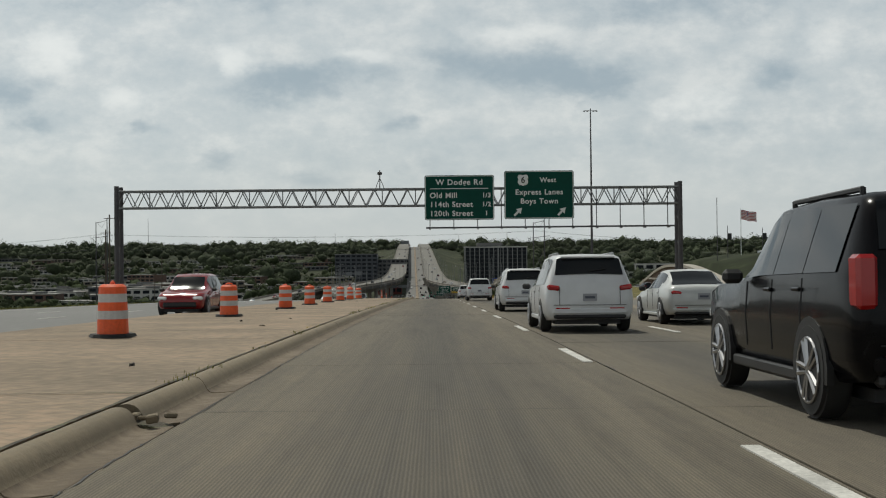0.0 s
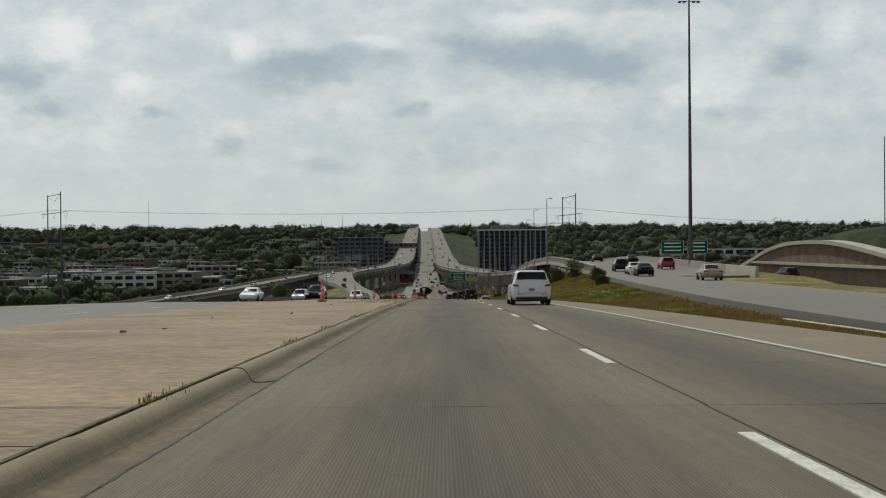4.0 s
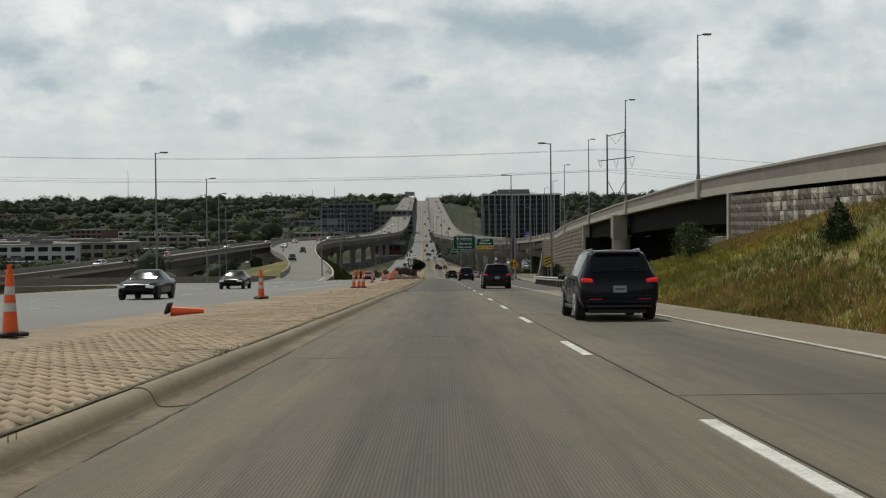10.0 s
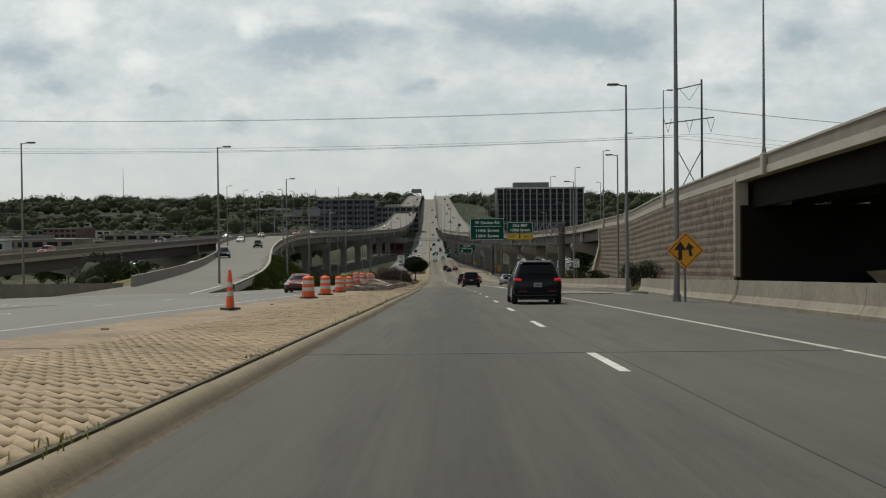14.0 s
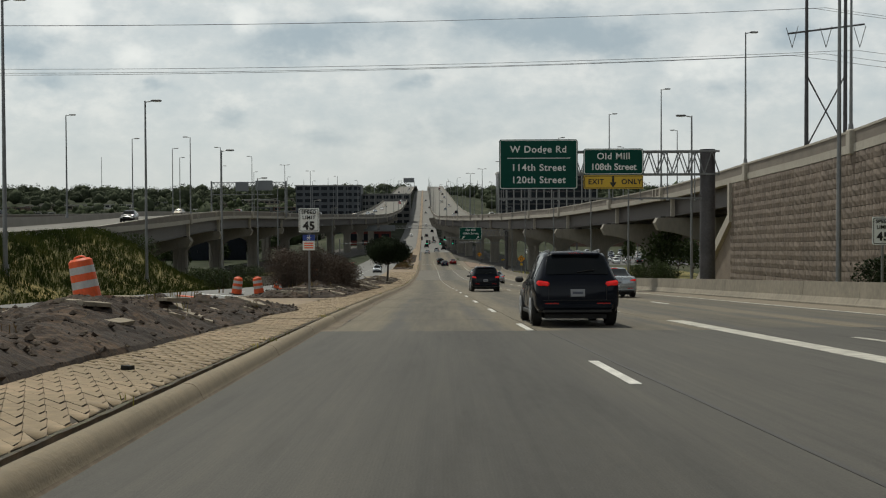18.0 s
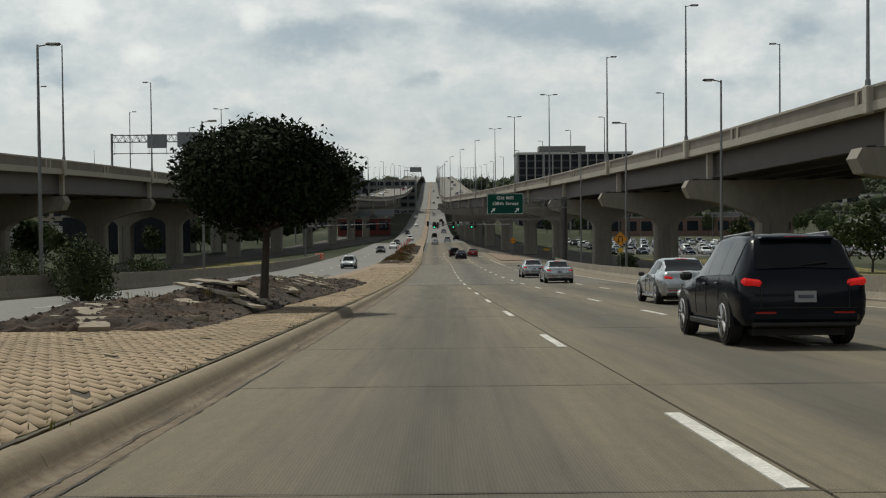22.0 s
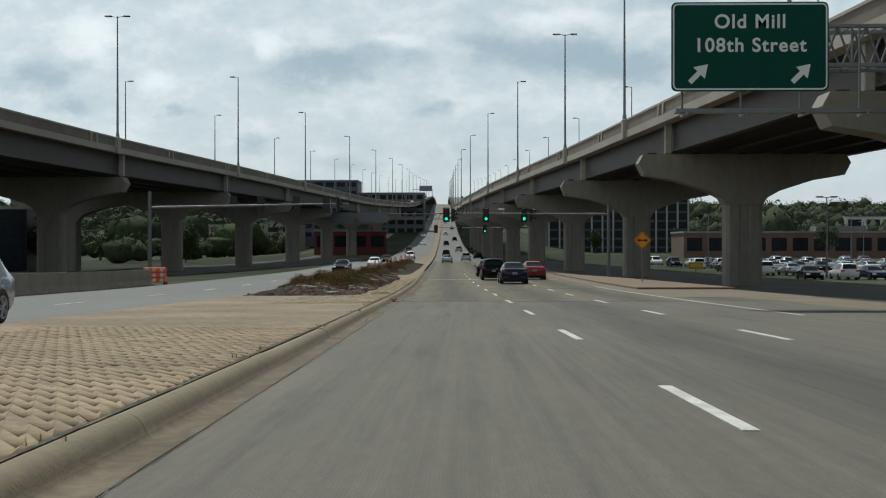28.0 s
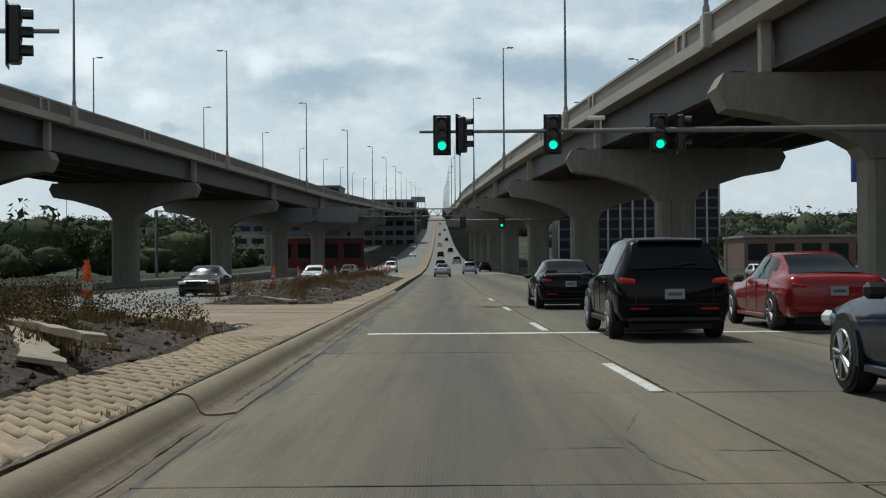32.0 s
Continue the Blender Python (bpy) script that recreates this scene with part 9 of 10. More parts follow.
def mound(seed, y0, y1, u0, u1, h, label, rocks, stones=1.0):
    t = thing("dirt_mound", (0, 0, 0), label, "dirt mound", "dirt mounds", "structure")
    ny, nu = max(8, int((y1 - y0) / 0.14)), 40
    v, f = [], []
    for i in range(ny + 1):
        y = y0 + (y1 - y0) * i / ny
        e = math.sin(math.pi * min(1, max(0, i / ny))) ** 0.5
        sh = 0.7 * noise.noise(Vector((y * 0.25, seed, 0)))
        for j in range(nu + 1):
            g = j / nu
            u = u0 + (u1 - u0) * g + sh * 0.5 * (1 if j == nu else 0.6)
            k = math.sin(math.pi * g) ** 0.7
            # ledges where the paving broke off run slantwise down the slope
            ridge = abs(noise.noise(Vector(((u * 0.87 + y * 0.5) * 0.8, (y * 0.87 - u * 0.5) * 0.22, seed + 2))))
            z = 0.12 + h * e * k * (0.75 + 0.5 * noise.noise(Vector((u * 0.7, y * 0.3, seed)))) + 0.16 * k * noise.noise(Vector((u * 1.7, y * 1.7, seed + 5))) + 0.22 * k * (0.3 - ridge) \
                + 0.08 * k * noise.noise(Vector((u * 4.5, y * 4.5, seed + 9))) + 0.05 * k * noise.noise(Vector((u * 11, y * 11, seed + 3))) - (0.08 if k < 0.02 or e < 0.02 else 0)
            v.append((XC(y) + u, y, R(y) + z))
    for i in range(ny):
        for j in range(nu):
            a = i * (nu + 1) + j
            f.append((a, a + 1, a + nu + 2, a + nu + 1))
    mesh_ob("soil", v, f, M["dirt"], t, smooth=False)
    rr = random.Random(seed)
    oct_f = ((0, 1, 4), (1, 2, 4), (2, 3, 4), (3, 0, 4), (1, 0, 5), (2, 1, 5), (3, 2, 5), (0, 3, 5))
    for nm, material, per, big in (("clods", M["clod"], 75, 0.075), ("chips", M["chip"], 24 * stones, 0.055)):
        cv, cf = [], []
        for k in range(int((y1 - y0) * per)):
            p = v[rr.randrange(2, ny - 1) * (nu + 1) + rr.randrange(1, nu)]
            r = 0.012 + (big - 0.012) * rr.random() ** 2.6
            b0, x, y, z = len(cv), p[0] + rr.uniform(-0.08, 0.08), p[1] + rr.uniform(-0.08, 0.08), p[2] + r * 0.1
            for ax, ay, az in ((-1, -0.3, 0), (0.3, -1, 0), (1, 0.3, 0), (-0.3, 1, 0), (0, 0, 0.8), (0, 0, -0.8)):
                q = r * rr.uniform(0.55, 1.25)
                cv.append((x + ax * q + rr.uniform(-0.25, 0.25) * r, y + ay * q + rr.uniform(-0.25, 0.25) * r, z + az * q))
            cf += [tuple(b0 + i for i in c) for c in oct_f]
        cl = mesh_ob(nm, cv, cf, material, t)
        cl["kind"] = "stuff"
    longs = int(rocks * 0.34)
    for k in range(rocks):
        long = k < longs
        y = y0 + 2 + (y1 - y0 - 4) * (k + rr.uniform(-0.3, 0.3)) / longs if long else rr.uniform(y0 + 1, y1 - 1)
        y = min(max(y, y0 + 1.5), y1 - 1.5)
        g = rr.uniform(0.42, 0.86) if long else rr.uniform(0.12, 0.95)
        i, j = int((y - y0) / (y1 - y0) * ny), int(g * nu)
        p = v[i * (nu + 1) + j]
        if long:
            bm = plate(rr, rr.uniform(1.8, 4.6), rr.uniform(0.16, 0.5), rr.uniform(0.05, 0.10))
        else:
            bm = plate(rr, rr.uniform(0.2, 0.55), rr.uniform(0.12, 0.3), rr.uniform(0.05, 0.09))
        o = part("broken_slab" if long else "rubble", bm, M["rubble"], t)
        # lie on the slope, the long ones running down it
        i0, i1, j0, j1 = max(i - 9, 0), min(i + 9, ny), max(j - 9, 0), min(j + 9, nu)
        ey = Vector(v[i1 * (nu + 1) + j]) - Vector(v[i0 * (nu + 1) + j])
        ex = Vector(v[i * (nu + 1) + j1]) - Vector(v[i * (nu + 1) + j0])
        nz = (ex.cross(ey).normalized() + Vector((0, 0, 0.5))).normalized()
        a = radians(rr.uniform(-72, -50) if long else rr.uniform(0, 180))
        ax = (Vector((math.cos(a), math.sin(a), 0)) - nz * Vector((math.cos(a), math.sin(a), 0)).dot(nz)).normalized()
        ay = nz.cross(ax)
        m3 = Matrix((ax, ay, nz)).transposed().to_4x4()
        m3.translation = Vector(p) + nz * rr.uniform(0.02, 0.05)
        o.matrix_world = m3 @ pose(0, 0, 0, rr.uniform(-4, 4), rr.uniform(-2, 3) if long else rr.uniform(-8, 8), 0)
    return t


mound(1, 434, 491, -8.4, -3.9, 0.75, "long mound of bare earth strewn with broken concrete", 90)
mound(2, 505, 553, -8.6, -3.9, 0.7, "dug-up earth mound with snapped concrete strips", 70)
mound(3, 575, 632, -8.8, -4.2, 0.75, "bare earth mound around the foot of the tree", 80)
mound(4, 722, 770, -8.0, -3.4, 0.6, "weedy earth mound with cracked slabs", 60, 4.0)
mound(5, 783, 858, -7.4, -3.2, 0.55, "dry weed-covered mound near the crossing", 20)
M["tumble"] = mat("dry_brown_scrub", (0.13, 0.075, 0.035), 0.95, var=0.5, big=0.7, fine=6, bump=0, tint=(0.15, 0.12, 0.045), spec=0.1)
M["olive"] = mat("olive_scrub", (0.075, 0.07, 0.025), 0.95, var=0.5, big=0.8, fine=6, bump=0, spec=0.1)
for sd, a, b, n, mt, lab in ((11, 731, 769, 95, "tumble", "dry reddish-brown scrub growing in clumps on a mound"), (12, 731, 769, 34, "olive", "olive green weeds among the dry scrub"), (14, 784, 857, 130, "tumble", "dry brown scrub on the mound near the crossing"), (15, 720, 731, 7, "tumble", "dry brown scrub on the bare end of a mound")):
    rng = np.random.default_rng(sd)
    bl = []
    for k in range(n):
        y, g = rng.uniform(a, b), rng.random()
        r = rng.uniform(0.22, 0.5)
        bl.append((XC(y) - 7.5 + 3.3 * g, y, R(y) + 0.16 + 0.42 * math.sin(math.pi * g) + r * 0.45, r, r, r * 0.75))
    v, f = leaf_cloud(rng, bl, n * 620, 0.02)
    tagged(fast_mesh("dry_weeds", v, f, M[mt]), lab, "weeds", kind="stuff")
tufts("dry_weeds", "dense dry tan and rusty weeds covering the mound by the crossing", 21, 5200, lambda r: (lambda y, g: (XC(y) - 7.9 + 4.3 * g, y, R(y) + 0.14 + 0.5 * math.sin(math.pi * g) ** 0.7 * math.sin(math.pi * (y - 722) / 48) ** 0.5) if noise.noise(Vector((g * 3, y * 0.3, 4))) > 0.06 else None)(r.uniform(729, 767), r.random()), 0.17, M["dryweed"], 6)
tufts("dry_weeds", "a few dry weeds at the edges of the mounds", 13, 160, lambda r: (lambda y, g: (XC(y) - 8.2 + 4.0 * g, y, R(y) + 0.2 + 0.5 * math.sin(math.pi * g)))(r.choice((r.uniform(438, 489), r.uniform(508, 551), r.uniform(578, 629))), r.random()), 0.14, M["dryweed"], 6)
rr = random.Random(77)
for k in range(70):
    y = rr.uniform(2, 760)
    deb = bmesh.new()
    box(deb, (0, 0, 0), (rr.uniform(0.03, 0.16), rr.uniform(0.03, 0.1), rr.uniform(0.015, 0.05)), 0.006)
    for w in deb.verts:
        w.co += Vector([rr.uniform(-0.012, 0.012) for _ in range(3)])
    o = part("debris", deb, M["rubble"] if rr.random() < 0.6 else M["rubber"])
    o.matrix_world = pose(*at(rr.uniform(-7, -3.1), y, 0.185), 0, 0, rr.uniform(0, 180))
    tagged(o, "small scrap of debris lying on the median", "debris", "debris on the median")

fk = thing("kerb", (0, 0, 0), "pale kerb on the far side of the dug-up median", "kerb", kind="structure")
for yk in np.arange(424, 640, 6.1):
    sweep("kerb_stone", [float(yk), float(yk) + 3.0, float(yk) + 6.06], lambda y: [(XC(y) + MED_L(y) + a, R(y) + b) for a, b in ((-0.28, -0.2), (-0.26, 0.10), (-0.2, 0.165), (-0.02, 0.17), (-0.02, -0.2))], M["curb"], fk)

# lifted pieces of brick paving leaning on the mounds
def paving_slab(u, y, rx, ry, rz):
    t = thing("paving_slab", (0, 0, 0), "broken-off slab of brick paving tilted on the mound", "paving slab", "paving slabs")
    bm = bmesh.new()
    box(bm, (0, 0, 0), (2.4, 1.15, 0.10), 0.015)
    part("slab", bm, M["rubble"], t)
    for k in range(9):
        bm = bmesh.new()
        box(bm, (-1.06 + 0.265 * k, 0, 0.06), (0.245, 1.1, 0.03), 0.008)
        part("brick", bm, M["paver"], t)
    t.matrix_world = pose(XC(y) + u, y, R(y) + 0.46, rx, ry, rz)


paving_slab(-5.3, 525.0, -8, 10, -28)
paving_slab(-5.4, 739.0, -6, 9, -24)
board = thing("board", (0, 0, 0), "pale flat board lying on the brick median", "board")
bm = bmesh.new()
box(bm, (0, 0, 0), (0.75, 0.22, 0.04), 0.008)
part("plank", bm, M["rubble"], board)
board.matrix_world = pose(*at(-2.75, 725.5, 0.185), 0, 0, 20)
# ---- buildings ----
M["bglass"] = mat("dark_window_glass", (0.012, 0.015, 0.02), 0.3, 0.0, var=0.3, big=0.3, fine=2, bump=0, spec=0.12)
M["wall_tan"] = mat("tan_stucco", (0.22, 0.19, 0.15), 0.9, var=0.15, big=0.1, fine=1)
M["wall_white"] = mat("white_cladding", (0.50, 0.49, 0.46), 0.85, var=0.1, big=0.1, fine=1)
M["wall_brick"] = mat("brown_brick", (0.15, 0.095, 0.075), 0.9, var=0.2, big=0.2, fine=2)
M["wall_grey"] = mat("grey_panel", (0.13, 0.13, 0.13), 0.85, var=0.15, big=0.1, fine=1)
M["roof"] = mat("flat_roof", (0.24, 0.235, 0.22), 0.9, var=0.2, big=0.1, fine=1)
M["redwall"] = mat("dark_red_wall", (0.14, 0.03, 0.025), 0.85, var=0.2, big=0.2, fine=2)


def building(label, x, y, z, w, d, h, material, storeys, bays, rz=0.0, roof=True, piers=None, group=""):
    """A block with rows of windows set in its faces, a roof edge and plant on top."""
    b = thing("building", (x, y, z), label, "building", group, rz=rz)
    bm = bmesh.new()
    box(bm, (0, 0, h / 2 - 2), (w, d, h + 4))
    part("wall", bm, material, b)
    sh = h / storeys
    for s in range(storeys):
        bm = bmesh.new()
        bw = w / bays
        for k in range(bays):
            box(bm, (-w / 2 + (k + 0.5) * bw, -d / 2 - 0.03, (s + 0.55) * sh), (bw * 0.72, 0.12, sh * 0.52))
        wb = part("glazing_strip", bm, M["bglass"], b)
        wb["kind"] = "stuff"
    if roof:
        bm = bmesh.new()
        box(bm, (0, 0, h + 0.25), (w + 0.6, d + 0.6, 0.5))
        part("roof", bm, M["roof"], b)
        if w > 18 and y < 1250:
            bm = bmesh.new()
            box(bm, (w * 0.15, 0, h + 1.2), (w * 0.2, d * 0.3, 1.6))
            part("roof_plant", bm, M["wall_grey"], b)
    return b


M["bspan"] = mat("dark_spandrel", (0.035, 0.035, 0.038), 0.4, var=0.2, bump=0)
M["fin"] = mat("concrete_fin", (0.30, 0.30, 0.29), 0.85, var=0.1, big=0.1, fine=1)
# office tower with pale vertical fins
tower = thing("office_building", (66, 1214, -26), "dark glass office block with pale vertical fins", "building")
bm = bmesh.new()
box(bm, (0, 14, 19), (64, 28, 46))
part("glass_body", bm, M["bglass"], tower)
for k in range(14):
    bm = bmesh.new()
    box(bm, (-31.5 + k * 63 / 13, -0.4, 19), (0.7, 1.0, 46))
    part("fin", bm, M["fin"], tower)
for k in range(10):
    bm = bmesh.new()
    box(bm, (0, -0.05, 2.5 + k * 4.0), (63, 0.3, 0.9))
    part("spandrel", bm, M["bspan"], tower)
bm = bmesh.new()
box(bm, (0, 14, 42.6), (65, 29, 1.2))
part("roof_edge", bm, M["wall_white"], tower)
bm = bmesh.new()
box(bm, (-6, 14, 45), (26, 14, 4))
part("penthouse", bm, M["wall_grey"], tower)
building("dark blue-grey office block on the far slope", -82, 1300, -19, 46, 25, 30, M["wall_slate"], 7, 8)
building("low grey annex beside the dark office block", -42, 1310, -17, 34, 22, 22, M["wall_grey"], 5, 7)
building("dark glass showroom behind the viaduct piers", -82, 850, -27, 30, 20, 9, M["bglass"], 2, 6, 8)
building("dark red roadside restaurant", -36, 1010, -25, 20, 12, 6, M["redwall"], 1, 4, 5)
building("long brown brick shop building beyond the car park", 92, 1015, -26.5, 70, 20, 7, M["wall_brick"], 1, 12)
building("white low store behind the car park", 130, 880, -26.5, 40, 25, 7, M["wall_white"], 1, 8)
building("long white warehouse on the far ridge", 330, 1500, -12, 150, 30, 9, M["wall_white"], 1, 12)
rb = random.Random(21)
kinds = [("wall_tan", "tan"), ("wall_white", "white"), ("wall_brick", "brown brick"), ("wall_grey", "grey"), ("wall_white", "pale"), ("wall_tan", "sand-coloured")]
for k in range(170):
    y = rb.uniform(780, 1500) if k < 90 else rb.uniform(1250, 2150)
    x = -rb.uniform(90, 130 + (min(y, 1500) - 300) * 0.52 + max(0, y - 1500) * 0.25)
    if x > -150 and y < 1000:
        x -= 70
    m, w = rb.choice(kinds)
    st = rb.choice((1, 1, 1, 2, 2, 3)) if k < 90 else 1
    wd = rb.uniform(22, 64)
    building("low %s commercial building in the valley" % w, x, y, ground_z(x, y), wd, rb.uniform(14, 26), st * 3.8 + 1, M[m], st, max(3, int(wd / 6)), rb.uniform(-25, 25), group="valley buildings")
for k in range(22):
    y = rb.uniform(900, 1800)
    x = rb.uniform(140, 200 + (y - 700) * 0.4)
    m, w = rb.choice(kinds)
    building("low %s building beyond the car park" % w, x, y, ground_z(x, y), rb.uniform(20, 50), 18, rb.uniform(5, 9), M[m], 1, 6, rb.uniform(-20, 20), group="valley buildings")
# car park
lotv = thing("car_park", (0, 0, 0), "asphalt car park full of parked cars", "car park", kind="structure")
bm = bmesh.new()
box(bm, (84, 880, -26.9), (120, 200, 0.5))
part("asphalt", bm, M["lot"], lotv)
for row in range(6):
    y = 792 + row * 19
    for k in range(22):
        if rngc.random() < 0.86:
            traffic(30 + k * 3.1 + rngc.uniform(-0.2, 0.2), y + rngc.uniform(-0.3, 0.3), -26.65, 0, rngc.choice((0, 180)) + rngc.uniform(-4, 4), rngc.choice((0, 1, 1, 3, 5, 5, 6, 7, 7, 8, 10)))
for row in range(2):
    for k in range(12):
        traffic(-150 + k * 4.2, 880 + row * 22, ground_z(-120, 890) + 0.3, 0, rngc.choice((0, 180)), rngc.choice((0, 1, 5, 7)))
lp = lamp_post(8.5, 0.5, True)
lp["label"] = "pale double-headed car park lamp"
first[id(lp)] = True
for k in range(12):
    put(lp, pose(34 + (k % 4) * 22, 800 + (k // 4) * 60, -26.7))
bs = thing("pylon_sign", (48, 900, 0), "tall blue dealership sign on two posts", "sign")
panel("panel", -2.4, 2.4, -14.6, -10.8, 899.8, M["blue"], bs, None, 0.6)
bs.children[0].location = (48 - 48, 0, 0)
for o in list(bs.children):
    o.matrix_world = pose(48, 0, 0)
bm = bmesh.new()
prism(bm, [(-0.9, -12.35), (0.9, -12.35), (1.1, -11.75), (-0.7, -11.75)], -0.25, -0.22)
part("emblem", bm, M["yellow"], bs)
for z in (-13.5,):
    bm = bmesh.new()
    box(bm, (0, -0.23, z), (3.2, 0.03, 0.45))
    part("text_bar", bm, W, bs)
for o in bs.children:
    if o.name.startswith("emblem") or o.name.startswith("text_bar"):
        o.matrix_parent_inverse = Matrix.Identity(4)
        o.location = (0, -0.05, 0)
for x in (-1.4, 1.4):
    bm = bmesh.new()
    box(bm, (x, 0, -20.5), (0.5, 0.5, 12))
    o = part("post", bm, M["darksteel"], bs)
    o.matrix_parent_inverse = Matrix.Identity(4)
ws = thing("roadside_sign", (-92, 905, 0), "long white roadside sign board on two posts", "sign")
bm = bmesh.new()
box(bm, (0, 0, -19.2), (14, 0.5, 2.2))
part("panel", bm, M["signwhite"], ws)
for x in (-4, 4):
    bm = bmesh.new()
    box(bm, (x, 0, -24), (0.7, 0.6, 8))
    part("post", bm, M["signwhite"], ws)
bm = bmesh.new()
box(bm, (0, -0.27, -19.2), (11, 0.03, 0.8))
part("text_bar", bm, M["darksteel"], ws)

# ---- trees beyond ----
rt = random.Random(4)
for k in range(46):
    if k < 22:
        x, y = rt.uniform(-125, -58), rt.uniform(640, 1000)
        if AX(min(y, 900)) - 13 < x < AX(min(y, 900)) + 3 and y < 890:
            x -= 22
    else:
        x, y = rt.uniform(36, 150), rt.uniform(985, 1060)
        if k > 38:
            x, y = rt.uniform(30, 60), rt.uniform(620, 770)
    tree("roadside_tree", "leafy green roadside tree", x, y, ground_z(x, y), rt.uniform(5, 9), rt.uniform(2.2, 3.8), rt.uniform(3, 5), rt.uniform(1.5, 2.6), 900, 0.33, 200 + k, M["leaf2"], 9, 0.18)

_ib = bmesh.new()
bmesh.ops.create_icosphere(_ib, subdivisions=1, radius=1.0)
_ib.verts.ensure_lookup_table()
ICO_V = np.array([v.co[:] for v in _ib.verts])
ICO_F = np.array([[v.index for v in f.verts] for f in _ib.faces])
_ib.free()


def woods(name, label, seed, places, rmin, rmax, leaves=90, leafmat="wood_far"):
    """Far woods: each crown a rough core with clumps of foliage standing out of it, uneven in outline."""
    rng = np.random.default_rng(seed)
    V, F = [], []
    n = 0
    for (x, y, z) in places:
        r = rng.uniform(rmin, rmax) * (1.0 if rng.random() < 0.8 else rng.uniform(1.2, 1.7))
        s = np.array([r, r, r * rng.uniform(0.7, 1.1)])
        c = np.array([x, y, z + r * rng.uniform(0.7, 1.0)])
        jit = 0.80 + 0.22 * rng.normal(size=len(ICO_V))
        V.append(ICO_V * jit[:, None] * s + c)
        F.append(ICO_F + n)
        n += len(ICO_V)
        d = rng.normal(size=(leaves, 3))
        d[:, 2] = np.abs(d[:, 2]) * 0.9 - 0.2
        d /= np.linalg.norm(d, axis=1)[:, None]
        p = c + d * s * (0.85 + 0.35 * rng.random((leaves, 1)))
        a = rng.normal(size=(leaves, 3))
        a /= np.linalg.norm(a, axis=1)[:, None]
        b = np.cross(a, rng.normal(size=(leaves, 3)))
        b /= np.linalg.norm(b, axis=1)[:, None]
        w = r * (0.07 + 0.10 * rng.random((leaves, 1)))
        q = np.stack([p - a * w, p + b * w * 0.8, p + a * w], 1).reshape(-1, 3)
        V.append(q)
        F.append(np.arange(leaves * 3).reshape(-1, 3) + n)
        n += leaves * 3
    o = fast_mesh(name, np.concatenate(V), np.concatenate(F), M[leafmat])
    return tagged(o, label, "woods", kind="stuff")


pl = []
for k in range(5200):
    y = rt.uniform(1350, 2700) if k < 3600 else rt.uniform(2400, 2750)
    x = rt.uniform(-0.56, 0.56) * y
    c = x - XC(y)
    if x < 0 and y < 2050 and rt.random() < 0.72:
        continue
    if abs(c) < (75 if y < 2350 else 30):
        continue
    pl.append((x, y, ground_z(x, y) - 1))
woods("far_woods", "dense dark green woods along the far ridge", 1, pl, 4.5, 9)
pl = []
for k in range(1750):
    y = rt.uniform(560, 1900) if k < 1320 else rt.uniform(560, 1500)
    x = -rt.uniform(75, 120 + (y - 250) * 0.55) if k < 1320 else rt.uniform(150, 170 + (y - 350) * 0.55)
    if -150 < x < -50 and y < 900:
        continue
    pl.append((x, y, ground_z(x, y) - 0.5))
woods("valley_trees", "scattered trees between the valley buildings", 2, pl, 3, 5.5, 90, "wood_near")
pl = [(rt.uniform(30, 260), rt.uniform(330, 620), 0) for k in range(150)]
pl = [(x, y, ground_z(x, y) - 0.5) for x, y, z in pl if x > RX(y) + 26 and (y > 500 or x > 130)]
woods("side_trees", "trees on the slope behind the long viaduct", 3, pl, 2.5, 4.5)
pl = [(-rt.uniform(45, 160), rt.uniform(150, 520), 0) for k in range(90)]
pl = [(x, y, ground_z(x, y) - 0.5) for x, y, z in pl if x < EAST_L(y) - 22 and not (AX(max(330, y)) - 16 < x < AX(max(330, y)) + 6)]
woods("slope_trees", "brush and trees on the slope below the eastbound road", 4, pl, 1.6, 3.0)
# broadcasting masts on the ridge
for x, y, h in ((-620, 2600, 70), (-260, 2650, 30), (-215, 2650, 34), (60, 2600, 26)):
    t = thing("radio_mast", (x, y, ground_z(x, y)), "thin lattice radio mast on the far ridge", "radio mast", "radio masts")
    bm = bmesh.new()
    rod(bm, (0, 0, 0), (0, 0, h), 0.7, 0.3, n=4)
    part("lattice", bm, M["steel"], t)
# hill sign over the express lanes
hs = thing("sign_gantry", (0, 0, 0), "small far sign gantry on the hill", "sign gantry")
bm = bmesh.new()
for x in (-52, -34):
    rod(bm, (x, 1790, LD(1790) - 1), (x, 1790, LD(1790) + 8), 0.3, n=6)
rod(bm, (-52, 1790, LD(1790) + 7.5), (-34, 1790, LD(1790) + 7.5), 0.3, n=6)
part("frame", bm, M["steel"], hs)
bm = bmesh.new()
box(bm, (-40, 1789.6, LD(1790) + 8.2), (12, 0.3, 5))
part("panel", bm, M["signback"], hs)
# ---- concrete slabs of the westbound lanes ----
def lane_slab_mesh(w, l, material):
    bm = bmesh.new()
    box(bm, (0, 0, -0.1), (w, l, 0.2), 0.004)
    me = bpy.data.meshes.new("concrete_slab")
    bm.to_mesh(me)
    bm.free()
    me.materials.append(material)
    return me


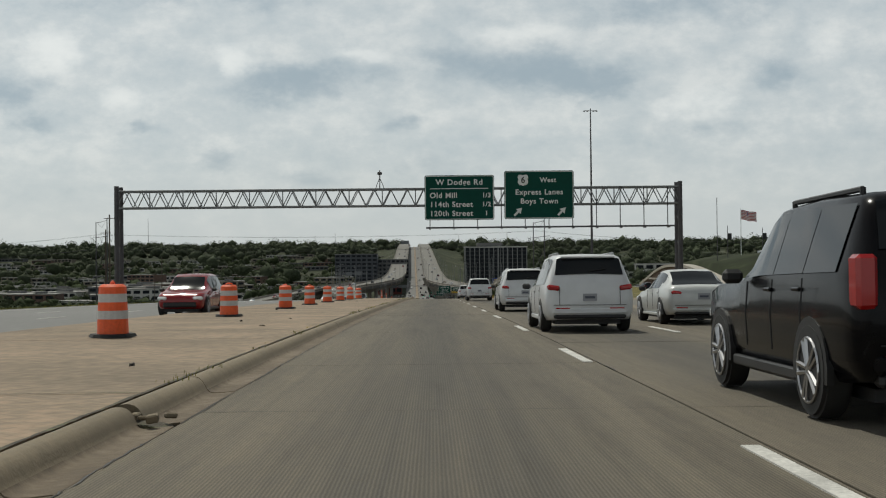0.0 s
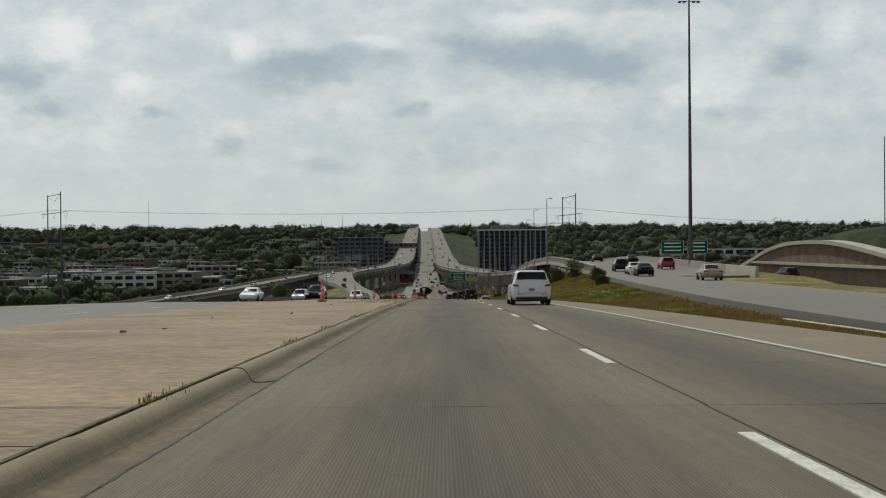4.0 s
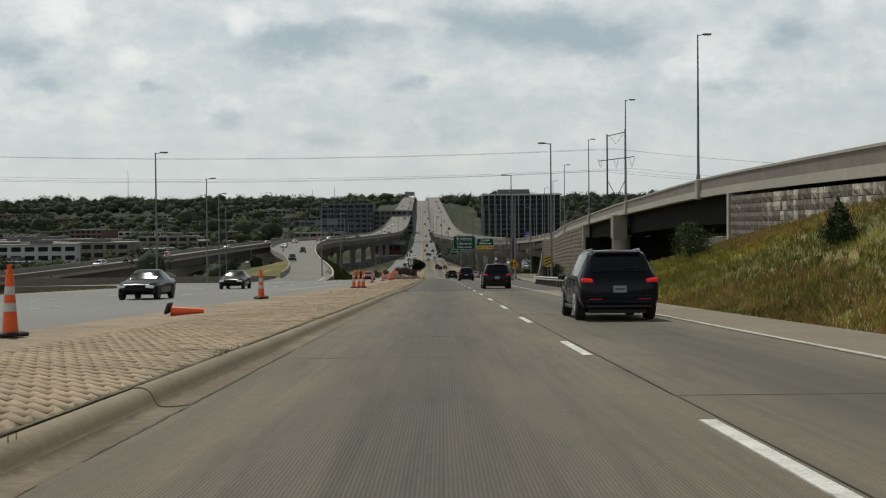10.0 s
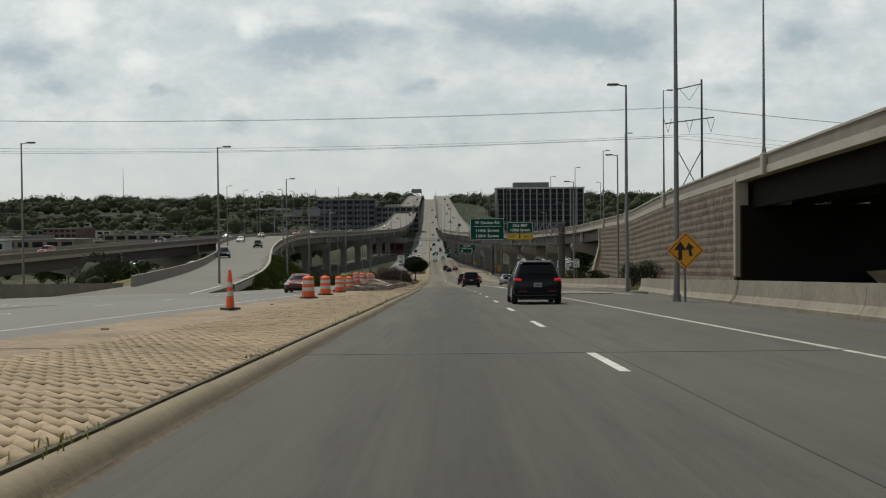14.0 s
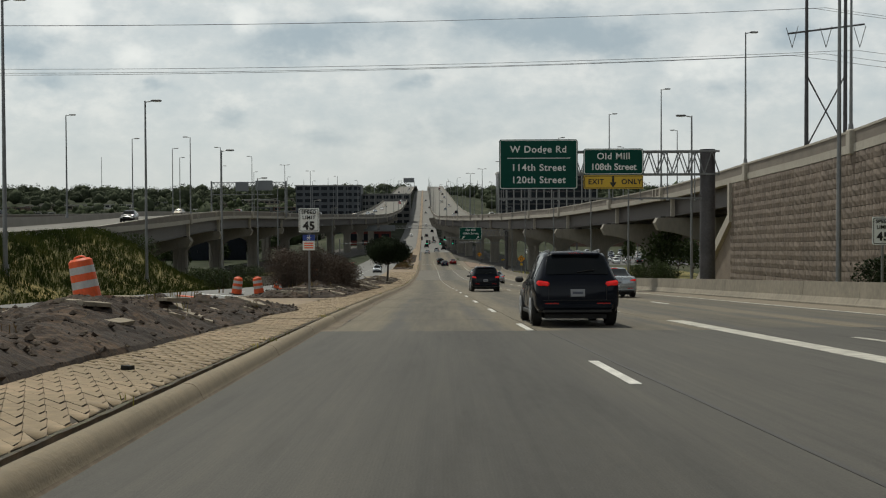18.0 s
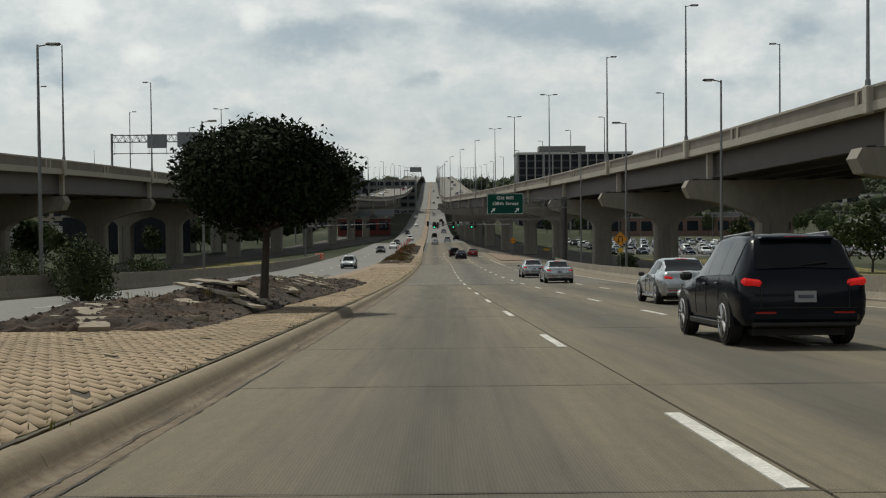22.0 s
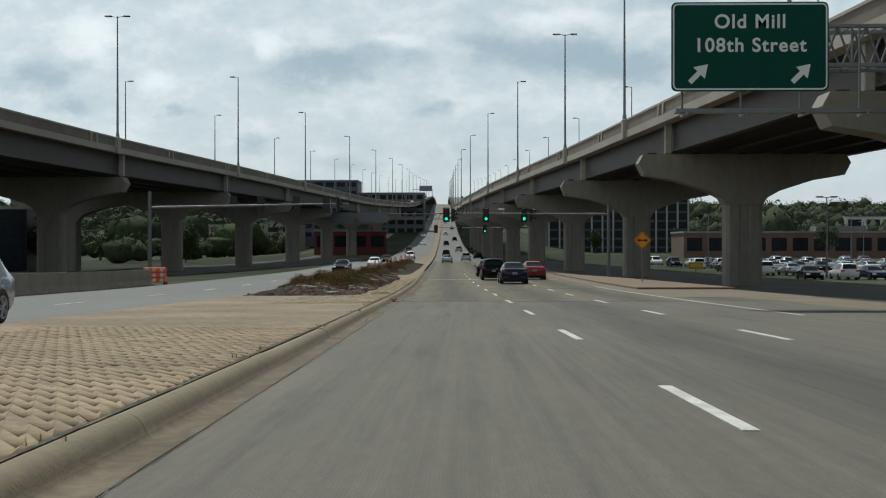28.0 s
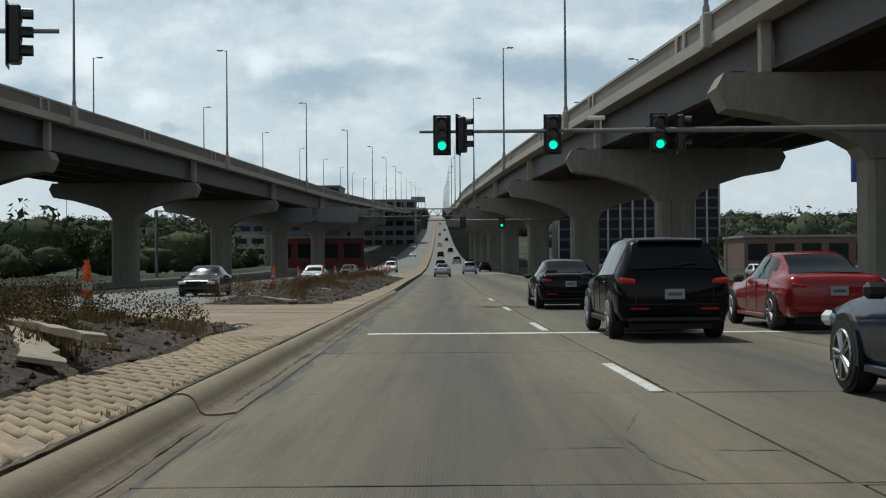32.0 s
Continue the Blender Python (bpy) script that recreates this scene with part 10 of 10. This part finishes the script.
high1, high2 = lane_slab_mesh(4.16, 5.0, M["lane"]), lane_slab_mesh(3.48, 5.0, M["lane"])
low1, low2 = lane_slab_mesh(4.16, 5.0, M["lane_low"]), lane_slab_mesh(3.48, 5.0, M["lane_low"])
JOINTS = [-18.0, -12.6]
for a, b in zip(DASHES, DASHES[1:]):
    JOINTS += [a - 1.7, (a + b) / 2 - 1.7]
while JOINTS[-1] < 897:
    JOINTS.append(JOINTS[-1] + 5.5)
for y0, y1 in zip(JOINTS, JOINTS[1:]):
    c, ln = (y0 + y1) / 2, y1 - y0
    if 320 < c < 476 or 630 < c < 719:
        continue
    m1, m2 = (high1, high2) if c < 400 else (low1, low2)
    cols = [(0.05, m1), (3.90, m2)]
    if c < 62:
        cols.append((7.40, m2))
    if c > 476:
        cols.append((7.42, m2))
        if c < 740:
            cols.append((10.94, m2))
    for u, me in cols:
        o = new("concrete_slab", me)
        o.parent = road
        lo = KERB(c) + 0.006 if u < 1 else (DU(c) + 0.150 if u < 5 else u - 1.74)
        hi = DU(c) + 0.122 if u < 1 else (5.66 if u < 5 else u + 1.74)
        k = (hi - lo) / (4.16 if u < 1 else 3.48)
        o.matrix_world = pose(XC(c) + (lo + hi) / 2, c, R(c) + random.uniform(-0.002, 0.002), pitch(c), 0, heading(c)) @ Matrix.Diagonal((k, (ln - 0.008) / 5.0, 1, 1))

# broken, dirt-filled edges of the cross joints
jv, jf = [], []
for y0 in JOINTS:
    if 318 < y0 < 478 or 628 < y0 < 720:
        continue
    rj = random.Random(int(y0 * 10))
    wide = rj.uniform(0.002, 0.012)
    u0, u1 = KERB(y0) + 0.02, 5.64
    for k in range(41):
        u = u0 + (u1 - u0) * k / 40
        w = wide * max(0.0, 0.35 + 2.2 * noise.noise(Vector((u * 0.9, y0, 2))) + 0.4 * rj.random()) + 0.0008
        sh = 0.012 * noise.noise(Vector((u * 2.3, y0, 6)))
        h = math.radians(heading(y0))
        yy = y0 + sh + u * math.sin(h)
        jv += [(XC(y0) + u, yy - w, R(yy - w) + 0.0045), (XC(y0) + u, yy + w, R(yy + w) + 0.0045)]
        if k:
            b = len(jv)
            jf.append((b - 4, b - 2, b - 1, b - 3))
js = mesh_ob("joint_filler", jv, jf, M["seal"], road)
js["kind"] = "stuff"
